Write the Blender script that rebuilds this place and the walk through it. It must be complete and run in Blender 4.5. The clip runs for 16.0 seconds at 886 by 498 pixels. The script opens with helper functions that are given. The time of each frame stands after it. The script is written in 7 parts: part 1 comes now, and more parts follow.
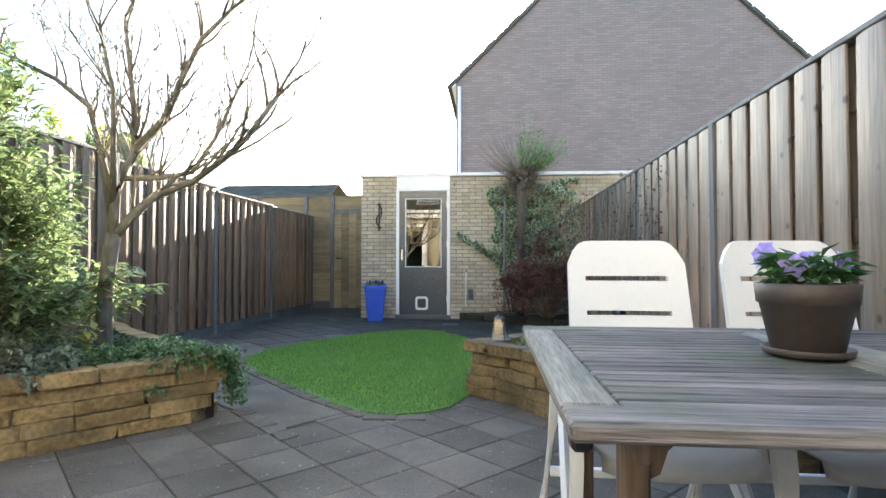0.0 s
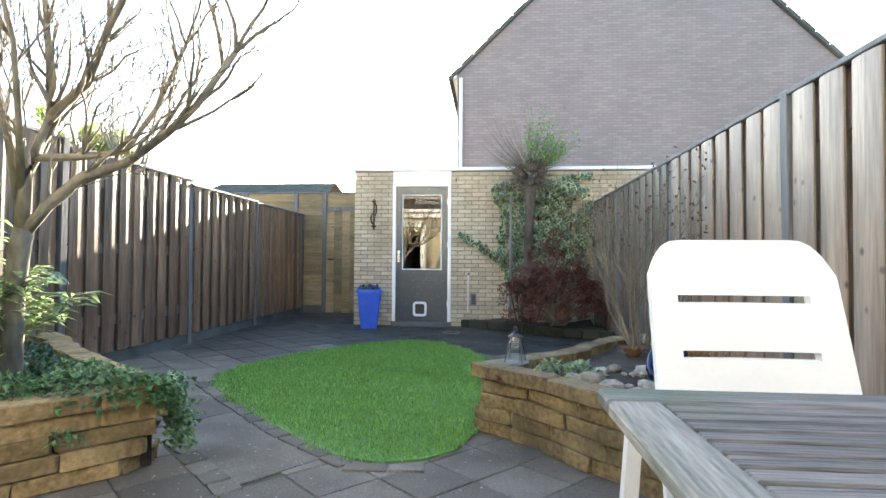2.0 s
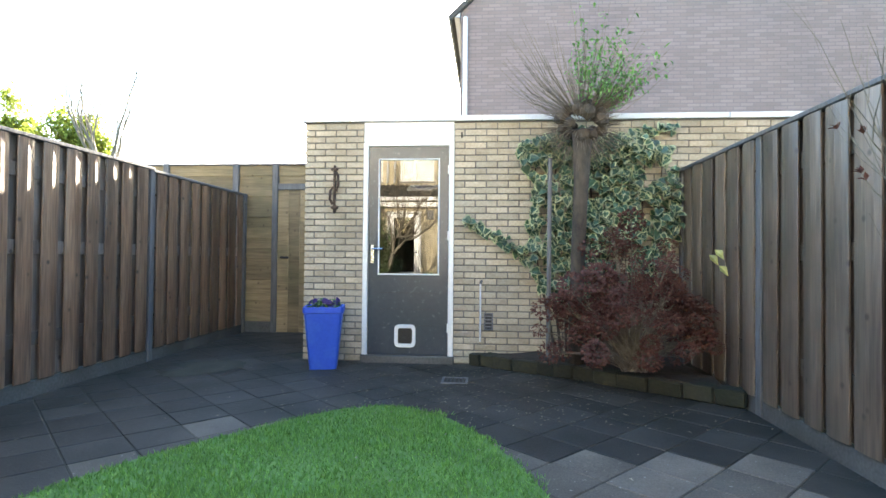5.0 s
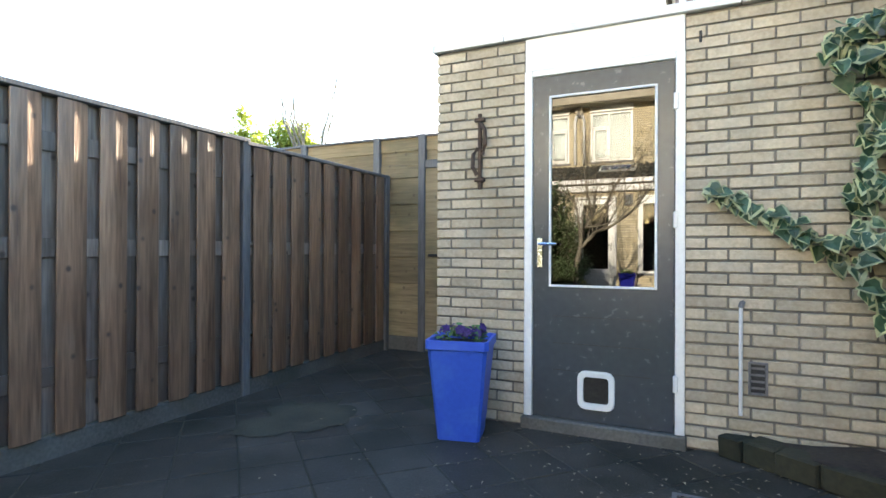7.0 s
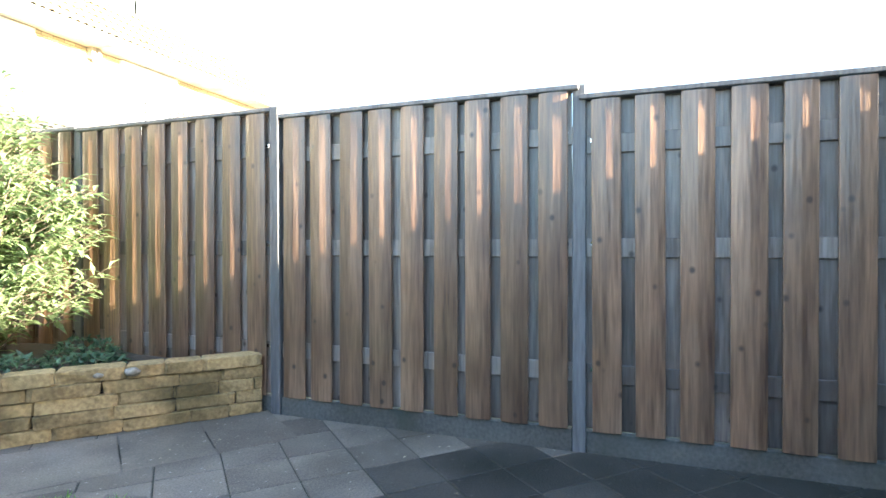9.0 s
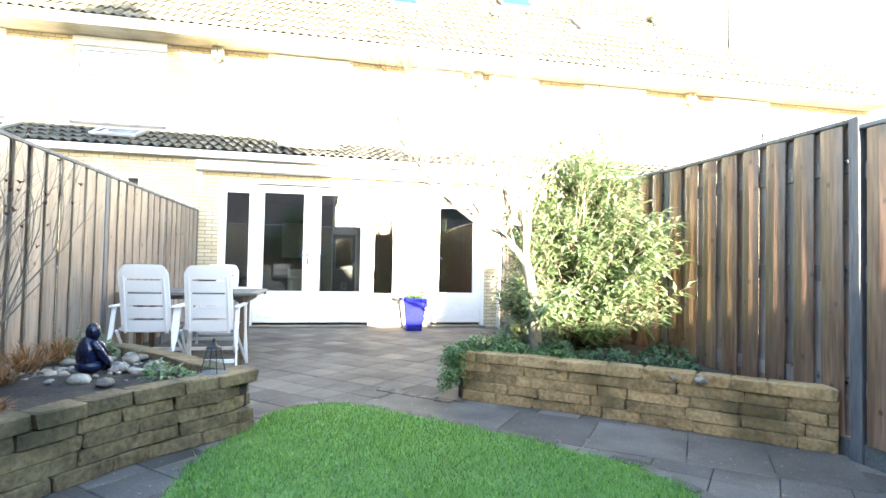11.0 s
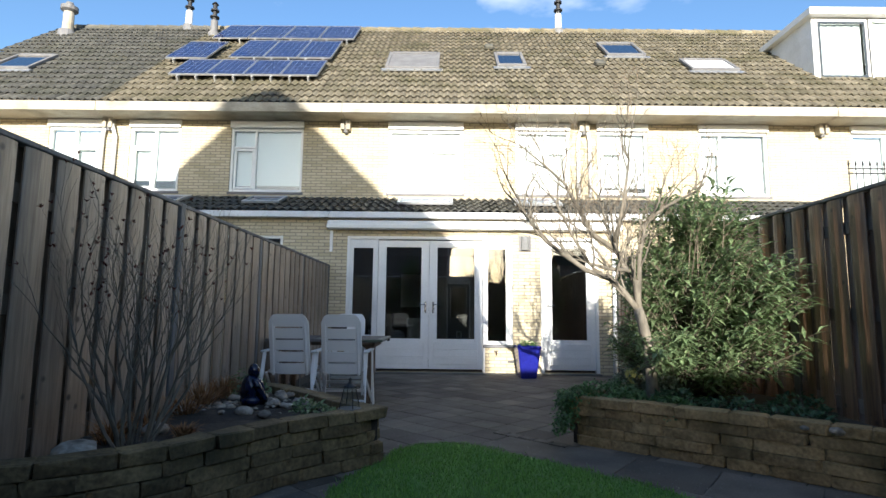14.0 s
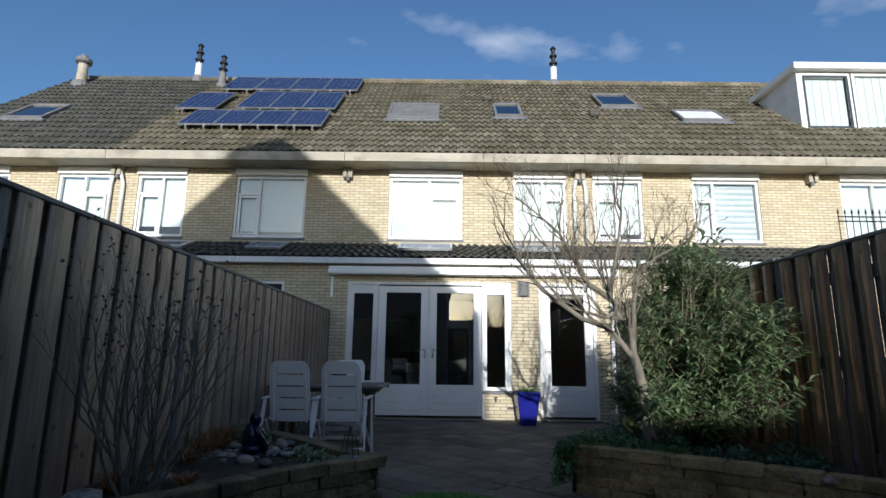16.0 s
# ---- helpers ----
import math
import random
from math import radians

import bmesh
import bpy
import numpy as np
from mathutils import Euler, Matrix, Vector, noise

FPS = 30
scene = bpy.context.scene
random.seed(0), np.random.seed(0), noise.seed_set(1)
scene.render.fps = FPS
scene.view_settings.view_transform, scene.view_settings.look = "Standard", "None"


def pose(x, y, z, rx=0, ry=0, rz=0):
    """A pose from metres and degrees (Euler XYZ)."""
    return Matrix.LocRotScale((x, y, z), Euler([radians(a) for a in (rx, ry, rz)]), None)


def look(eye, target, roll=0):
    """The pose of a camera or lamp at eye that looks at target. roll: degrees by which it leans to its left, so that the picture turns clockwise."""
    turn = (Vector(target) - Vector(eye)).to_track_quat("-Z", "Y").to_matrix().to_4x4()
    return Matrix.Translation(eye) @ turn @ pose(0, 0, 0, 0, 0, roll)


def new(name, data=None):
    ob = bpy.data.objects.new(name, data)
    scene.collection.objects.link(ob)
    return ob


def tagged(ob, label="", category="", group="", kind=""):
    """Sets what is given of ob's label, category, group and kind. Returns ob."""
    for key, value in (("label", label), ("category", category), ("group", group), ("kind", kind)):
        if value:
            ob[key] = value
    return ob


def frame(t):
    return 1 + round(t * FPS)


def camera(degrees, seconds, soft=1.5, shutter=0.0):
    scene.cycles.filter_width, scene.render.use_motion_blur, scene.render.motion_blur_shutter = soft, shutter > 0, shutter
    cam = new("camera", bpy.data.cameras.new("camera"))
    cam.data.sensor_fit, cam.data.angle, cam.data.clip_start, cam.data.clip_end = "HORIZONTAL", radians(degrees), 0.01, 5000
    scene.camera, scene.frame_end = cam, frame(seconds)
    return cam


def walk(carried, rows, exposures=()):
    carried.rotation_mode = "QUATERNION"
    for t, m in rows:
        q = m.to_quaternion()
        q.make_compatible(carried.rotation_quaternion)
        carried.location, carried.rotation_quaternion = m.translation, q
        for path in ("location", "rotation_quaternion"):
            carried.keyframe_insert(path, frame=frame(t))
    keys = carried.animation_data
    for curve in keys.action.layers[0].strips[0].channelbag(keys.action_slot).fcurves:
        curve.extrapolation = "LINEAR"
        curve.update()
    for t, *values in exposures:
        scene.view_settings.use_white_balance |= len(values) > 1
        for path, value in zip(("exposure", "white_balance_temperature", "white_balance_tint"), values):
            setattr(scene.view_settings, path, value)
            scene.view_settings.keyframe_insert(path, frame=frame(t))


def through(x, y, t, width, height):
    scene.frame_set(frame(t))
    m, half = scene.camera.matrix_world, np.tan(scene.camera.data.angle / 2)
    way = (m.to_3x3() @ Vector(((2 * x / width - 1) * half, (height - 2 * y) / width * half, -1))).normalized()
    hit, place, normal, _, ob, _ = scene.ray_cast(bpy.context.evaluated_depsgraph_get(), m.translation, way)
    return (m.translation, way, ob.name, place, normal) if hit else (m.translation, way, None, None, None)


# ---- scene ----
cam = camera(79.1, 16.0)
PATH = [
    (0, (-0.014, -0.026, 0.95), (-0.191, 1.965, 0.997), 0.1),
    (0.5, (-0.021, 0.037, 0.952), (-0.198, 2.028, 1.0), 0.1),
    (1, (-0.045, 0.189, 0.958), (-0.22, 2.181, 1.009), 0.2),
    (1.5, (-0.089, 0.378, 0.967), (-0.259, 2.371, 1.018), 0.3),
    (2, (-0.108, 0.695, 0.971), (-0.279, 2.687, 1.021), 0.4),
    (2.5, (-0.138, 1.079, 0.974), (-0.312, 3.07, 1.023), 0.5),
    (3, (-0.16, 1.564, 0.979), (-0.339, 3.555, 1.028), 0.5),
    (3.2, (-0.166, 1.751, 0.977), (-0.344, 3.742, 1.023), 0.6),
    (5.5, (-0.424, 4.153, 1.034), (-0.585, 6.146, 1.067), 0.5),
    (6, (-0.479, 4.696, 1.026), (-0.692, 6.684, 1.056), 0.4),
    (6.5, (-0.566, 5.168, 1.045), (-1.016, 7.116, 1.064), 0.3),
    (7, (-0.66, 5.625, 1.079), (-1.497, 7.441, 1.08), 0.2),
    (7.5, (-0.682, 6.034, 1.058), (-1.99, 7.547, 1.061), 0.0),
    (8, (-0.771, 6.433, 1.037), (-2.494, 7.449, 1.052), 0.1),
    (8.5, (-0.624, 6.924, 1.063), (-2.608, 7.175, 1.056), 0.2),
    (9, (-0.712, 7.106, 1.092), (-2.594, 6.429, 1.08), -0.1),
    (9.5, (-0.713, 7.224, 1.11), (-2.209, 5.896, 1.101), -0.2),
    (10, (-0.653, 7.276, 1.118), (-1.693, 5.567, 1.112), 1.0),
    (12.3, (-0.623, 7.64, 1.018), (-0.73, 5.645, 1.106), 0.3),
    (12.5, (-0.602, 7.639, 1.029), (-0.681, 5.643, 1.129), 0.4),
    (13, (-0.608, 7.686, 1.039), (-0.639, 5.692, 1.187), 0.5),
    (13.5, (-0.608, 7.729, 1.043), (-0.615, 5.739, 1.236), 0.6),
    (14, (-0.611, 7.772, 1.063), (-0.603, 5.786, 1.298), 0.6),
    (14.5, (-0.601, 7.829, 1.073), (-0.587, 5.849, 1.35), 0.7),
    (15, (-0.608, 7.856, 1.08), (-0.592, 5.88, 1.393), 0.6),
    (15.5, (-0.613, 7.885, 1.091), (-0.6, 5.915, 1.439), 0.7),
    (16, (-0.613, 7.925, 1.1), (-0.605, 5.963, 1.491), 0.7),
]
EXPOSURE = [(0.0, 3.12, 7300, 10), (2.0, 3.42, 7300, 10), (3.0, 3.58, 7300, 10), (5.5, 3.55, 7300, 10), (6.2, 3.38, 7300, 10), (7.4, 3.45, 7300, 10), (8.4, 3.8, 7300, 10), (9.0, 4.1, 7300, 10), (9.6, 4.3, 7200, 10), (10.2, 4.3, 7100, 10), (12.3, 2.65, 7000, 10), (13.0, 2.13, 6800, 10), (14.0, 1.2, 6300, 10), (15.0, 0.5, 5900, 10), (16.0, 0.13, 5800, 10)]
walk(cam, [(t, look(eye, target, roll)) for t, eye, target, roll in PATH], EXPOSURE)

SUN_EL, SUN_AZ = 12.9, 0.9
world = bpy.data.worlds.new("world")
scene.world = world
world.use_nodes = True
_n = world.node_tree.nodes
_bg = _n["Background"]
_sky = _n.new("ShaderNodeTexSky")
_sky.sky_type = "NISHITA"
_sky.sun_disc = False
_sky.sun_elevation = radians(SUN_EL)
_sky.sun_rotation = radians(SUN_AZ)
_sky.air_density, _sky.dust_density, _sky.ozone_density = 1.0, 1.4, 3.0
_tc, _mp, _cn, _cr, _cm = (_n.new("ShaderNode" + k) for k in ("TexCoord", "Mapping", "TexNoise", "MapRange", "Mix"))
_mp.inputs["Scale"].default_value = (1.0, 1.0, 2.4)
_cn.inputs["Scale"].default_value, _cn.inputs["Detail"].default_value = 3.2, 7
_cr.inputs["From Min"].default_value, _cr.inputs["From Max"].default_value, _cr.inputs["To Max"].default_value = 0.64, 0.82, 0.8
_cm.data_type = "RGBA"
_cm.inputs["B"].default_value = (5.0, 5.2, 5.6, 1)
_wl = world.node_tree.links
_wl.new(_tc.outputs["Generated"], _mp.inputs["Vector"])
_wl.new(_mp.outputs[0], _cn.inputs["Vector"])
_wl.new(_cn.outputs["Fac"], _cr.inputs["Value"])
_wl.new(_cr.outputs[0], _cm.inputs["Factor"])
_hs = _n.new("ShaderNodeHueSaturation")
_hs.inputs["Saturation"].default_value = 1.04
_wl.new(_sky.outputs[0], _hs.inputs["Color"])
_wl.new(_hs.outputs[0], _cm.inputs["A"])
_wl.new(_cm.outputs["Result"], _bg.inputs["Color"])
_bg.inputs["Strength"].default_value = 0.13
sun = new("sun", bpy.data.lights.new("sun", "SUN"))
sun.data.energy, sun.data.angle, sun.data.color = 5.0, radians(0.6), (1.0, 0.93, 0.82)
sun.matrix_world = look((0, 0, 0), (-math.sin(radians(SUN_AZ)) * math.cos(radians(SUN_EL)), -math.cos(radians(SUN_AZ)) * math.cos(radians(SUN_EL)), -math.sin(radians(SUN_EL))))
sun.location = (0, 30, 20)

# ---- materials ----


def surf(name, c1, c2, scale=3.0, rough=0.7, bump=0.2, grain=60.0, metal=0.0, rand=0.0, stretch=(1, 1, 1), spec=0.5, island=0.0, dirt=None, dirt_scale=0.8, dirt_amount=0.5, knots=0.0, specks=None):
    """Two-tone surface: broad patches, fine grain with relief, chance brightness per piece, optional stains."""
    m = bpy.data.materials.new(name)
    m.use_nodes = True
    nt = m.node_tree
    N, L = nt.nodes, nt.links
    b = N["Principled BSDF"]
    geo = N.new("ShaderNodeNewGeometry")
    mp = N.new("ShaderNodeMapping")
    mp.inputs["Scale"].default_value = stretch
    L.new(geo.outputs["Position"], mp.inputs["Vector"])
    big, fine = N.new("ShaderNodeTexNoise"), N.new("ShaderNodeTexNoise")
    big.inputs["Scale"].default_value, fine.inputs["Scale"].default_value = scale, grain
    big.inputs["Detail"].default_value, fine.inputs["Detail"].default_value = 4, 3
    vec = mp.outputs[0]
    if rand or island:
        info = N.new("ShaderNodeObjectInfo")
        src = info.outputs["Random"] if rand else geo.outputs["Random Per Island"]
        sh = N.new("ShaderNodeVectorMath")
        sh.operation = "MULTIPLY_ADD"
        L.new(src, sh.inputs[0])
        sh.inputs[1].default_value = (37, 91, 53)
        L.new(vec, sh.inputs[2])
        vec = sh.outputs[0]
    L.new(vec, big.inputs["Vector"])
    L.new(vec, fine.inputs["Vector"])
    mixf = N.new("ShaderNodeMath")
    mixf.operation = "MULTIPLY_ADD"
    L.new(fine.outputs["Fac"], mixf.inputs[0])
    mixf.inputs[1].default_value = 0.55
    half = N.new("ShaderNodeMath")
    half.operation = "MULTIPLY"
    half.inputs[1].default_value = 0.6
    L.new(big.outputs["Fac"], half.inputs[0])
    L.new(half.outputs[0], mixf.inputs[2])
    ramp = N.new("ShaderNodeValToRGB")
    ramp.color_ramp.elements[0].position, ramp.color_ramp.elements[1].position = 0.38, 0.78
    ramp.color_ramp.elements[0].color, ramp.color_ramp.elements[1].color = (*c1, 1), (*c2, 1)
    L.new(mixf.outputs[0], ramp.inputs[0])
    col = ramp.outputs[0]
    if rand or island:
        mr = N.new("ShaderNodeMapRange")
        a = rand or island
        mr.inputs["To Min"].default_value, mr.inputs["To Max"].default_value = 1 - a, 1 + a
        L.new(src, mr.inputs["Value"])
        hsv = N.new("ShaderNodeHueSaturation")
        L.new(mr.outputs[0], hsv.inputs["Value"])
        L.new(col, hsv.inputs["Color"])
        col = hsv.outputs[0]
    if dirt:
        dn = N.new("ShaderNodeTexNoise")
        dn.inputs["Scale"].default_value, dn.inputs["Detail"].default_value = dirt_scale, 6
        L.new(geo.outputs["Position"], dn.inputs["Vector"])
        dr = N.new("ShaderNodeMapRange")
        dr.inputs["From Min"].default_value, dr.inputs["From Max"].default_value, dr.inputs["To Max"].default_value = 0.48, 0.7, dirt_amount
        L.new(dn.outputs["Fac"], dr.inputs["Value"])
        mx = N.new("ShaderNodeMix")
        mx.data_type = "RGBA"
        L.new(dr.outputs[0], mx.inputs["Factor"])
        L.new(col, mx.inputs["A"])
        mx.inputs["B"].default_value = (*dirt, 1)
        col = mx.outputs["Result"]
    if knots:
        km, kv, kr, kx = N.new("ShaderNodeMapping"), N.new("ShaderNodeTexVoronoi"), N.new("ShaderNodeMapRange"), N.new("ShaderNodeMix")
        km.inputs["Scale"].default_value = (8, 8, 6.5)
        L.new(geo.outputs["Position"], km.inputs["Vector"])
        kv.inputs["Scale"].default_value, kv.inputs["Randomness"].default_value = 1.0, 1.0
        L.new(km.outputs[0], kv.inputs["Vector"])
        kr.inputs["From Min"].default_value, kr.inputs["From Max"].default_value, kr.inputs["To Min"].default_value, kr.inputs["To Max"].default_value = 0.06, 0.15, knots, 0.0
        L.new(kv.outputs["Distance"], kr.inputs["Value"])
        kx.data_type = "RGBA"
        L.new(kr.outputs[0], kx.inputs["Factor"])
        L.new(col, kx.inputs["A"])
        kx.inputs["B"].default_value = (0.035, 0.02, 0.012, 1)
        col = kx.outputs["Result"]
    if specks:
        sn, sr, sx_ = N.new("ShaderNodeTexNoise"), N.new("ShaderNodeMapRange"), N.new("ShaderNodeMix")
        sn.inputs["Scale"].default_value, sn.inputs["Detail"].default_value = 34, 3
        L.new(geo.outputs["Position"], sn.inputs["Vector"])
        sr.inputs["From Min"].default_value, sr.inputs["From Max"].default_value, sr.inputs["To Max"].default_value = 0.66, 0.74, 0.75
        L.new(sn.outputs["Fac"], sr.inputs["Value"])
        sx_.data_type = "RGBA"
        L.new(sr.outputs[0], sx_.inputs["Factor"])
        L.new(col, sx_.inputs["A"])
        sx_.inputs["B"].default_value = (*specks, 1)
        col = sx_.outputs["Result"]
    L.new(col, b.inputs["Base Color"])
    rr = N.new("ShaderNodeMapRange")
    rr.inputs["To Min"].default_value, rr.inputs["To Max"].default_value = max(0.02, rough - 0.1), min(1, rough + 0.1)
    L.new(fine.outputs["Fac"], rr.inputs["Value"])
    L.new(rr.outputs[0], b.inputs["Roughness"])
    b.inputs["Metallic"].default_value = metal
    b.inputs["Specular IOR Level"].default_value = spec
    if bump:
        bp = N.new("ShaderNodeBump")
        bp.inputs["Strength"].default_value, bp.inputs["Distance"].default_value = bump, 0.01
        L.new(mixf.outputs[0], bp.inputs["Height"])
        L.new(bp.outputs[0], b.inputs["Normal"])
    return m


def brick_mat(name, c1, c2, mortar, width=0.21, row=0.06):
    """Bond of small bricks on an upright wall, with stains."""
    m = bpy.data.materials.new(name)
    m.use_nodes = True
    N, L = m.node_tree.nodes, m.node_tree.links
    b = N["Principled BSDF"]
    geo, sep, com = N.new("ShaderNodeNewGeometry"), N.new("ShaderNodeSeparateXYZ"), N.new("ShaderNodeCombineXYZ")
    add = N.new("ShaderNodeMath")
    L.new(geo.outputs["Position"], sep.inputs[0])
    L.new(sep.outputs["X"], add.inputs[0])
    L.new(sep.outputs["Y"], add.inputs[1])
    L.new(add.outputs[0], com.inputs["X"])
    L.new(sep.outputs["Z"], com.inputs["Y"])
    t = N.new("ShaderNodeTexBrick")
    t.inputs["Scale"].default_value, t.inputs["Brick Width"].default_value, t.inputs["Row Height"].default_value = 1.0, width, row
    t.inputs["Mortar Size"].default_value, t.inputs["Mortar Smooth"].default_value, t.inputs["Bias"].default_value = 0.008, 0.2, 0.0
    t.inputs["Color1"].default_value, t.inputs["Color2"].default_value, t.inputs["Mortar"].default_value = (*c1, 1), (*c2, 1), (*mortar, 1)
    L.new(com.outputs[0], t.inputs["Vector"])
    n = N.new("ShaderNodeTexNoise")
    n.inputs["Scale"].default_value, n.inputs["Detail"].default_value = 1.3, 8
    L.new(geo.outputs["Position"], n.inputs["Vector"])
    mr = N.new("ShaderNodeMapRange")
    mr.inputs["To Min"].default_value, mr.inputs["To Max"].default_value = 0.78, 1.2
    L.new(n.outputs["Fac"], mr.inputs["Value"])
    h = N.new("ShaderNodeHueSaturation")
    L.new(mr.outputs[0], h.inputs["Value"])
    L.new(t.outputs["Color"], h.inputs["Color"])
    L.new(h.outputs[0], b.inputs["Base Color"])
    b.inputs["Roughness"].default_value = 0.85
    bp = N.new("ShaderNodeBump")
    bp.invert = True
    bp.inputs["Strength"].default_value, bp.inputs["Distance"].default_value = 0.6, 0.008
    L.new(t.outputs["Fac"], bp.inputs["Height"])
    L.new(bp.outputs[0], b.inputs["Normal"])
    return m


def glass_mat(name, tint=(0.85, 0.9, 0.9), base=0.07, gloss=(1, 1, 1)):
    """Clear pane: base is its mirror share seen square on, rising towards grazing."""
    m = bpy.data.materials.new(name)
    m.use_nodes = True
    N, L = m.node_tree.nodes, m.node_tree.links
    N.remove(N["Principled BSDF"])
    tr, gl, mx, lw = N.new("ShaderNodeBsdfTransparent"), N.new("ShaderNodeBsdfGlossy"), N.new("ShaderNodeMixShader"), N.new("ShaderNodeLayerWeight")
    pw, ad = N.new("ShaderNodeMath"), N.new("ShaderNodeMath")
    tr.inputs["Color"].default_value = (*tint, 1)
    gl.inputs["Roughness"].default_value = 0.0
    gl.inputs["Color"].default_value = (*gloss, 1)
    lw.inputs["Blend"].default_value = 0.5
    pw.operation, ad.operation = "POWER", "MULTIPLY_ADD"
    pw.inputs[1].default_value = 5.0
    ad.inputs[1].default_value, ad.inputs[2].default_value = 1 - base, base
    L.new(lw.outputs["Facing"], pw.inputs[0])
    L.new(pw.outputs[0], ad.inputs[0])
    L.new(ad.outputs[0], mx.inputs[0])
    L.new(tr.outputs[0], mx.inputs[1])
    L.new(gl.outputs[0], mx.inputs[2])
    L.new(mx.outputs[0], N["Material Output"].inputs["Surface"])
    return m


def leaf_mat(name, c1, c2, rough=0.45, through=0.25, edge=None):
    """Leaf colour varied leaf by leaf, some light passing through."""
    m = surf(name, c1, c2, 6.0, rough, 0.0, 40.0, island=0.35)
    N, L = m.node_tree.nodes, m.node_tree.links
    b = N["Principled BSDF"]
    src = b.inputs["Base Color"].links[0].from_socket
    tl, mx = N.new("ShaderNodeBsdfTranslucent"), N.new("ShaderNodeMixShader")
    L.new(src, tl.inputs["Color"])
    mx.inputs[0].default_value = through
    L.new(b.outputs[0], mx.inputs[1])
    L.new(tl.outputs[0], mx.inputs[2])
    L.new(mx.outputs[0], N["Material Output"].inputs["Surface"])
    return m


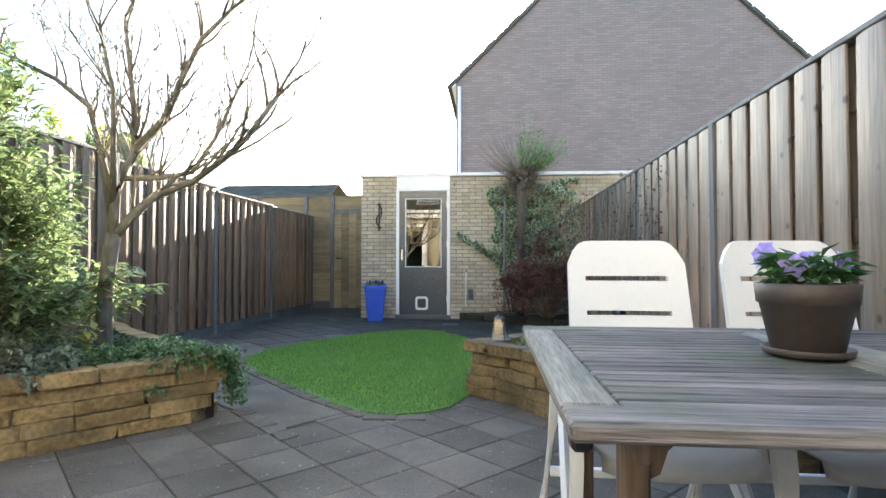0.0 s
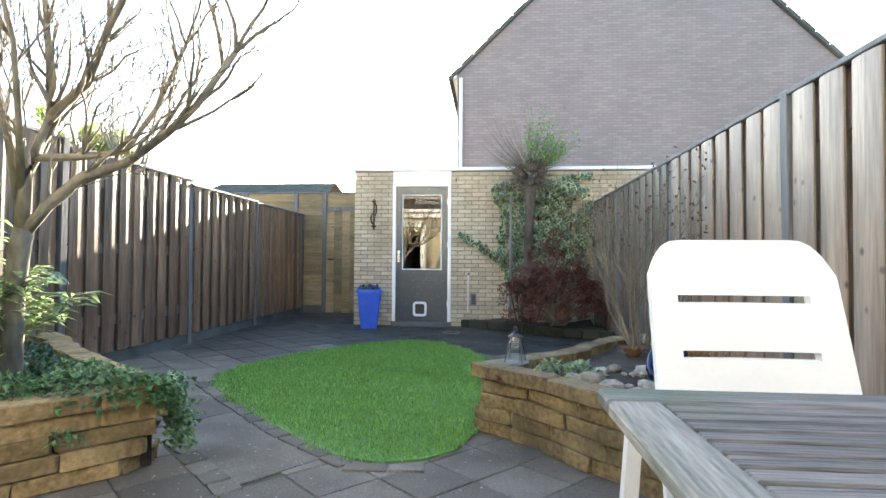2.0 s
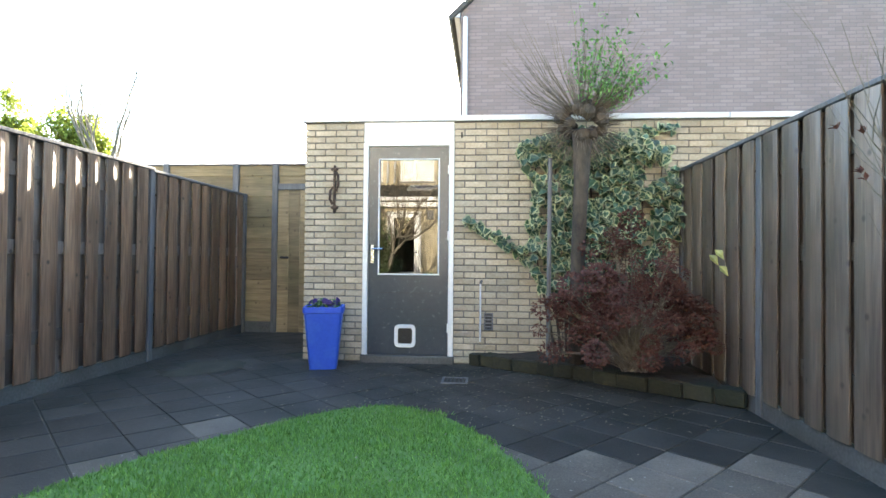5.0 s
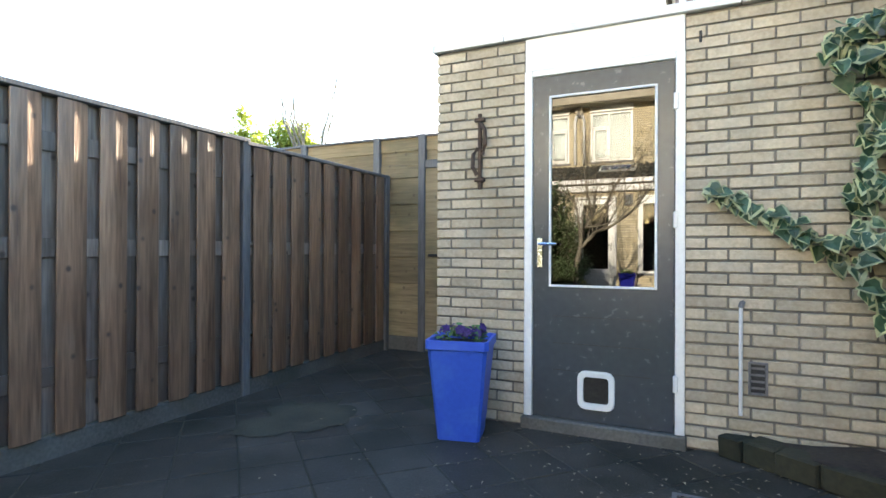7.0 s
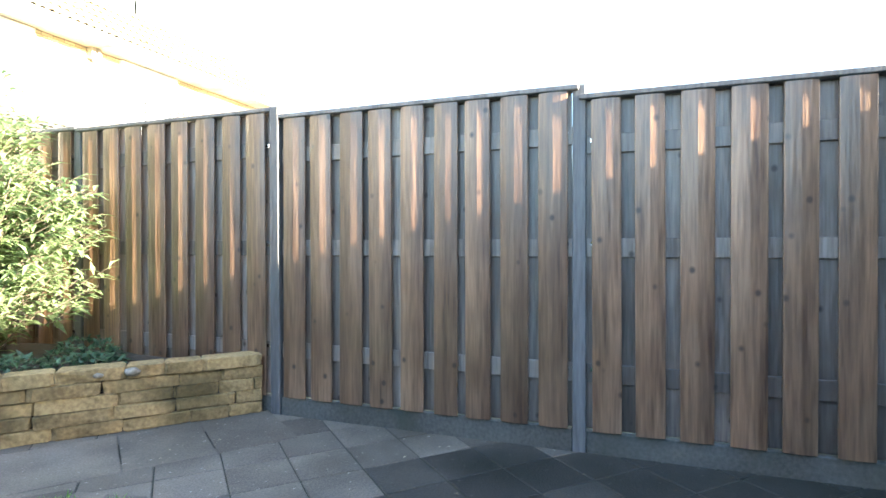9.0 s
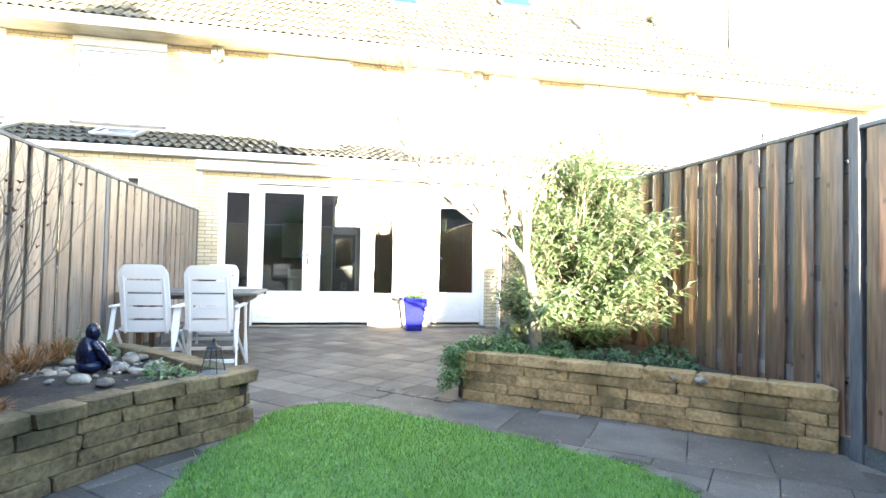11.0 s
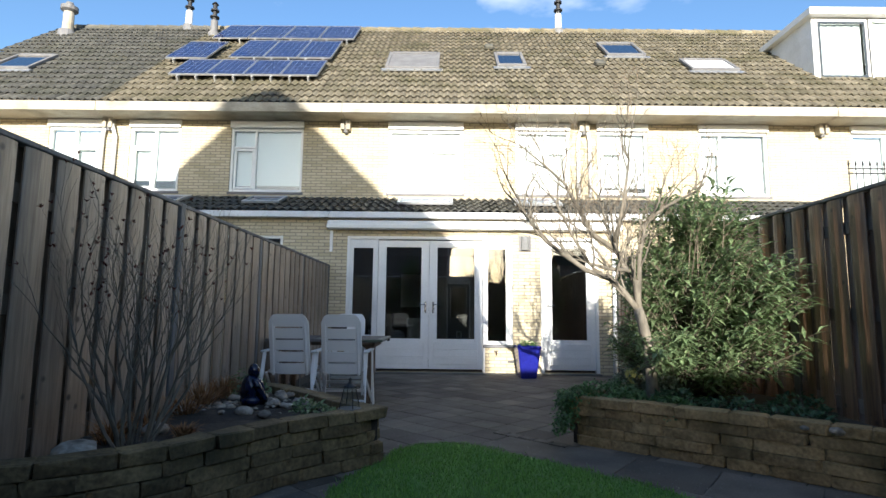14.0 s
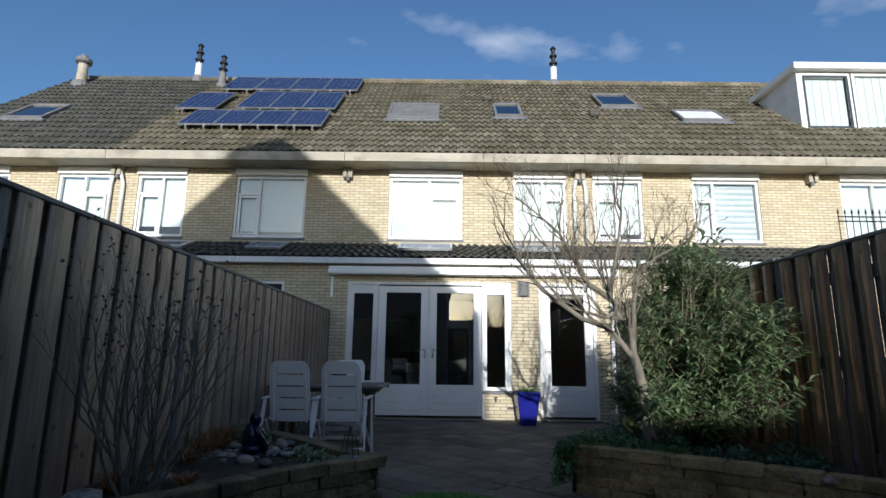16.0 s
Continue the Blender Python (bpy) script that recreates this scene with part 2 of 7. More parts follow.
M = dict(
    paving=surf("paving", (0.078, 0.066, 0.054), (0.20, 0.172, 0.14), 2.2, 0.85, 0.5, 110, rand=0.26, spec=0.3, dirt=(0.045, 0.041, 0.028), dirt_scale=1.1, dirt_amount=0.75, specks=(0.34, 0.32, 0.28)),
    paving_joined=surf("paving_joined", (0.078, 0.066, 0.054), (0.20, 0.172, 0.14), 2.2, 0.85, 0.5, 110, island=0.26, spec=0.3, dirt=(0.045, 0.041, 0.028), dirt_scale=1.1, dirt_amount=0.75, specks=(0.34, 0.32, 0.28)),
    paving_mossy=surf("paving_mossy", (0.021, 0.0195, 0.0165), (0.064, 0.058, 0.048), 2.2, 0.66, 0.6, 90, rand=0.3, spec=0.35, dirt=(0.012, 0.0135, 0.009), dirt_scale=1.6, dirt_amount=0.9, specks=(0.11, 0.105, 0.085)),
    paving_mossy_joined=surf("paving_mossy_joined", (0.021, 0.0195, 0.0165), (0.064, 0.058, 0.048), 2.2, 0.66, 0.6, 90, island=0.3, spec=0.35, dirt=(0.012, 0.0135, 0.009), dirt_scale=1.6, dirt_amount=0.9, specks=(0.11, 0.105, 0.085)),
    joint=surf("joint", (0.02, 0.02, 0.015), (0.06, 0.06, 0.04), 5, 0.95, 0.5, 80),
    soil=surf("soil", (0.018, 0.013, 0.01), (0.06, 0.045, 0.033), 6, 0.95, 1.0, 50),
    turf=surf("turf", (0.07, 0.15, 0.03), (0.13, 0.26, 0.06), 4, 0.9, 0.6, 80),
    far_ground=surf("far_ground", (0.08, 0.09, 0.05), (0.13, 0.12, 0.09), 0.3, 0.9, 0.2, 10),
    board=surf("fence_board", (0.06, 0.026, 0.013), (0.32, 0.19, 0.115), 1.2, 0.36, 0.4, 9, rand=0.3, stretch=(7, 7, 0.45), dirt=(0.085, 0.04, 0.022), dirt_scale=1.5, dirt_amount=0.55, knots=0.95, spec=0.9),
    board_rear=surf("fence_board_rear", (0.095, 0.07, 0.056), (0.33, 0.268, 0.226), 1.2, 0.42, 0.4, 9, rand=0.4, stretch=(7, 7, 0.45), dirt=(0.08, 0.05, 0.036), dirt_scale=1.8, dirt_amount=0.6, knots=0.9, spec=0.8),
    board_grey=surf("fence_board_weathered", (0.15, 0.10, 0.066), (0.40, 0.305, 0.225), 1.2, 0.42, 0.3, 9, rand=0.15, stretch=(7, 7, 0.45), dirt=(0.12, 0.084, 0.06), dirt_scale=2.5, dirt_amount=0.4, knots=0.85, spec=0.9),
    # darker copy of the weathered boards: two panels nearest the shed, all rear boards
    board_dark=surf("fence_board_dark", (0.07, 0.045, 0.029), (0.24, 0.176, 0.125), 1.2, 0.38, 0.3, 9, rand=0.2, stretch=(7, 7, 0.45), dirt=(0.055, 0.042, 0.028), dirt_scale=1.8, dirt_amount=0.5, knots=0.85, spec=1.0),
    plank=surf("horizontal_plank", (0.17, 0.12, 0.06), (0.38, 0.28, 0.15), 1.2, 0.75, 0.3, 9, rand=0.25, stretch=(0.5, 7, 7), dirt=(0.10, 0.10, 0.045), dirt_scale=2, dirt_amount=0.5, knots=0.5),
    post=surf("fence_post", (0.075, 0.075, 0.076), (0.185, 0.183, 0.182), 2, 0.6, 0.3, 12, rand=0.15, stretch=(6, 6, 0.6)),
    concrete=surf("concrete", (0.06, 0.057, 0.05), (0.155, 0.15, 0.136), 2, 0.8, 0.3, 50, dirt=(0.05, 0.055, 0.04), dirt_scale=2.5, dirt_amount=0.7),
    shed_brick=surf("shed_brick", (0.36, 0.30, 0.215), (0.58, 0.50, 0.38), 3, 0.88, 0.5, 45, rand=0.14, dirt=(0.22, 0.18, 0.12), dirt_scale=1.2, dirt_amount=0.45),
    shed_brick_joined=surf("shed_brick_joined", (0.36, 0.30, 0.215), (0.58, 0.50, 0.38), 3, 0.88, 0.5, 45, island=0.14, dirt=(0.22, 0.18, 0.12), dirt_scale=1.2, dirt_amount=0.45),
    mortar=surf("mortar", (0.135, 0.124, 0.108), (0.24, 0.222, 0.195), 4, 0.95, 0.4, 80),
    facade=brick_mat("facade_brick", (0.47, 0.395, 0.25), (0.60, 0.52, 0.36), (0.27, 0.24, 0.19)),
    gable=brick_mat("gable_brick", (0.225, 0.175, 0.162), (0.28, 0.222, 0.206), (0.195, 0.165, 0.155)),
    stone=surf("wall_stone", (0.135, 0.085, 0.033), (0.42, 0.29, 0.138), 5, 0.9, 1.0, 40, rand=0.2, dirt=(0.075, 0.058, 0.022), dirt_scale=3, dirt_amount=0.8),
    # wall_stone darkened for the shade on the right bed wall, with olive stains
    stone_shaded=surf("shaded_wall_stone", (0.075, 0.05, 0.021), (0.28, 0.20, 0.095), 5, 0.85, 1.0, 40, rand=0.24, dirt=(0.045, 0.04, 0.018), dirt_scale=2.2, dirt_amount=0.85),
    mossy=surf("mossy_stone", (0.012, 0.013, 0.007), (0.04, 0.037, 0.02), 4, 0.92, 0.8, 40, rand=0.25, dirt=(0.013, 0.018, 0.007), dirt_scale=3, dirt_amount=0.7),
    white=surf("white_paint", (0.72, 0.72, 0.70), (0.84, 0.84, 0.82), 2, 0.4, 0.03, 40, dirt=(0.62, 0.61, 0.57), dirt_scale=1.5, dirt_amount=0.35),
    blind=surf("blind_cloth", (0.7, 0.7, 0.68), (0.82, 0.82, 0.8), 3, 0.85, 0.05, 200),
    fascia=surf("fascia_metal", (0.62, 0.64, 0.66), (0.78, 0.79, 0.80), 2, 0.35, 0.03, 30, dirt=(0.5, 0.5, 0.48), dirt_scale=3, dirt_amount=0.4),
    door_grey=surf("door_paint", (0.045, 0.055, 0.064), (0.06, 0.072, 0.082), 2, 0.24, 0.03, 25, dirt=(0.075, 0.083, 0.088), dirt_scale=1.2, dirt_amount=0.2),
    glass=glass_mat("window_glass"),
    mirror_glass=glass_mat("shed_window_glass", (0.08, 0.09, 0.09), 0.075, (0.95, 0.96, 0.94)),
    roof_glass=glass_mat("roof_window_glass", (0.2, 0.24, 0.28), 0.42),
    room_glass=glass_mat("door_glass", (0.6, 0.64, 0.64), 0.1),
    chrome=surf("bright_metal", (0.6, 0.6, 0.6), (0.75, 0.75, 0.75), 5, 0.25, 0.02, 60, metal=1.0),
    dark_metal=surf("dark_metal", (0.02, 0.02, 0.022), (0.05, 0.05, 0.05), 5, 0.5, 0.1, 60, metal=0.6),
    rust=surf("rusted_iron", (0.03, 0.018, 0.012), (0.10, 0.06, 0.04), 12, 0.8, 0.3, 80),
    plastic=surf("white_resin", (0.75, 0.75, 0.74), (0.80, 0.80, 0.79), 1.5, 0.36, 0.02, 70, dirt=(0.68, 0.68, 0.65), dirt_scale=2, dirt_amount=0.08),
    teak=surf("weathered_teak", (0.032, 0.03, 0.027), (0.255, 0.225, 0.205), 3.5, 0.7, 0.9, 22, rand=0.24, stretch=(0.5, 8, 8), dirt=(0.06, 0.088, 0.05), dirt_scale=2.6, dirt_amount=0.85),
    teak_end=surf("weathered_teak_end", (0.08, 0.08, 0.065), (0.36, 0.335, 0.28), 3.5, 0.75, 0.8, 22, rand=0.12, stretch=(8, 0.6, 8), dirt=(0.11, 0.14, 0.085), dirt_scale=5, dirt_amount=0.6),
    teak_leg=surf("teak_leg", (0.085, 0.055, 0.034), (0.22, 0.15, 0.10), 2.5, 0.75, 0.3, 12, stretch=(8, 8, 0.6)),
    clay=surf("brown_pot", (0.055, 0.042, 0.035), (0.09, 0.07, 0.058), 4, 0.5, 0.1, 60),
    blue=surf("blue_plastic", (0.02, 0.085, 0.52), (0.03, 0.12, 0.62), 2, 0.4, 0.04, 40, dirt=(0.06, 0.18, 0.55), dirt_scale=5, dirt_amount=0.5),
    blue_glaze=surf("blue_glaze", (0.012, 0.014, 0.16), (0.02, 0.025, 0.26), 3, 0.12, 0.03, 30),
    statue=surf("blue_black_glaze", (0.003, 0.0035, 0.008), (0.009, 0.018, 0.065), 7, 0.1, 0.08, 25),
    rooftile=surf("roof_tile", (0.085, 0.072, 0.042), (0.25, 0.22, 0.158), 1.6, 0.88, 0.4, 30, island=0.22, dirt=(0.075, 0.07, 0.03), dirt_scale=1.4, dirt_amount=0.75, specks=(0.34, 0.32, 0.24)),
    rooftile_dark=surf("roof_tile_dark", (0.045, 0.045, 0.04), (0.13, 0.125, 0.105), 1.6, 0.85, 0.4, 30, island=0.2, dirt=(0.05, 0.052, 0.03), dirt_scale=1.6, dirt_amount=0.6, specks=(0.26, 0.26, 0.22)),
    gutter=surf("gutter_board", (0.30, 0.27, 0.21), (0.46, 0.42, 0.34), 1.5, 0.7, 0.2, 30, dirt=(0.16, 0.14, 0.10), dirt_scale=2, dirt_amount=0.7, stretch=(0.5, 3, 3)),
    solar=surf("solar_cell", (0.008, 0.016, 0.06), (0.014, 0.028, 0.10), 3, 0.12, 0.0, 40),
    alu=surf("aluminium", (0.45, 0.46, 0.47), (0.6, 0.61, 0.62), 4, 0.4, 0.02, 60, metal=0.8),
    lead=surf("lead_grey", (0.10, 0.10, 0.105), (0.2, 0.2, 0.2), 4, 0.7, 0.1, 40),
    bark=surf("bark", (0.085, 0.075, 0.058), (0.25, 0.22, 0.17), 6, 0.9, 0.8, 35, stretch=(1, 1, 0.4)),
    bark_dark=surf("dark_bark", (0.035, 0.026, 0.02), (0.11, 0.085, 0.06), 6, 0.9, 1.0, 35, stretch=(1, 1, 0.4)),
    twig=surf("twig", (0.09, 0.07, 0.05), (0.22, 0.18, 0.13), 8, 0.85, 0.2, 60),
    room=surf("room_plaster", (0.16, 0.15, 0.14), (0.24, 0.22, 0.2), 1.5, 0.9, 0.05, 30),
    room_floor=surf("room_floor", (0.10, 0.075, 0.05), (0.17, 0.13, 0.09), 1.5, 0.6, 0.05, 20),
    leaf=leaf_mat("shrub_leaf", (0.10, 0.17, 0.075), (0.32, 0.41, 0.21), 0.27, 0.45),
    silver=leaf_mat("silver_leaf", (0.11, 0.16, 0.11), (0.33, 0.39, 0.29), 0.4, 0.3),
    ivy=leaf_mat("ivy_leaf", (0.05, 0.115, 0.04), (0.135, 0.25, 0.09)),
    ivy_dark=leaf_mat("variegated_leaf", (0.025, 0.065, 0.035), (0.07, 0.145, 0.08), 0.35, 0.2),
    ivy_cream=leaf_mat("cream_leaf", (0.30, 0.35, 0.18), (0.52, 0.54, 0.34), 0.45, 0.25),
    pansy_leaf=leaf_mat("pansy_leaf", (0.045, 0.12, 0.035), (0.11, 0.235, 0.07), 0.5, 0.3),
    yellow=leaf_mat("yellow_leaf", (0.40, 0.40, 0.12), (0.55, 0.53, 0.2)),
    fresh=leaf_mat("fresh_leaf", (0.08, 0.22, 0.04), (0.17, 0.36, 0.09)),
    pansy=leaf_mat("pansy_petal", (0.22, 0.16, 0.55), (0.55, 0.47, 0.80), 0.6),
    pansy_dark=leaf_mat("dark_petal", (0.03, 0.015, 0.10), (0.07, 0.03, 0.2), 0.6),
    dry=leaf_mat("dry_bloom", (0.07, 0.025, 0.019), (0.195, 0.082, 0.06), 0.9, 0.18),
    straw=leaf_mat("dry_grass", (0.22, 0.10, 0.035), (0.36, 0.2, 0.09), 0.9, 0.2),
    blade=leaf_mat("grass_blade", (0.10, 0.23, 0.045), (0.235, 0.45, 0.10), 0.6, 0.45),
    litter=leaf_mat("leaf_litter", (0.13, 0.11, 0.07), (0.36, 0.32, 0.24), 0.9, 0.1),
    pebble=surf("pebble", (0.15, 0.128, 0.10), (0.40, 0.36, 0.30), 5, 0.88, 0.6, 40, rand=0.4, dirt=(0.07, 0.058, 0.042), dirt_scale=9, dirt_amount=0.75),
    hedge=leaf_mat("distant_leaf", (0.15, 0.22, 0.035), (0.36, 0.40, 0.085), 0.7, 0.5),
)


# ---- building helpers ----
def obj(name, bm, material, parent=None, smooth=False):
    me = bpy.data.meshes.new(name)
    bm.to_mesh(me)
    bm.free()
    for m_ in material if isinstance(material, (list, tuple)) else [material]:
        me.materials.append(m_)
    if smooth:
        for p in me.polygons:
            p.use_smooth = True
    ob = new(name, me)
    ob.parent = parent
    return ob


def part(name, bm, material, parent, label="", smooth=False):
    return tagged(obj(name, bm, material, parent, smooth), label)


def thing(name, label, category, group="", kind="", at=(0, 0, 0)):
    ob = new(name)
    ob.empty_display_size = 0.1
    ob.location = at
    return tagged(ob, label, category, group, kind)


def piece(name, mesh, parent, m):
    """A repeat that shares its mesh."""
    ob = new(name, mesh)
    ob.parent = parent
    ob.matrix_basis = m
    return ob


def bm_new():
    return bmesh.new()


def box(bm, lo, hi, bevel=0.0, m=None, mat=0):
    c = [(a + b) / 2 for a, b in zip(lo, hi)]
    s = [abs(b - a) for a, b in zip(lo, hi)]
    r = bmesh.ops.create_cube(bm, size=1.0, matrix=(m or Matrix()) @ Matrix.Translation(c) @ Matrix.Diagonal((*s, 1)))
    fs = {f for v in r["verts"] for f in v.link_faces}
    for f in fs:
        f.material_index = mat
    if bevel:
        es = list({e for v in r["verts"] for e in v.link_edges})
        bmesh.ops.bevel(bm, geom=es, offset=bevel, segments=1, affect="EDGES")
    return bm


def boxes(*items, bevel=0.0):
    bm = bmesh.new()
    for lo, hi in items:
        box(bm, lo, hi, bevel)
    return bm


def tube(bm, pts, radii, n=6, cap=True):
    rings = []
    pts = [Vector(p) for p in pts]
    for i, p in enumerate(pts):
        d = (pts[min(i + 1, len(pts) - 1)] - pts[max(i - 1, 0)]).normalized()
        a = d.orthogonal().normalized() if abs(d.z) > 0.95 else d.cross(Vector((0, 0, 1))).normalized()
        b = d.cross(a)
        r = radii[i] if isinstance(radii, (list, tuple)) else radii
        rings.append([bm.verts.new(p + r * (math.cos(2 * math.pi * k / n) * a + math.sin(2 * math.pi * k / n) * b)) for k in range(n)])
    for u, v in zip(rings, rings[1:]):
        for k in range(n):
            bm.faces.new((u[k], u[(k + 1) % n], v[(k + 1) % n], v[k]))
    if cap:
        bm.faces.new(rings[0][::-1])
        bm.faces.new(rings[-1])
    return bm


def lathe(bm, profile, n=20, at=(0, 0, 0), close=True):
    rings = [[bm.verts.new((at[0] + r * math.cos(2 * math.pi * k / n), at[1] + r * math.sin(2 * math.pi * k / n), at[2] + z)) for k in range(n)] for r, z in profile]
    for u, v in zip(rings, rings[1:]):
        for k in range(n):
            bm.faces.new((u[k], u[(k + 1) % n], v[(k + 1) % n], v[k]))
    if close:
        bm.faces.new(rings[0][::-1])
        bm.faces.new(rings[-1])
    return bm


def prism(bm, pts, z0, z1):
    lo, hi = [bm.verts.new((x, y, z0)) for x, y in pts], [bm.verts.new((x, y, z1)) for x, y in pts]
    bm.faces.new(hi)
    bm.faces.new(lo[::-1])
    for k in range(len(pts)):
        j = (k + 1) % len(pts)
        bm.faces.new((lo[k], lo[j], hi[j], hi[k]))
    bmesh.ops.recalc_face_normals(bm, faces=bm.faces[:])
    return bm


def inside(p, poly):
    r = False
    for (x1, y1), (x2, y2) in zip(poly, poly[1:] + poly[:1]):
        if (y1 > p[1]) != (y2 > p[1]) and p[0] < (x2 - x1) * (p[1] - y1) / (y2 - y1) + x1:
            r = not r
    return r


def leaf(bm, p, d, up, length, width, mat=0, fold=0.25):
    """One pointed leaf of four triangles, folded along its rib."""
    d = d.normalized()
    s = d.cross(up)
    s = s.normalized() if s.length > 1e-4 else d.orthogonal().normalized()
    nrm = s.cross(d)
    a, t = bm.verts.new(p), bm.verts.new(p + d * length - nrm * length * 0.18)
    mid = bm.verts.new(p + d * length * 0.5)
    l = bm.verts.new(p + d * length * 0.42 + s * width / 2 + nrm * width * fold)
    r = bm.verts.new(p + d * length * 0.42 - s * width / 2 + nrm * width * fold)
    for f in ((a, mid, l), (mid, t, l), (a, r, mid), (mid, r, t)):
        bm.faces.new(f).material_index = mat


def rvec(rng):
    while True:
        v = Vector((rng.uniform(-1, 1), rng.uniform(-1, 1), rng.uniform(-1, 1)))
        if 0.05 < v.length < 1:
            return v.normalized()


def branches(bm, rng, p, d, length, r, depth, tips, spread=0.6, lift=0.25, shrink=0.68, kids=(2, 3), n=6):
    """A limb that bends and forks; the ends are gathered in tips."""
    pts, rad = [p], [r]
    steps = 4
    for i in range(steps):
        d = (d + rvec(rng) * 0.22 + Vector((0, 0, lift * 0.3))).normalized()
        p = p + d * length / steps
        pts.append(p)
        rad.append(r * (1 - 0.42 * (i + 1) / steps))
    tube(bm, pts, rad, n if depth > 1 else 4)
    if depth == 0:
        tips.append((p, d))
        return
    for k in range(rng.randint(*kids)):
        q = pts[rng.choice([2, 3, 4, 4])] if k else pts[-1]
        nd = (d + rvec(rng) * spread + Vector((0, 0, lift))).normalized()
        branches(bm, rng, q, nd, length * shrink * rng.uniform(0.75, 1.2), rad[-1] * (0.9 if k == 0 else 0.7), depth - 1, tips, spread, lift, shrink, kids, n)


# ---- ground, paving, lawn ----
GRASS = [(-0.75, 3.28), (-1.27, 3.72), (-1.85, 4.33), (-2.27, 4.78), (-2.36, 5.3), (-2.16, 6.0), (-1.75, 6.6), (-1.2, 7.22), (-0.7, 7.1), (-0.3, 6.5), (-0.02, 5.6), (0.05, 5.0), (0.0, 4.3), (-0.2, 3.85), (-0.33, 3.42)]
GRASS = [q for a, b in zip(GRASS, GRASS[1:] + GRASS[:1]) for q in ((0.75 * a[0] + 0.25 * b[0], 0.75 * a[1] + 0.25 * b[1]), (0.25 * a[0] + 0.75 * b[0], 0.25 * a[1] + 0.75 * b[1]))]
GRASS = [(-1.15 + 1.03 * (x + 1.15), 5.2 + 1.03 * (y - 5.2)) for x, y in GRASS]
BED_R = [(1.44, 2.5), (0.95, 2.62), (0.62, 2.96), (0.38, 3.2), (0.1, 3.6), (-0.21, 3.82), (0.06, 4.1), (0.3, 4.28), (0.52, 4.6), (0.8, 5.06), (1.1, 5.3), (1.44, 5.45)]
BED_L = [(-3.62, 0.85), (-3.0, 1.57), (-2.3, 2.36), (-1.96, 2.75), (-1.63, 3.14), (-2.1, 3.5), (-2.5, 3.8), (-2.8, 4.05), (-3.1, 4.33), (-3.62, 4.8)]
BED_B = [(-0.52, 8.8), (-0.2, 8.58), (0.45, 8.22), (0.95, 7.82), (1.44, 7.48), (1.44, 8.8)]

ground = tagged(obj("ground", boxes(((-300, -300, -0.4), (300, 300, -0.06))), M["far_ground"]), "flat ground reaching the horizon around the gardens", "ground", kind="structure")
pave_base = tagged(obj("pavement", boxes(((-3.62, -1.76, -0.05), (1.44, 10.7, -0.006))), M["joint"]), "grey concrete slab paving with dark mossy joints", "paving", kind="structure")

lawn_bm = prism(bmesh.new(), GRASS, -0.004, 0.012)
lawn = tagged(obj("lawn", lawn_bm, M["turf"]), "small kidney-shaped green lawn edged with stone", "lawn", kind="structure")

# ---- fences ----


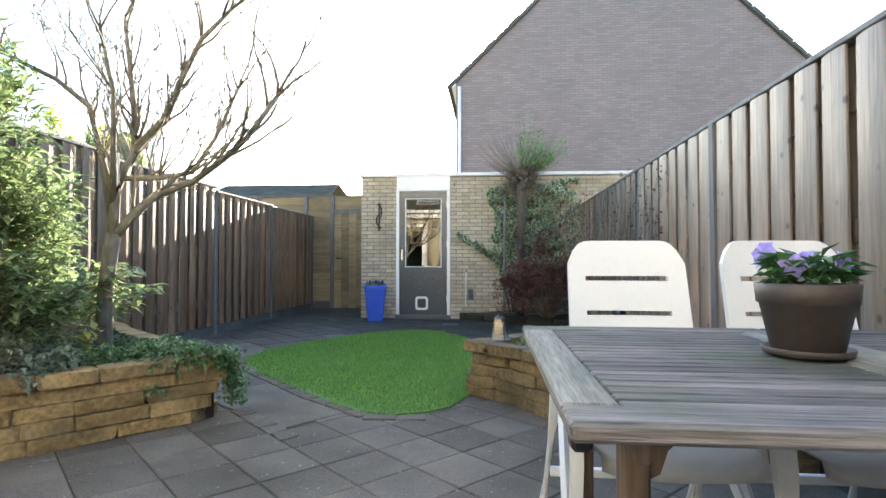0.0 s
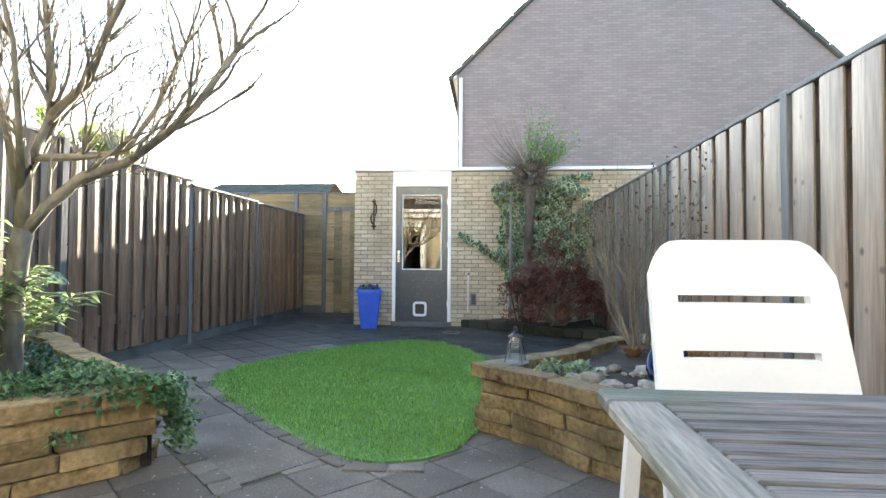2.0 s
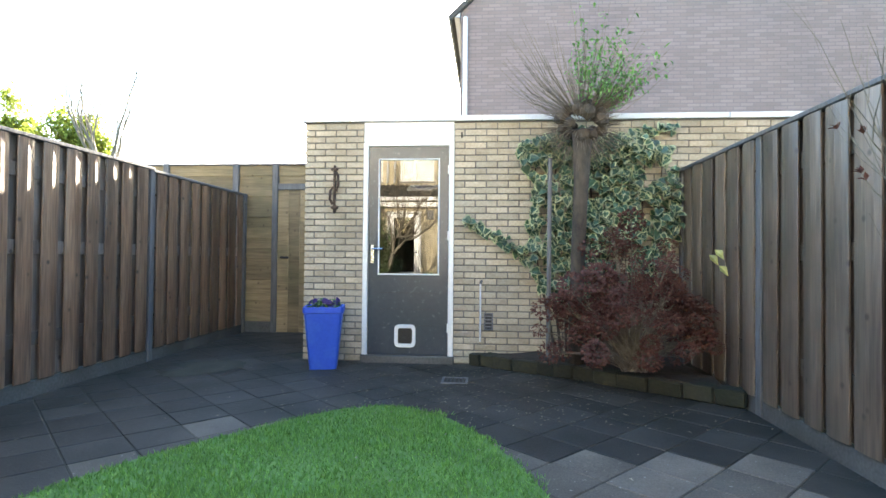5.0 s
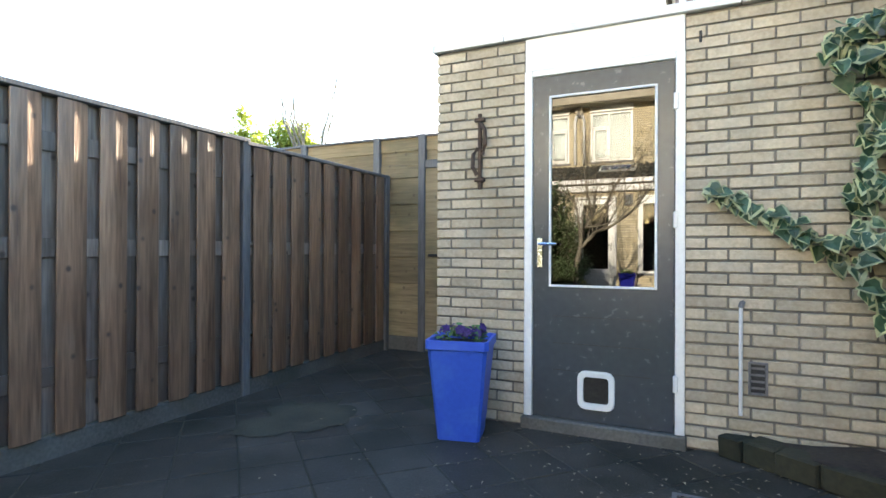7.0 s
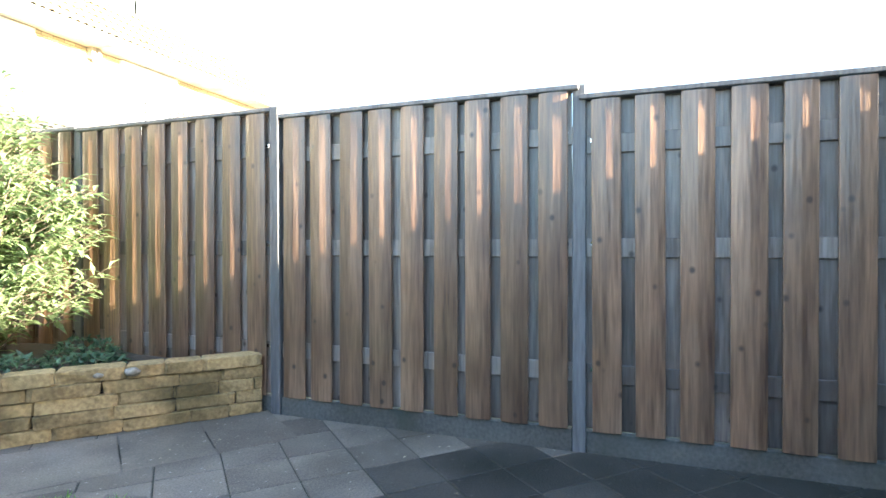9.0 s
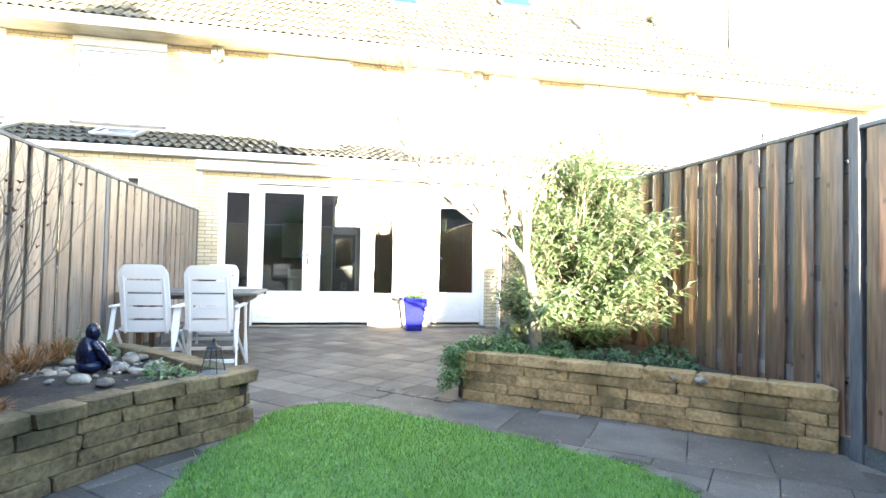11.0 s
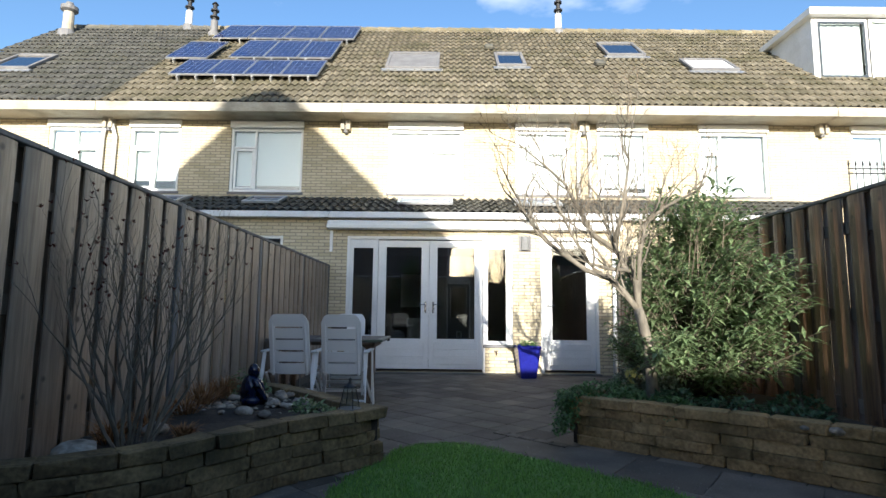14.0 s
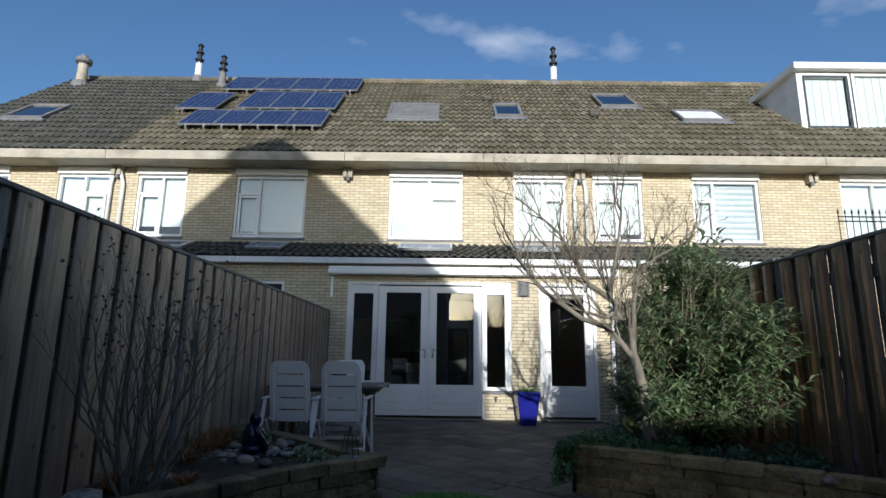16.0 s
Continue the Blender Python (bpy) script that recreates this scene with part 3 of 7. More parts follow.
def fence(name, x, ys, inward, mats, rear, label, tops, half=0.083):
    """Timber fence along y: posts, concrete kick boards, rails, cap and alternating upright boards. inward: +1 where the garden lies towards +x; mats: front board material by panel."""
    f = thing(name, label, "fence")
    f.location = (x, ys[0], 0)
    rng = random.Random(int(abs(x) * 100))

    def plain(nm, w, d, m):
        b_ = boxes(((-d, -w, 0.0), (d, w, 1.0)), bevel=0.005)
        me = bpy.data.meshes.new(nm)
        b_.to_mesh(me)
        b_.free()
        me.materials.append(m)
        return me

    def cupped(w, d, m):
        """A board whose faces bow outwards a little, as sawn boards do when they dry."""
        side = [(-1.0, 0.3), (-0.94, 0.46), (-0.55, 0.8), (0.0, 1.0), (0.55, 0.8), (0.94, 0.46), (1.0, 0.3)]
        b_ = prism(bmesh.new(), [(d * x_, w * y_) for y_, x_ in side] + [(-d * x_, w * y_) for y_, x_ in reversed(side)], 0.0, 1.0)
        me = bpy.data.meshes.new("board")
        b_.to_mesh(me)
        b_.free()
        me.materials.append(m)
        return me

    fronts = {m.name: cupped(half, 0.016, m) for m in mats}
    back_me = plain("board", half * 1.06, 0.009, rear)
    pme = plain("post", 0.035, 0.035, M["post"])
    y0 = ys[0]
    for k, y in enumerate(ys):
        piece("post", pme, f, pose(0, y - y0, -0.05, 0, rng.uniform(-0.4, 0.4), 0) @ Matrix.Diagonal((1, 1, max(tops[max(0, k - 1)], tops[min(k, len(tops) - 1)]) + 0.07, 1)))
    for a, b, top_z, m_ in zip(ys, ys[1:], tops, mats):
        lo, hi = min(a, b) + 0.037, max(a, b) - 0.037
        part("kick_board", boxes(((-0.02, lo - y0, -0.05), (0.02, hi - y0, 0.103)), bevel=0.004), M["concrete"], f, "grey concrete kick board")
        for z in (0.36, 1.03, top_z - 0.3):
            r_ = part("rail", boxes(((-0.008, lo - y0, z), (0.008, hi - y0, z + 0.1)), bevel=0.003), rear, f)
            for e in (lo + 0.02, hi - 0.05):
                part("clip", boxes(((inward * 0.01 - 0.002, e - y0, z + 0.06), (inward * 0.01 + 0.002, e - y0 + 0.03, z + 0.08))), M["chrome"], r_, "small bright metal clip")
        part("cap_rail", boxes(((-0.045, lo - y0 - 0.037, top_z - 0.012), (0.045, hi - y0 + 0.037, top_z + 0.016)), bevel=0.004), M["post"], f, "grey weathered capping rail")
        nb = max(2, round((hi - lo) / 0.215))
        st = (hi - lo) / nb
        top = top_z - 0.014
        for k in range(nb):
            y = lo + (k + 0.5) * st - y0
            piece("board", fronts[m_.name], f, Matrix.Translation((inward * 0.0245, y + rng.uniform(-0.008, 0.008), 0.108)) @ pose(0, 0, 0, rng.uniform(-0.3, 0.3), 0, rng.uniform(-2.2, 2.2)) @ Matrix.Diagonal((1, rng.uniform(0.93, 1.05), top - 0.108 - rng.uniform(0, 0.004), 1)))
        for k in range(nb + 1):
            y, w = lo + k * st - y0, 1.0
            if k in (0, nb):
                y, w = y + (0.04 if k == 0 else -0.04), 0.52
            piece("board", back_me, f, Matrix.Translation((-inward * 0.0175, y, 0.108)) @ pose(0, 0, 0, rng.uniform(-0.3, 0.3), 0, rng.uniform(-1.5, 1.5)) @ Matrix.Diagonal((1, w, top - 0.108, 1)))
    return f


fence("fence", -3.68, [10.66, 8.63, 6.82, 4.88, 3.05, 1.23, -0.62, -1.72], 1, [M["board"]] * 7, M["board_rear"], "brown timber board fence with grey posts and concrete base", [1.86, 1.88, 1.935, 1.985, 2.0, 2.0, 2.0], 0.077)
fence("fence", 1.48, [8.79, 7.35, 5.5, 3.65, 1.8, -0.05, -1.72], -1, [M["board_dark"]] * 2 + [M["board_grey"]] * 4, M["board_dark"], "pale weathered timber board fence with capping rail", [1.87] * 6, 0.088)

back = thing("back_fence", "weathered horizontal plank fence beside the garden gate", "fence", at=(-3.7, 10.72, 0))
rng = random.Random(5)
pl = boxes(((-0.5, -0.012, 0), (0.5, 0.012, 0.147)), bevel=0.004)
plme = bpy.data.meshes.new("plank")
pl.to_mesh(plme)
pl.free()
plme.materials.append(M["plank"])
for k in range(15):
    piece("plank", plme, back, pose(0.17, 0.012 * (k % 2), 0.14 + k * 0.142, 0, rng.uniform(-0.3, 0.3), 0) @ Matrix.Diagonal((0.55, 1, 1, 1)))
    if k > 11:
        piece("plank", plme, back, pose(0.93, 0.012 * (k % 2), 0.14 + k * 0.142, 0, rng.uniform(-0.3, 0.3), 0) @ Matrix.Diagonal((1.02, 1, 1, 1)))
for x, w in ((-0.6, 1.0), (-1.6, 1.0)):
    for k in range(15):
        piece("plank", plme, back, pose(x, 0.012 * (k % 2), 0.14 + k * 0.142) @ Matrix.Diagonal((w, 1, 1, 1)))
part("kick_board", boxes(((-2.1, -0.03, -0.05), (0.42, 0.03, 0.14)), bevel=0.004), M["concrete"], back)
for x in (-1.1, -0.1, 0.46, 1.43):
    part("post", boxes(((x - 0.04, -0.05, -0.05), (x + 0.04, 0.03, 2.3)), bevel=0.006), M["post"], back)
part("gate_head", boxes(((0.5, -0.045, 1.935), (1.39, 0.035, 2.02)), bevel=0.005), M["post"], back, "grey beam above the gate")
part("gate_sill", boxes(((0.5, -0.03, -0.05), (1.39, 0.06, 0.022)), bevel=0.005), M["concrete"], back, "concrete sill under the gate")
part("sealing_strip", boxes(((1.41, -0.0, -0.05), (1.53, 0.02, 2.27))), M["plank"], back)
part("cap_rail", boxes(((-2.1, -0.04, 2.272), (1.51, 0.04, 2.296)), bevel=0.004), M["post"], back)

gate = thing("garden_gate", "closed upright-board wooden garden gate with latch", "gate", at=(-3.19, 10.7, 0))
for k in range(6):
    part("board", boxes(((-0.012 + k * 0.1545, -0.012, 0.005), (0.1415 + k * 0.1545, 0.012, 1.93)), bevel=0.002), M["plank"], gate)
for z in (0.35, 1.6):
    part("rail", boxes(((0.02, 0.013, z), (0.9, 0.045, z + 0.1)), bevel=0.004), M["plank"], gate)
part("latch", boxes(((0.03, -0.03, 1.0), (0.15, -0.013, 1.03)), bevel=0.004), M["dark_metal"], gate, "black metal latch")
for z in (0.4, 1.65):
    part("hinge", boxes(((0.7, -0.022, z), (0.92, -0.013, z + 0.04)), bevel=0.002), M["chrome"], gate, "bright metal strap hinge")

# ---- brick shed ----
SX0, SX1, SY, SY1, ST = -2.18, 5.2, 8.83, 12.2, 2.365
shed = thing("brick_shed", "low yellow-grey brick garden shed with white fascia", "shed", at=(0, 0, 0))
DX0, DX1 = -1.585, -0.685
for lo, hi in (((SX0 + 0.012, SY + 0.012, -0.05), (DX0, SY + 0.11, ST)), ((DX1, SY + 0.012, -0.05), (SX1, SY + 0.11, ST)), ((SX0 + 0.012, SY + 0.11, -0.05), (SX0 + 0.11, SY1, ST)), ((SX1 - 0.1, SY + 0.11, -0.05), (SX1, SY1, ST)), ((SX0 + 0.11, SY1 - 0.1, -0.05), (SX1 - 0.1, SY1, ST))):
    part("wall", boxes((lo, hi)), M["mortar"], shed)
part("roof", boxes(((SX0 - 0.01, SY + 0.02, ST), (SX1 + 0.02, SY1 + 0.03, ST + 0.045))), M["lead"], shed, "flat grey roof felt")
for a, b in ((SX0 - 0.03, -1.72), (-1.715, -0.42), (-0.415, 0.75), (0.755, 1.9), (1.905, SX1 + 0.03)):
    part("fascia", boxes(((a, SY - 0.025, ST + 0.005), (b, SY + 0.02, ST + 0.058)), bevel=0.004), M["fascia"], shed, "pale grey metal roof trim")
part("side_fascia", boxes(((SX0 - 0.03, SY + 0.022, ST + 0.005), (SX0 + 0.01, SY1, ST + 0.058)), bevel=0.004), M["fascia"], shed)
part("transom_panel", boxes(((DX0 + 0.003, SY - 0.004, 2.168), (DX1 - 0.003, SY + 0.05, ST + 0.003)), bevel=0.003), M["white"], shed, "white panel above the door")
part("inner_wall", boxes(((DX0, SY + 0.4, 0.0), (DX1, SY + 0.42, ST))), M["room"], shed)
part("threshold", boxes(((DX0 - 0.01, SY - 0.05, -0.02), (DX1 + 0.01, SY + 0.1, 0.07)), bevel=0.008), M["concrete"], shed, "worn concrete threshold")

sdoor = thing("door_1", "dark grey shed door with glazed upper half and cat flap", "door", kind="structure", at=(DX0, SY, 0))
W = DX1 - DX0
for nm, lo, hi in (("frame_post", (0.0, -0.012, 0.05), (0.05, 0.06, 2.166)), ("frame_post", (W - 0.05, -0.012, 0.05), (W, 0.06, 2.166)), ("frame_head", (0.05, -0.012, 2.128), (W - 0.05, 0.06, 2.166))):
    part(nm, boxes((lo, hi), bevel=0.004), M["white"], sdoor, "white painted door frame")
lx0, lx1, lz0, lz1 = 0.055, W - 0.055, 0.075, 2.124
gx0, gx1, gz0, gz1 = 0.165, W - 0.155, 0.87, 1.99
bm = boxes(((lx0, 0.0, lz0), (lx1, 0.045, gz0)), ((lx0, 0.0, gz0), (gx0, 0.045, gz1)), ((gx1, 0.0, gz0), (lx1, 0.045, gz1)), ((lx0, 0.0, gz1), (lx1, 0.045, lz1)))
part("leaf", bm, M["door_grey"], sdoor)
for lo, hi in (((gx0 - 0.014, -0.008, gz0 - 0.014), (gx0, 0.02, gz1 + 0.014)), ((gx1, -0.008, gz0 - 0.014), (gx1 + 0.014, 0.02, gz1 + 0.014)), ((gx0, -0.008, gz0 - 0.014), (gx1, 0.02, gz0)), ((gx0, -0.008, gz1), (gx1, 0.02, gz1 + 0.014))):
    part("glazing_bead", boxes((lo, hi), bevel=0.003), M["fascia"], sdoor, "light aluminium glazing bead")
sp = part("pane", boxes(((gx0, 0.008, gz0), (gx1, 0.014, gz1))), M["mirror_glass"], sdoor, "reflecting window pane")
sp.visible_shadow = False
# thin dark strips on the flat leaf stand in for shade in grooves
for z in (0.36, 0.52, 0.68):
    part("groove", boxes(((lx0 + 0.12, -0.0015, z), (lx1 - 0.12, 0.002, z + 0.004))), M["dark_metal"], sdoor)
h = part("handle_plate", boxes(((lx0 + 0.025, -0.012, 0.97), (lx0 + 0.06, -0.001, 1.15)), bevel=0.003), M["chrome"], sdoor, "bright metal handle plate")
part("lever", tube(tube(bmesh.new(), [(lx0 + 0.042, -0.012, 1.115), (lx0 + 0.042, -0.05, 1.115)], 0.008), [(lx0 + 0.038, -0.05, 1.115), (lx0 + 0.15, -0.052, 1.112)], 0.009), M["chrome"], h)
cfb = bmesh.new()
rings = []
for hw_, hh_, cr_, yy_ in ((0.105, 0.112, 0.045, -0.001), (0.105, 0.112, 0.045, -0.014), (0.1, 0.107, 0.042, -0.018), (0.072, 0.078, 0.02, -0.016), (0.07, 0.075, 0.02, -0.003)):
    rings.append([cfb.verts.new((0.43 + sx_ * (hw_ - cr_) + cr_ * math.cos(radians(a_)), yy_, 0.26 + sz_ * (hh_ - cr_) + cr_ * math.sin(radians(a_)))) for sx_, sz_, a0_ in ((1, 1, 0), (-1, 1, 90), (-1, -1, 180), (1, -1, 270)) for a_ in (a0_, a0_ + 30, a0_ + 60, a0_ + 90)])
for u_, v_ in zip(rings, rings[1:]):
    for k in range(16):
        cfb.faces.new((u_[k], u_[(k + 1) % 16], v_[(k + 1) % 16], v_[k]))
bmesh.ops.recalc_face_normals(cfb, faces=cfb.faces[:])
cf = part("cat_flap_frame", cfb, M["plastic"], sdoor, "white plastic cat flap frame")
part("flap", boxes(((0.362, -0.006, 0.187), (0.498, -0.0012, 0.333))), M["dark_metal"], cf, "dark translucent flap")
for z in (0.3, 1.2, 1.85):
    part("hinge", boxes(((lx1 - 0.005, -0.02, z), (lx1 + 0.02, -0.002, z + 0.09)), bevel=0.003), M["white"], sdoor)

# ---- gable building across the way ----
gb = thing("brick_house", "brown brick house end gable with tiled roof edge", "house", at=(0, 0, 0))
GX0, GX1, GY = -0.83, 7.42, 12.65
GXM, GE, GA = (GX0 + GX1) / 2, 5.2, 9.2
bm = bmesh.new()
v0 = [bm.verts.new(p) for p in ((GX0, GY, -0.05), (GX1, GY, -0.05), (GX1, GY, GE), (GXM, GY, GA), (GX0, GY, GE))]
v1 = [bm.verts.new((v.co.x, GY + 14, v.co.z)) for v in v0]
bm.faces.new(v0)
bm.faces.new(v1[::-1])
for k in range(5):
    bm.faces.new((v0[k], v1[k], v1[(k + 1) % 5], v0[(k + 1) % 5]))
bmesh.ops.recalc_face_normals(bm, faces=bm.faces[:])
part("wall", bm, M["gable"], gb)
a = math.atan2(GA - GE, GXM - GX0)
ln = math.hypot(GXM - GX0, GA - GE) + 0.25
for mirror in (1, -1):
    bm = boxes(((-ln, -0.06, -0.02), (0, 14.1, 0.05)), bevel=0.006)
    bm.transform(Matrix.Translation((GXM, GY, GA + 0.03)) @ Matrix.Diagonal((mirror, 1, 1, 1)) @ Matrix.Rotation(a, 4, Vector((0, -1, 0))))
    bmesh.ops.recalc_face_normals(bm, faces=bm.faces[:])
    rf = part("roof", bm, M["rooftile_dark"], gb, "dark tiled roof edge")
    for k in range(15):
        bm = boxes(((-(k + 1) * ln / 15 + 0.01, -0.085, -0.015 + 0.012 * (k % 2)), (-k * ln / 15 - 0.01, -0.062, 0.065 + 0.012 * (k % 2))), bevel=0.004)
        bm.transform(Matrix.Translation((GXM, GY, GA + 0.03)) @ Matrix.Diagonal((mirror, 1, 1, 1)) @ Matrix.Rotation(a, 4, Vector((0, -1, 0))))
        bmesh.ops.recalc_face_normals(bm, faces=bm.faces[:])
        part("verge_tile", bm, M["rooftile_dark"], rf)
part("downpipe", tube(bmesh.new(), [(GX0 + 0.08, GY - 0.05, 0), (GX0 + 0.08, GY - 0.05, GE - 0.1)], 0.04, 8), M["fascia"], gb, "pale grey rainwater pipe")
part("gutter", boxes(((GX0 - 0.16, GY - 0.05, GE - 0.1), (GX0 - 0.01, GY + 14, GE + 0.02)), bevel=0.01), M["fascia"], gb)

low = thing("low_shed", "distant low dark-roofed outbuilding beyond the fence", "shed", at=(0, 0, 0))
part("wall", boxes(((-18, 32.2, -0.05), (-10, 38, 4.98))), M["gable"], low)
bm = bmesh.new()
for f in (((-18.2, 32.0, 4.95), (-9.8, 32.0, 4.95), (-10.1, 35.0, 6.1), (-17.9, 35.0, 6.1)), ((-18.2, 38.2, 4.95), (-9.8, 38.2, 4.95), (-10.1, 35.0, 6.1), (-17.9, 35.0, 6.1))):
    q = [bm.verts.new(p) for p in f]
    bm.faces.new(q)
bmesh.ops.solidify(bm, geom=bm.faces[:], thickness=0.06)
part("roof", bm, M["rooftile"], low, "dark tiled roof")
nshed = thing("neighbour_shed", "flat-roofed shed edge behind the brown fence", "shed", at=(0, 0, 0))
part("wall", boxes(((-7.3, 7.6, -0.05), (-4.6, 10.4, 2.0))), M["gable"], nshed)
part("roof", boxes(((-7.4, 7.5, 2.0), (-4.5, 10.5, 2.075)), bevel=0.01), M["concrete"], nshed, "grey metal roof trim")

# ---- the row of houses ----
YG, YU, YE, YR, ZE, ZR = -1.76, -3.0, -2.5, -7.5, 5.12, 9.47


def window(parent, x0, x1, z0, z1, y, splits=(), blind=0.0, transom=None, frame=0.055, label="white framed window", glass="glass", side=0):
    """Casement window in a wall facing +y, x0 < x1; splits: fractions of the width for mullions."""
    w = part("window", boxes(((x0, y - 0.06, z0), (x0 + frame, y + 0.015, z1)), ((x1 - frame, y - 0.06, z0), (x1, y + 0.015, z1)), ((x0 + frame, y - 0.06, z0), (x1 - frame, y + 0.015, z0 + frame)), ((x0 + frame, y - 0.06, z1 - frame), (x1 - frame, y + 0.015, z1)), bevel=0.004), M["white"], parent, label)
    xs = [x0 + frame] + [x0 + (x1 - x0) * s for s in splits] + [x1 - frame]
    for s in xs[1:-1]:
        part("mullion", boxes(((s - 0.025, y - 0.055, z0 + frame), (s + 0.025, y + 0.01, z1 - frame)), bevel=0.003), M["white"], w)
    for i, (a, b) in enumerate(zip(xs, xs[1:])):
        g = part("pane", boxes(((a, y - 0.03, z0 + frame), (b, y - 0.024, z1 - frame))), M[glass], w)
        g.visible_shadow = False
        if transom is not None and i == side:
            part("transom", boxes(((a, y - 0.05, transom - 0.02), (b, y + 0.012, transom + 0.02)), bevel=0.003), M["white"], w)
            part("sash", boxes(((a + 0.02, y - 0.02, z0 + frame + 0.01), (a + 0.07, y + 0.014, transom - 0.03)), ((b - 0.07, y - 0.02, z0 + frame + 0.01), (b - 0.02, y + 0.014, transom - 0.03)), ((a + 0.07, y - 0.02, z0 + frame + 0.01), (b - 0.07, y + 0.014, z0 + frame + 0.05)), ((a + 0.07, y - 0.02, transom - 0.08), (b - 0.07, y + 0.014, transom - 0.03)), bevel=0.003), M["white"], w)
    if blind:
        part("blind", boxes(((x0 + frame, y - 0.1, z1 - frame - blind * (z1 - z0 - 2 * frame)), (x1 - frame, y - 0.095, z1 - frame))), M["blind"], w, "white roller blind behind the glass")
    part("sill", boxes(((x0 - 0.03, y - 0.01, z0 - 0.05), (x1 + 0.03, y + 0.05, z0 - 0.002)), bevel=0.004), M["lead"], w, "dark stone sill")
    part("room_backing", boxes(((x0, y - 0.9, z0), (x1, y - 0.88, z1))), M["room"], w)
    return w


def pierced(us, vs, hole, to_co):
    """One welded slab over a grid of cells; hole(u, v) leaves a cell open; to_co(u, v, side) places its corners."""
    bm, made = bmesh.new(), {}

    def vert(i, j, s):
        if (i, j, s) not in made:
            made[i, j, s] = bm.verts.new(to_co(us[i], vs[j], s))
        return made[i, j, s]

    nu, nv = len(us) - 1, len(vs) - 1
    solid = lambda i, j: 0 <= i < nu and 0 <= j < nv and not hole((us[i] + us[i + 1]) / 2, (vs[j] + vs[j + 1]) / 2)
    for i in range(nu):
        for j in range(nv):
            if not solid(i, j):
                continue
            for s in (0, 1):
                bm.faces.new([vert(*c, s) for c in ((i, j), (i + 1, j), (i + 1, j + 1), (i, j + 1))])
            for (a, b), d in ((((i, j), (i + 1, j)), (0, -1)), (((i, j + 1), (i + 1, j + 1)), (0, 1)), (((i, j), (i, j + 1)), (-1, 0)), (((i + 1, j), (i + 1, j + 1)), (1, 0))):
                if not solid(i + d[0], j + d[1]):
                    bm.faces.new((vert(*a, 0), vert(*b, 0), vert(*b, 1), vert(*a, 1)))
    bmesh.ops.recalc_face_normals(bm, faces=bm.faces[:])
    return bm


def wall_with_holes(x0, x1, z0, z1, y0, y1, holes):
    """A wall slab facing y, pierced by (x0, x1, z0, z1) openings."""
    xs = sorted({x0, x1, *[h[0] for h in holes], *[h[1] for h in holes]})
    zs = sorted({z0, z1, *[h[2] for h in holes], *[h[3] for h in holes]})
    return pierced(xs, zs, lambda u, v: any(h[0] < u < h[1] and h[2] < v < h[3] for h in holes), lambda u, v, s: (u, (y0, y1)[s], v))


def tiles(x0, x1, ya, za, yb, zb, col=0.152, row=0.365):
    """Courses of waved roof tiles on a slope from its eave (ya, za) to its top (yb, zb)."""
    ln = math.hypot(yb - ya, zb - za)
    n = max(2, round(ln / row))
    uy, uz = (yb - ya) / ln, (zb - za) / ln
    ny, nz = uz, -uy
    if nz < 0:
        ny, nz = -ny, -nz
    cols = round((x1 - x0) / col)
    prof = [(0.0, -0.012), (0.18, 0.018), (0.36, 0.030), (0.54, 0.018), (0.72, -0.012), (0.88, -0.018), (0.999, -0.012)]
    verts, faces = [], []
    for r in range(n):
        s0, s1 = r * ln / n - 0.03, (r + 1) * ln / n + 0.02
        for c in range(cols):
            base = len(verts)
            j = 0.004 * math.sin(12.9 * r + 78.2 * (c // 2))
            for px, pz in prof:
                x = x0 + (c + px) * (x1 - x0) / cols
                for s, hgt in ((s0 - 0.35 * pz, pz + 0.046 + j), (s0 + 0.012 - 0.35 * pz, pz + 0.03), (s1, pz + 0.006 + j)):
                    verts.append((x, ya + uy * s + ny * hgt, za + uz * s + nz * hgt))
            for k in range(len(prof) - 1):
                a = base + 3 * k
                faces.append((a, a + 3, a + 5, a + 2))
                faces.append((a + 1, a + 4, a + 3, a))
    bm = bmesh.new()
    vs = [bm.verts.new(v) for v in verts]
    for f in faces:
        bm.faces.new([vs[i] for i in f])
    bmesh.ops.recalc_face_normals(bm, faces=bm.faces[:])
    return bm


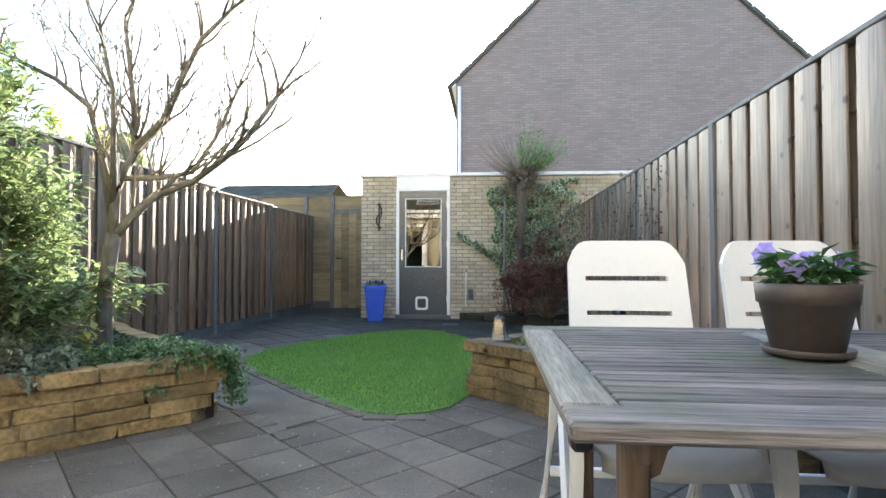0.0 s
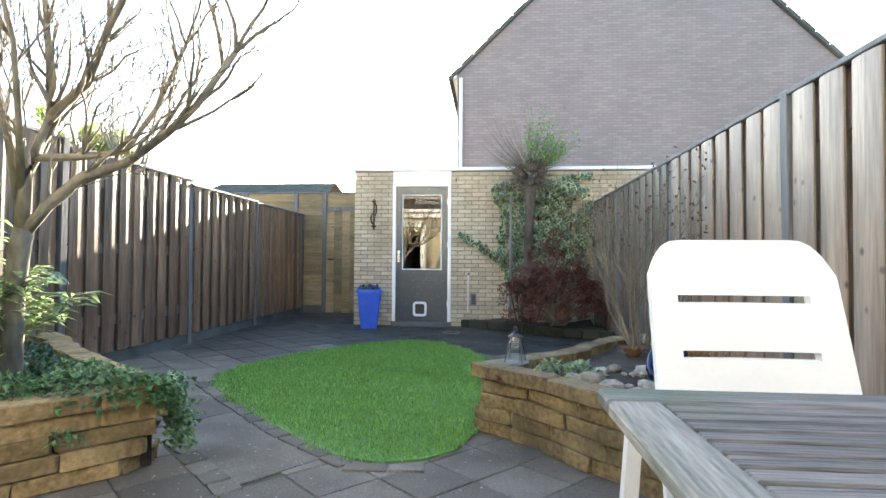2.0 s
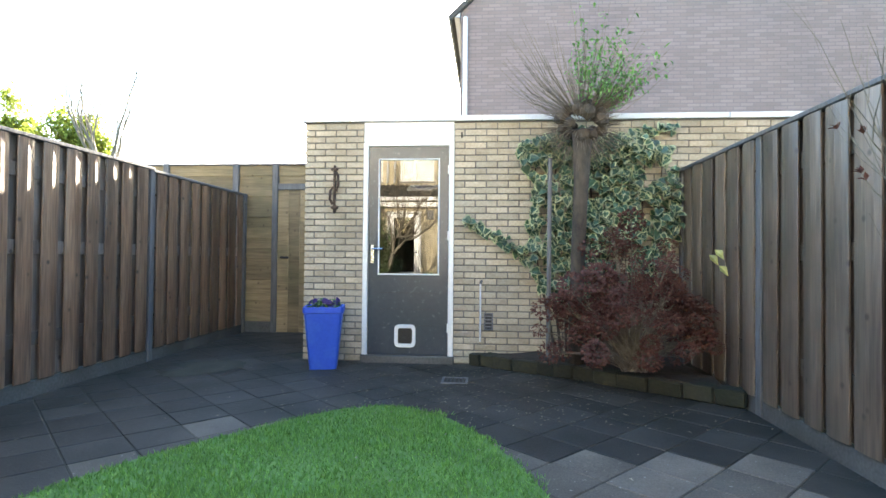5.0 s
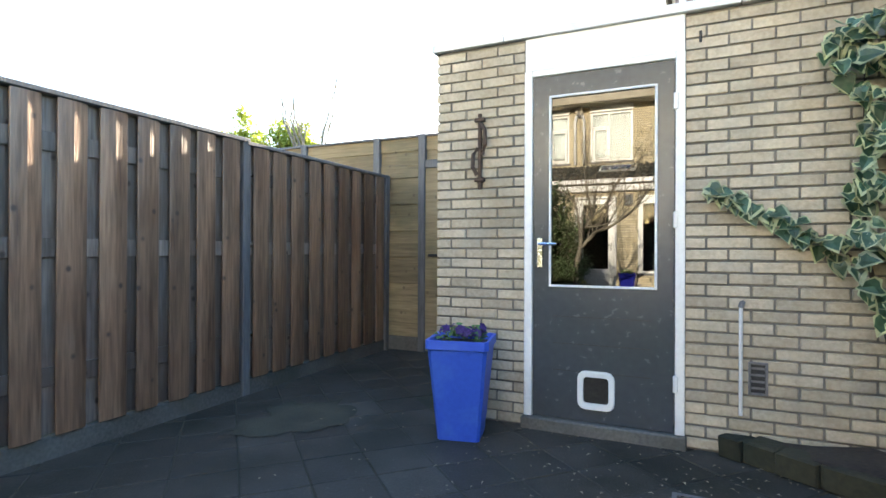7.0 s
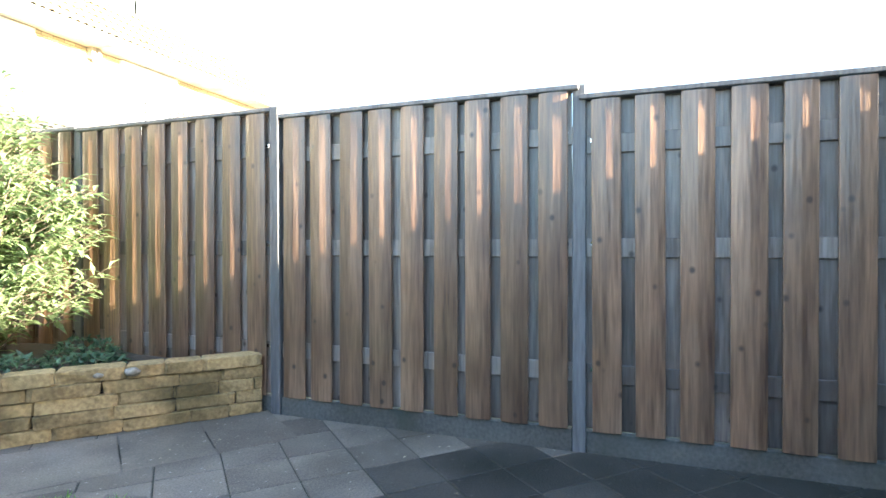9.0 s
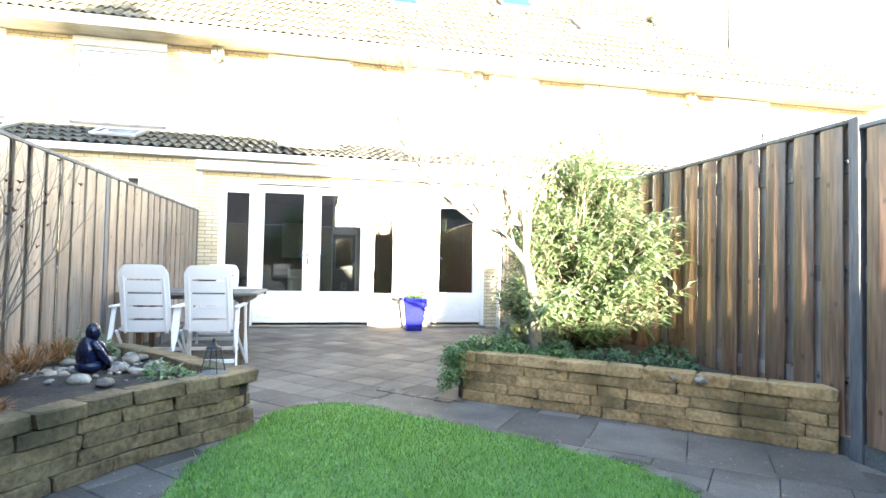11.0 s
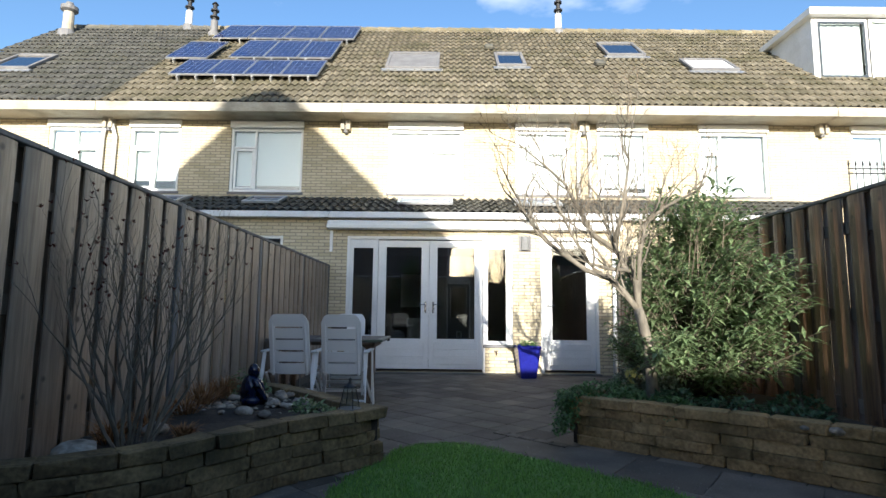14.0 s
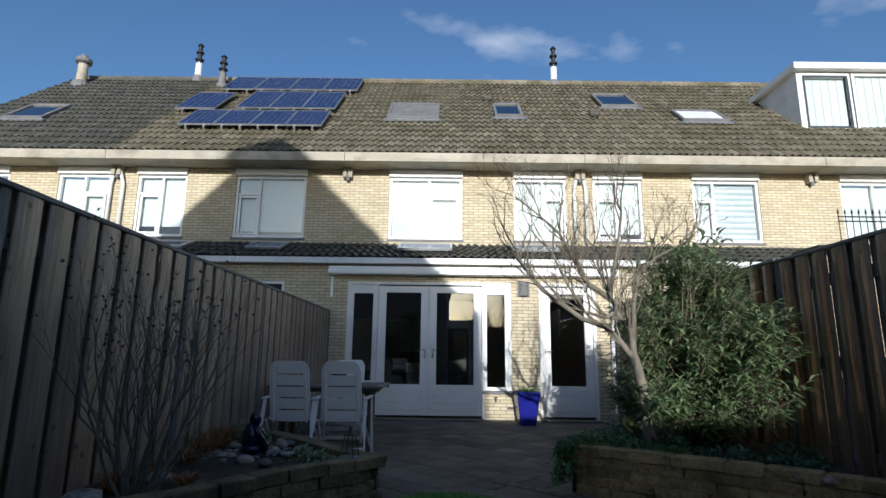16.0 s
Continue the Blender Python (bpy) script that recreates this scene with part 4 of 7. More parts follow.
def terrace(x0, x1, wins, lower_holes, label, dark=False):
    """One house of the row, between party lines x0 < x1, with its upper windows and ground-floor bay."""
    h = thing("terraced_house", label, "house", "row of terraced houses")
    up = [(w["x0"], w["x1"], 3.48, 4.96) for w in wins]
    part("wall", wall_with_holes(x0, x1, 2.6, 5.15, YU - 0.2, YU, up), M["facade"], h, "pale yellow brick wall")
    part("rear_wall", boxes(((x0, -12.2, -0.05), (x1, -12.0, 5.3))), M["facade"], h)
    part("ground_floor_wall", wall_with_holes(x0, x1, -0.05, 2.76, YG - 0.15, YG, lower_holes), M["facade"], h, "pale yellow brick wall")
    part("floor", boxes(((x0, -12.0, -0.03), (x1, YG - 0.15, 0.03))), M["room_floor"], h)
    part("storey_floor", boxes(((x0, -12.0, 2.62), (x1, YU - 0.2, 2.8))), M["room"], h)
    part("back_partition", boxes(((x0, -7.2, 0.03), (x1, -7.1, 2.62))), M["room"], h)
    part("party_wall", boxes(((x0 - 0.05, -12.0, 0.0), (x0 + 0.05, YG - 0.16, 2.76)), ((x0 - 0.05, -12, 2.8), (x0 + 0.05, YU - 0.21, 5.1))), M["room"], h)
    part("roof", tiles(x0, x1, YE, ZE + 0.06, YR, ZR), M["rooftile_dark" if dark else "rooftile"], h, "moss-stained grey-brown roof tiles")["kind"] = "stuff"
    bm = bmesh.new()
    q = [bm.verts.new(p) for p in ((x0, YE + 0.02, ZE - 0.02), (x1, YE + 0.02, ZE - 0.02), (x1, YR, ZR - 0.06), (x0, YR, ZR - 0.06))]
    bm.faces.new(q)
    q = [bm.verts.new(p) for p in ((x0, -12.4, 5.1), (x1, -12.4, 5.1), (x1, YR, ZR - 0.06), (x0, YR, ZR - 0.06))]
    bm.faces.new(q)
    bmesh.ops.solidify(bm, geom=bm.faces[:], thickness=0.05)
    part("roof_deck", bm, M["lead"], h)
    bm = bmesh.new()
    for k in range(round((x1 - x0) / 0.35)):
        tube(bm, [(x0 + k * 0.35, YR, ZR + 0.0), (x0 + k * 0.35 + 0.36, YR, ZR + 0.012)], [0.1, 0.11], 8)
    part("ridge", bm, M["rooftile_dark" if dark else "rooftile"], h, "half-round ridge tiles")["kind"] = "stuff"
    part("gutter", boxes(((x0 + 0.004, YE - 0.5, ZE - 0.14), (x1 - 0.004, YE + 0.06, ZE - 0.1)), ((x0 + 0.004, YE, ZE - 0.1), (x1 - 0.004, YE + 0.06, ZE + 0.05)), bevel=0.004), M["gutter"], h, "stained cream boxed gutter")
    part("lean_to_roof", tiles(x0, x1, YG + 0.12, 2.83, YU, 3.36, 0.152, 0.34), M["rooftile_dark"], h, "dark tiled lean-to roof")["kind"] = "stuff"
    bm = bmesh.new()
    q = [bm.verts.new(p) for p in ((x0, YG + 0.1, 2.79), (x1, YG + 0.1, 2.79), (x1, YU, 3.32), (x0, YU, 3.32))]
    bm.faces.new(q)
    bmesh.ops.solidify(bm, geom=bm.faces[:], thickness=0.04)
    part("lean_to_deck", bm, M["lead"], h)
    part("lean_to_gutter", boxes(((x0 + 0.004, YG + 0.06, 2.72), (x1 - 0.004, YG + 0.16, 2.83)), bevel=0.006), M["fascia"], h, "pale metal gutter")
    for w in wins:
        k = {a: b for a, b in w.items() if a not in ("x0", "x1")}
        window(h, w["x0"], w["x1"], 3.48, 4.82, YU - 0.04, **k)
        part("shutter_box", boxes(((w["x0"] - 0.01, YU - 0.1, 4.825), (w["x1"] + 0.01, YU + 0.06, 4.97)), bevel=0.006), M["white"], h, "white roller shutter box")
    return h


PALE = "pale yellow brick terraced house with tiled roof"
WIN = dict(transom=4.42)
FR0, FR1 = -1.81, 1.14
own = terrace(-3.44, 1.46, [dict(x0=-0.96, x1=0.58, splits=(0.45,), blind=1.0, transom=4.42, side=0), dict(x0=-3.16, x1=-2.05, splits=(0.45,), blind=1.0, transom=4.42, side=0)], [(-1.32, FR1, 0.03, 2.41), (FR0, -1.32, 0.5, 2.41), (-3.33, -2.31, 0.03, 2.41)], PALE + " and white garden doors")
terrace(1.46, 6.36, [dict(x0=2.35, x1=3.85, splits=(0.66,), blind=0.92, transom=4.42, side=1), dict(x0=4.9, x1=5.95, splits=(0.5,), blind=0.85, transom=4.42, side=1)], [(2.3, 4.9, 0.9, 2.41)], PALE + " carrying solar panels")
terrace(6.36, 11.0, [dict(x0=6.53, x1=7.65, splits=(0.5,), blind=1.0, transom=4.42, side=0), dict(x0=8.7, x1=10.2, splits=(0.4,), blind=1.0, transom=4.42)], [], PALE, dark=True)
terrace(-8.34, -3.44, [dict(x0=-4.77, x1=-3.73, splits=(0.5,), blind=0.9, transom=4.42, side=1), dict(x0=-7.25, x1=-5.83, splits=(0.68,), blind=1.0, transom=4.42, side=1)], [(-7.2, -5.0, 0.5, 2.41)], PALE + " with striped blinds")
terrace(-13.24, -8.34, [dict(x0=-10.4, x1=-8.97, splits=(0.5,), blind=1.0)], [], PALE + " with a roof dormer")
for x0, x1, z0, z1 in ((2.3, 4.9, 0.9, 2.41), (-7.2, -5.0, 0.5, 2.41)):
    nw = thing("window_2", "neighbour's white framed ground-floor window", "window", kind="structure")
    window(nw, x0, x1, z0, z1, YG - 0.04, splits=(0.5,))


def door_unit(name, label, x0, x1, rail, handle_at):
    """Glazed white garden door leaf with a panelled foot."""
    d = thing(name, label, "door", kind="structure")
    z0, z1, y = 0.08, 2.34, YG - 0.05
    gx0_, gx1_, gz0_, gz1_ = x0 + 0.14, x1 - 0.14, 0.6, 2.22
    part("leaf", boxes(((x0, y - 0.03, z0), (gx0_, y + 0.03, z1)), ((gx1_, y - 0.03, z0), (x1, y + 0.03, z1)), ((gx0_, y - 0.03, gz1_), (gx1_, y + 0.03, z1)), ((gx0_, y - 0.03, z0), (gx1_, y + 0.03, gz0_)), bevel=0.004), M["white"], d)
    for k in range(3):
        part("panel_board", boxes(((gx0_ - 0.06, y + 0.031, 0.16 + k * 0.13), (gx1_ + 0.06, y + 0.042, 0.28 + k * 0.13)), bevel=0.005), M["white"], d)
    g = part("pane", boxes(((gx0_, y - 0.01, gz0_), (gx1_, y - 0.004, gz1_))), M["room_glass"], d)
    g.visible_shadow = False
    hp = part("handle_plate", boxes(((handle_at - 0.018, y + 0.031, 1.05), (handle_at + 0.018, y + 0.04, 1.25)), bevel=0.003), M["chrome"], d, "bright metal handle plate")
    part("lever", tube(bmesh.new(), [(handle_at, y + 0.04, 1.2), (handle_at, y + 0.08, 1.2), (handle_at + 0.11 * (1 if handle_at < (x0 + x1) / 2 else -1), y + 0.085, 1.2)], 0.009), M["chrome"], hp)
    return d


ff = thing("door_frame", "white painted frame round the garden doors", "door frame", kind="structure")
for x0, x1, z0, z1 in ((FR1 - 0.06, FR1, 0.03, 2.4), (0.585, 0.625, 0.03, 2.4), (-1.325, -1.285, 0.03, 2.4), (FR0, FR0 + 0.06, 0.51, 2.4), (-2.37, -2.312, 0.03, 2.4), (-3.33, -3.272, 0.03, 2.4)):
    part("frame_post", boxes(((x0, YG - 0.1, z0), (x1, YG + 0.012, z1)), bevel=0.004), M["white"], ff)
for x0, x1, z in ((FR0, FR1, 2.36), (-3.33, -2.312, 2.36)):
    part("frame_head", boxes(((x0, YG - 0.1, z), (x1, YG + 0.014, 2.41)), bevel=0.004), M["white"], ff)
part("frame_sill", boxes(((FR0 - 0.02, YG - 0.1, 0.46), (-1.29, YG + 0.05, 0.512)), bevel=0.005), M["lead"], ff, "dark tiled sill")
part("side_light_foot", boxes(((0.626, YG - 0.08, 0.03), (FR1 - 0.061, YG - 0.02, 0.6)), bevel=0.004), M["white"], ff)
for a, b, z0 in ((0.626, FR1 - 0.061, 0.6), (FR0 + 0.061, -1.326, 0.513)):
    part("side_light_sash", boxes(((a, YG - 0.08, z0), (a + 0.05, YG - 0.01, 2.355)), ((b - 0.05, YG - 0.08, z0), (b, YG - 0.01, 2.355)), ((a + 0.05, YG - 0.08, z0), (b - 0.05, YG - 0.01, z0 + 0.06)), ((a + 0.05, YG - 0.08, 2.2), (b - 0.05, YG - 0.01, 2.355)), bevel=0.004), M["white"], ff)
    sg = part("pane", boxes(((a + 0.05, YG - 0.05, z0 + 0.06), (b - 0.05, YG - 0.044, 2.2))), M["room_glass"], ff)
    sg.visible_shadow = False
part("step", boxes(((-3.35, YG + 0.016, -0.02), (FR1 + 0.02, YG + 0.1, 0.028)), bevel=0.008), M["concrete"], ff, "concrete door step")
door_unit("door_2", "white glazed French door leaf, closed", -0.33, 0.58, 0, -0.27)
door_unit("door_3", "white glazed French door leaf, closed", -1.28, -0.335, 0, -0.41)
door_unit("door_4", "white glazed kitchen door, closed", -3.268, -2.375, 0, -2.44)
# ---- raised beds ----
def rough_block(seed, name, material, j=0.06):
    """A split-faced stone of unit size with knocked-off corners."""
    r = random.Random(seed)
    bm = bmesh.new()
    bmesh.ops.create_cube(bm, size=1.0)
    bmesh.ops.bevel(bm, geom=bm.edges[:], offset=0.07, segments=1, affect="EDGES")
    for v in bm.verts:
        v.co += Vector((r.uniform(-j, j) * 0.4, r.uniform(-j, j), r.uniform(-j, j)))
    me = bpy.data.meshes.new(name)
    bm.to_mesh(me)
    bm.free()
    me.materials.append(material)
    return me


def along(poly, s):
    for (x1, y1), (x2, y2) in zip(poly, poly[1:]):
        d = math.hypot(x2 - x1, y2 - y1)
        if s <= d:
            return Vector((x1 + (x2 - x1) * s / d, y1 + (y2 - y1) * s / d, 0)), math.degrees(math.atan2(y2 - y1, x2 - x1))
        s -= d
    return Vector((x2, y2, 0)), math.degrees(math.atan2(y2 - y1, x2 - x1))


def length_of(poly):
    return sum(math.dist(a, b) for a, b in zip(poly, poly[1:]))


def stone_wall(name, poly, side, courses, height, material, label, seed, lens=(0.12, 0.29)):
    """Dry-laid stones in courses along a bent line; side: to which hand the thickness goes."""
    w = thing(name, label, "garden wall", at=(poly[0][0], poly[0][1], 0))
    base = Matrix.Translation((-poly[0][0], -poly[0][1], 0))
    r = random.Random(seed)
    variants = [rough_block(seed * 10 + k, "stone", material) for k in range(6)]
    total = length_of(poly)
    hc = height / courses
    for c in range(courses):
        s = -r.uniform(0.05, 0.15)
        while s < total - 0.03:
            ln = r.uniform(*lens)
            a, b = max(s, 0), min(s + ln, total)
            s += ln
            if b - a < 0.04:
                continue
            p0, _ = along(poly, a)
            p1, _ = along(poly, b)
            mid, ang = (p0 + p1) / 2, math.degrees(math.atan2(p1.y - p0.y, p1.x - p0.x))
            top = c == courses - 1
            dp = 0.15 if top else 0.125
            m = base @ Matrix.Translation((mid.x, mid.y, (c + 0.5) * hc)) @ pose(0, 0, 0, 0, r.uniform(-0.8, 0.8), ang) @ Matrix.Translation((0, side * (0.06 + r.uniform(-0.01, 0.01)), 0)) @ Matrix.Diagonal(((p1 - p0).length - 0.004, dp, hc - 0.004, 1))
            piece("stone", r.choice(variants), w, m)
    return w


stone_wall("stone_bed_wall", BED_R, -1, 5, 0.39, M["stone_shaded"], "damp sandy split-stone retaining wall of a raised flower bed", 3, (0.2, 0.4))
stone_wall("stone_bed_wall", BED_L, 1, 5, 0.39, M["stone"], "sandy split-stone retaining wall under ivy and shrubs", 4, (0.2, 0.42))
stone_wall("low_stone_edge", BED_B[:5], 1, 1, 0.12, M["mossy"], "low mossy dark stone edge of a back bed", 6, (0.14, 0.28))


def shrink_poly(poly, d):
    c = Vector((sum(p[0] for p in poly) / len(poly), sum(p[1] for p in poly) / len(poly)))
    return [tuple(Vector(p) + (c - Vector(p)).normalized() * d) for p in poly]


def soil(poly, z, name, label, seed):
    """Lumpy bed of earth."""
    r = random.Random(seed)
    bm = prism(bmesh.new(), shrink_poly(poly, 0.07), -0.02, z)
    top = [f for f in bm.faces if f.normal.z > 0.9]
    bmesh.ops.triangulate(bm, faces=top)
    for _ in range(4):
        es = [e for e in bm.edges if all(abs(v.co.z - z) < 0.2 and v.co.z > z - 0.15 for v in e.verts) and e.calc_length() > 0.12]
        bmesh.ops.subdivide_edges(bm, edges=es, cuts=1)
    bmesh.ops.triangulate(bm, faces=bm.faces[:])
    for v in bm.verts:
        if v.co.z > z - 0.01:
            v.co.z += 0.05 * noise.noise(v.co * 3.1) + 0.02 * noise.noise(v.co * 11.0)
    return tagged(obj(name, bm, M["soil"]), label, "soil", kind="structure")


soil(BED_R, 0.33, "bed_soil", "dark bare earth in the raised bed", 1)
soil(BED_L, 0.33, "bed_soil", "dark earth under the shrubs", 2)
soil(BED_B, 0.11, "bed_soil", "dark earth by the shed wall", 3)

# ---- garden table ----
TX0, TX1, TY0, TY1, TZ = 0.085, 1.40, 0.66, 1.68, 0.75
table = thing("garden_table", "weathered grey teak slatted extending garden table", "table", at=((TX0 + TX1) / 2, (TY0 + TY1) / 2, 0))
ox, oy = (TX0 + TX1) / 2, (TY0 + TY1) / 2


def tbox(name, lo, hi, mat, label="", bevel=0.006, parent=table):
    return part(name, boxes(((lo[0] - ox, lo[1] - oy, lo[2]), (hi[0] - ox, hi[1] - oy, hi[2])), bevel=bevel), M[mat], parent, label)


for a, b in ((TX0, TX0 + 0.085), (0.70, 0.785), (0.789, 0.87), (TX1 - 0.085, TX1)):
    tbox("end_board", (a, TY0 + 0.09, TZ - 0.028), (b, TY1 - 0.09, TZ), "teak_end")
tbox("edge_board", (TX0, TY0, TZ - 0.028), (0.786, TY0 + 0.088, TZ), "teak")
tbox("edge_board", (TX0, TY1 - 0.088, TZ - 0.028), (0.786, TY1, TZ), "teak")
tbox("edge_board", (0.789, TY0, TZ - 0.028), (TX1, TY0 + 0.088, TZ), "teak")
tbox("edge_board", (0.789, TY1 - 0.088, TZ - 0.028), (TX1, TY1, TZ), "teak")
NS = 19
sw = (TY1 - TY0 - 0.18) / NS
for k in range(NS):
    y = TY0 + 0.09 + k * sw
    tbox("slat", (TX0 + 0.087, y + 0.0045, TZ - 0.042), (0.698, y + sw - 0.0045, TZ - 0.004), "teak", bevel=0.003)
    tbox("slat", (0.872, y + 0.0045, TZ - 0.042), (TX1 - 0.087, y + sw - 0.0045, TZ - 0.004), "teak", bevel=0.003)
for x in (TX0 + 0.11, TX1 - 0.14):
    tbox("apron", (x, TY0 + 0.13, TZ - 0.1), (x + 0.028, TY1 - 0.13, TZ - 0.029), "teak_leg")
for x, y, w in ((0.237, 1.04, 0.055), (0.222, 1.49, 0.046), (TX1 - 0.2, 1.04, 0.055), (TX1 - 0.2, 1.49, 0.046)):
    tbox("leg", (x, y, 0), (x + w, y + w, TZ - 0.029), "teak_leg", "brown teak table leg")
for y in (1.05, 1.495):
    tbox("cross_rail", (TX0 + 0.1, y, TZ - 0.075), (TX1 - 0.1, y + 0.03, TZ - 0.0285), "teak_leg")
for x, s in ((0.292, 1),):
    bm = bmesh.new()
    pts = [(x, TZ - 0.076), (x + 0.15, TZ - 0.076), (x + 0.12, TZ - 0.1), (x + 0.07, TZ - 0.13), (x + 0.035, TZ - 0.165), (x + 0.02, TZ - 0.21), (x, TZ - 0.22)]
    lo = [bm.verts.new((a - ox, 1.052 - oy, z)) for a, z in pts]
    hi = [bm.verts.new((a - ox, 1.082 - oy, z)) for a, z in pts]
    bm.faces.new(lo)
    bm.faces.new(hi[::-1])
    for k in range(len(pts)):
        bm.faces.new((lo[k], hi[k], hi[(k + 1) % len(pts)], lo[(k + 1) % len(pts)]))
    bmesh.ops.recalc_face_normals(bm, faces=bm.faces[:])
    part("bracket", bm, M["teak_leg"], table, "curved brown corner bracket")
tbox("corner_cap", (TX0 + 0.01, TY0 + 0.06, TZ - 0.06), (TX0 + 0.04, TY0 + 0.1, TZ - 0.029), "dark_metal", "black corner fitting")


# ---- white resin chairs ----
def resin_chair(x, y):
    """Reclining resin chair that faces -y; x, y: the middle of the foot of its backrest."""
    ch = thing("garden_chair", "white resin high-backed garden chair at the table", "chair", "chairs at the garden table", at=(x, y, 0))

    def lean(bm, tilt=0.30, z0=0.40):
        for v in bm.verts:
            h = max(0.0, v.co.z - z0)
            v.co.y += tilt * h + 0.03 * math.cos(v.co.x / 0.22 * 1.2) - 0.03
        return bm

    slots = [(0.505, 0.523), (0.63, 0.648), (0.755, 0.773), (0.88, 0.898)]
    zb, zt = 0.40, 1.03
    hw = lambda z: 0.218 - 0.008 * (z - zb) / (zt - zb)
    cols = [-1 + k / 10 for k in range(21)]
    zs = [zb] + [z for s in slots for z in s] + [0.95, 0.99, zt]

    def corner(c, z, s):
        fall = 0.085 * max(0.0, (abs(c) - 0.6) / 0.4) ** 2.6 * max(0.0, (z - 0.93) / (zt - 0.93))
        return (c * hw(z), (-0.012, 0.014)[s], z - fall)

    bm = pierced(cols, zs, lambda c, z: abs(c) < 0.7 and any(a < z < b for a, b in slots), corner)
    part("backrest", lean(bm), M["plastic"], ch)
    for sgn in (-1, 1):
        part("back_rib", lean(tube(bmesh.new(), [(sgn * 0.18, 0.018, 0.38), (sgn * 0.175, 0.018, 0.7), (sgn * 0.17, 0.018, 0.92)], [0.014, 0.014, 0.01], 8)), M["plastic"], ch)
    bm = bmesh.new()
    n = 10
    prof = [(-0.47, 0.395), (-0.45, 0.43), (-0.38, 0.442), (-0.2, 0.43), (0.0, 0.42), (0.02, 0.40)]
    rows = []
    for yy, zz in prof:
        rows.append([bm.verts.new((c * 0.24 * (1 - 0.12 * (yy < -0.44)), yy, zz - 0.012 * (1 - c * c) * 1.0 + 0.012 * (abs(c) > 0.85))) for c in [-1 + 2 * k / n for k in range(n + 1)]])
    for u, v in zip(rows, rows[1:]):
        for k in range(n):
            bm.faces.new((u[k], u[k + 1], v[k + 1], v[k]))
    bmesh.ops.solidify(bm, geom=bm.faces[:], thickness=0.022)
    part("seat", bm, M["plastic"], ch, smooth=True)
    for sgn in (-1, 1):
        X = sgn * 0.265
        bm = bmesh.new()
        box(bm, (X - 0.024, -0.42, 0.625), (X + 0.024, 0.14, 0.65), 0.009)
        part("armrest", bm, M["plastic"], ch)
        part("front_leg", tube(bmesh.new(), [(X + sgn * 0.02, -0.46, 0.0), (X, -0.40, 0.4), (X, -0.36, 0.63)], [0.018, 0.024, 0.024], 4), M["plastic"], ch)
        part("rear_leg", tube(bmesh.new(), [(X + sgn * 0.03, 0.26, 0.0), (X, 0.12, 0.4), (X, 0.06, 0.63)], [0.018, 0.024, 0.022], 4), M["plastic"], ch)
        part("cross_leg", tube(bmesh.new(), [(X - sgn * 0.02, 0.05, 0.41), (X - sgn * 0.0, -0.2, 0.2), (X, -0.43, 0.05)], [0.016, 0.016, 0.016], 4), M["plastic"], ch)
    for yy, zz in ((0.22, 0.14), (-0.44, 0.16)):
        part("stretcher", boxes(((-0.27, yy - 0.012, zz - 0.018), (0.27, yy + 0.012, zz + 0.018)), bevel=0.004), M["plastic"], ch)
    return ch


resin_chair(0.485, 1.88)
resin_chair(1.04, 1.89)
resin_chair(0.72, 0.26).rotation_euler = (0, 0, math.pi)


# ---- pots ----
def pansies(parent, at, r, n, z, seed, petal, big=1.0, leafy=1.0):
    g = random.Random(seed)
    bm = bmesh.new()
    for k in range(int(n * 9 * leafy)):
        a, q = g.uniform(0, 6.283), r * math.sqrt(g.random())
        p = Vector((at[0] + q * math.cos(a), at[1] + q * math.sin(a), z + g.uniform(0, 0.05) * big))
        leaf(bm, p, Vector((math.cos(a) * g.uniform(0.3, 1.4), math.sin(a) * g.uniform(0.3, 1.4), g.uniform(-0.1, 0.9))), Vector((0, 0, 1)), g.uniform(0.03, 0.046) * big, g.uniform(0.028, 0.04) * big)
    part("foliage", bm, M["pansy_leaf"], parent, "fresh green leaves")["kind"] = "stuff"
    for k in range(n):
        fl = bmesh.new()
        a, q = g.uniform(0, 6.283), r * 1.05 * math.sqrt(g.random())
        c = Vector((at[0] + q * math.cos(a), at[1] + q * math.sin(a), z + g.uniform(0.035, 0.065) * big))
        f = (Vector((math.cos(a), math.sin(a), 0)) * 0.8 + Vector((0, -0.7, 0.5))).normalized()
        u = f.orthogonal().normalized()
        v = f.cross(u)
        for i in range(6):
            d = math.cos(i * 1.0472) * u + math.sin(i * 1.0472) * v
            leaf(fl, c, d + 0.15 * f, f, 0.027 * big, 0.033 * big, fold=0.1)
        part("flower", fl, petal, parent)


tp = thing("flower_pot", "brown plastic pot of violet pansies on the table", "flower pot", at=(0.665, 1.2, TZ))
part("saucer", lathe(bmesh.new(), [(0.07, 0.0), (0.088, 0.004), (0.093, 0.018), (0.089, 0.018), (0.08, 0.008), (0.01, 0.006)], 28), M["clay"], tp, smooth=True)
part("body", lathe(bmesh.new(), [(0.066, 0.008), (0.072, 0.012), (0.094, 0.112), (0.1, 0.114), (0.104, 0.155), (0.099, 0.157), (0.094, 0.14), (0.01, 0.138)], 28), M["clay"], tp, smooth=True)
part("potting_soil", lathe(bmesh.new(), [(0.093, 0.141), (0.05, 0.148), (0.01, 0.15)], 16), M["soil"], tp)
pansies(tp, (0, 0), 0.085, 9, 0.15, 8, M["pansy"], 1.15, 1.3)
tp.scale = (0.95, 0.95, 0.99)


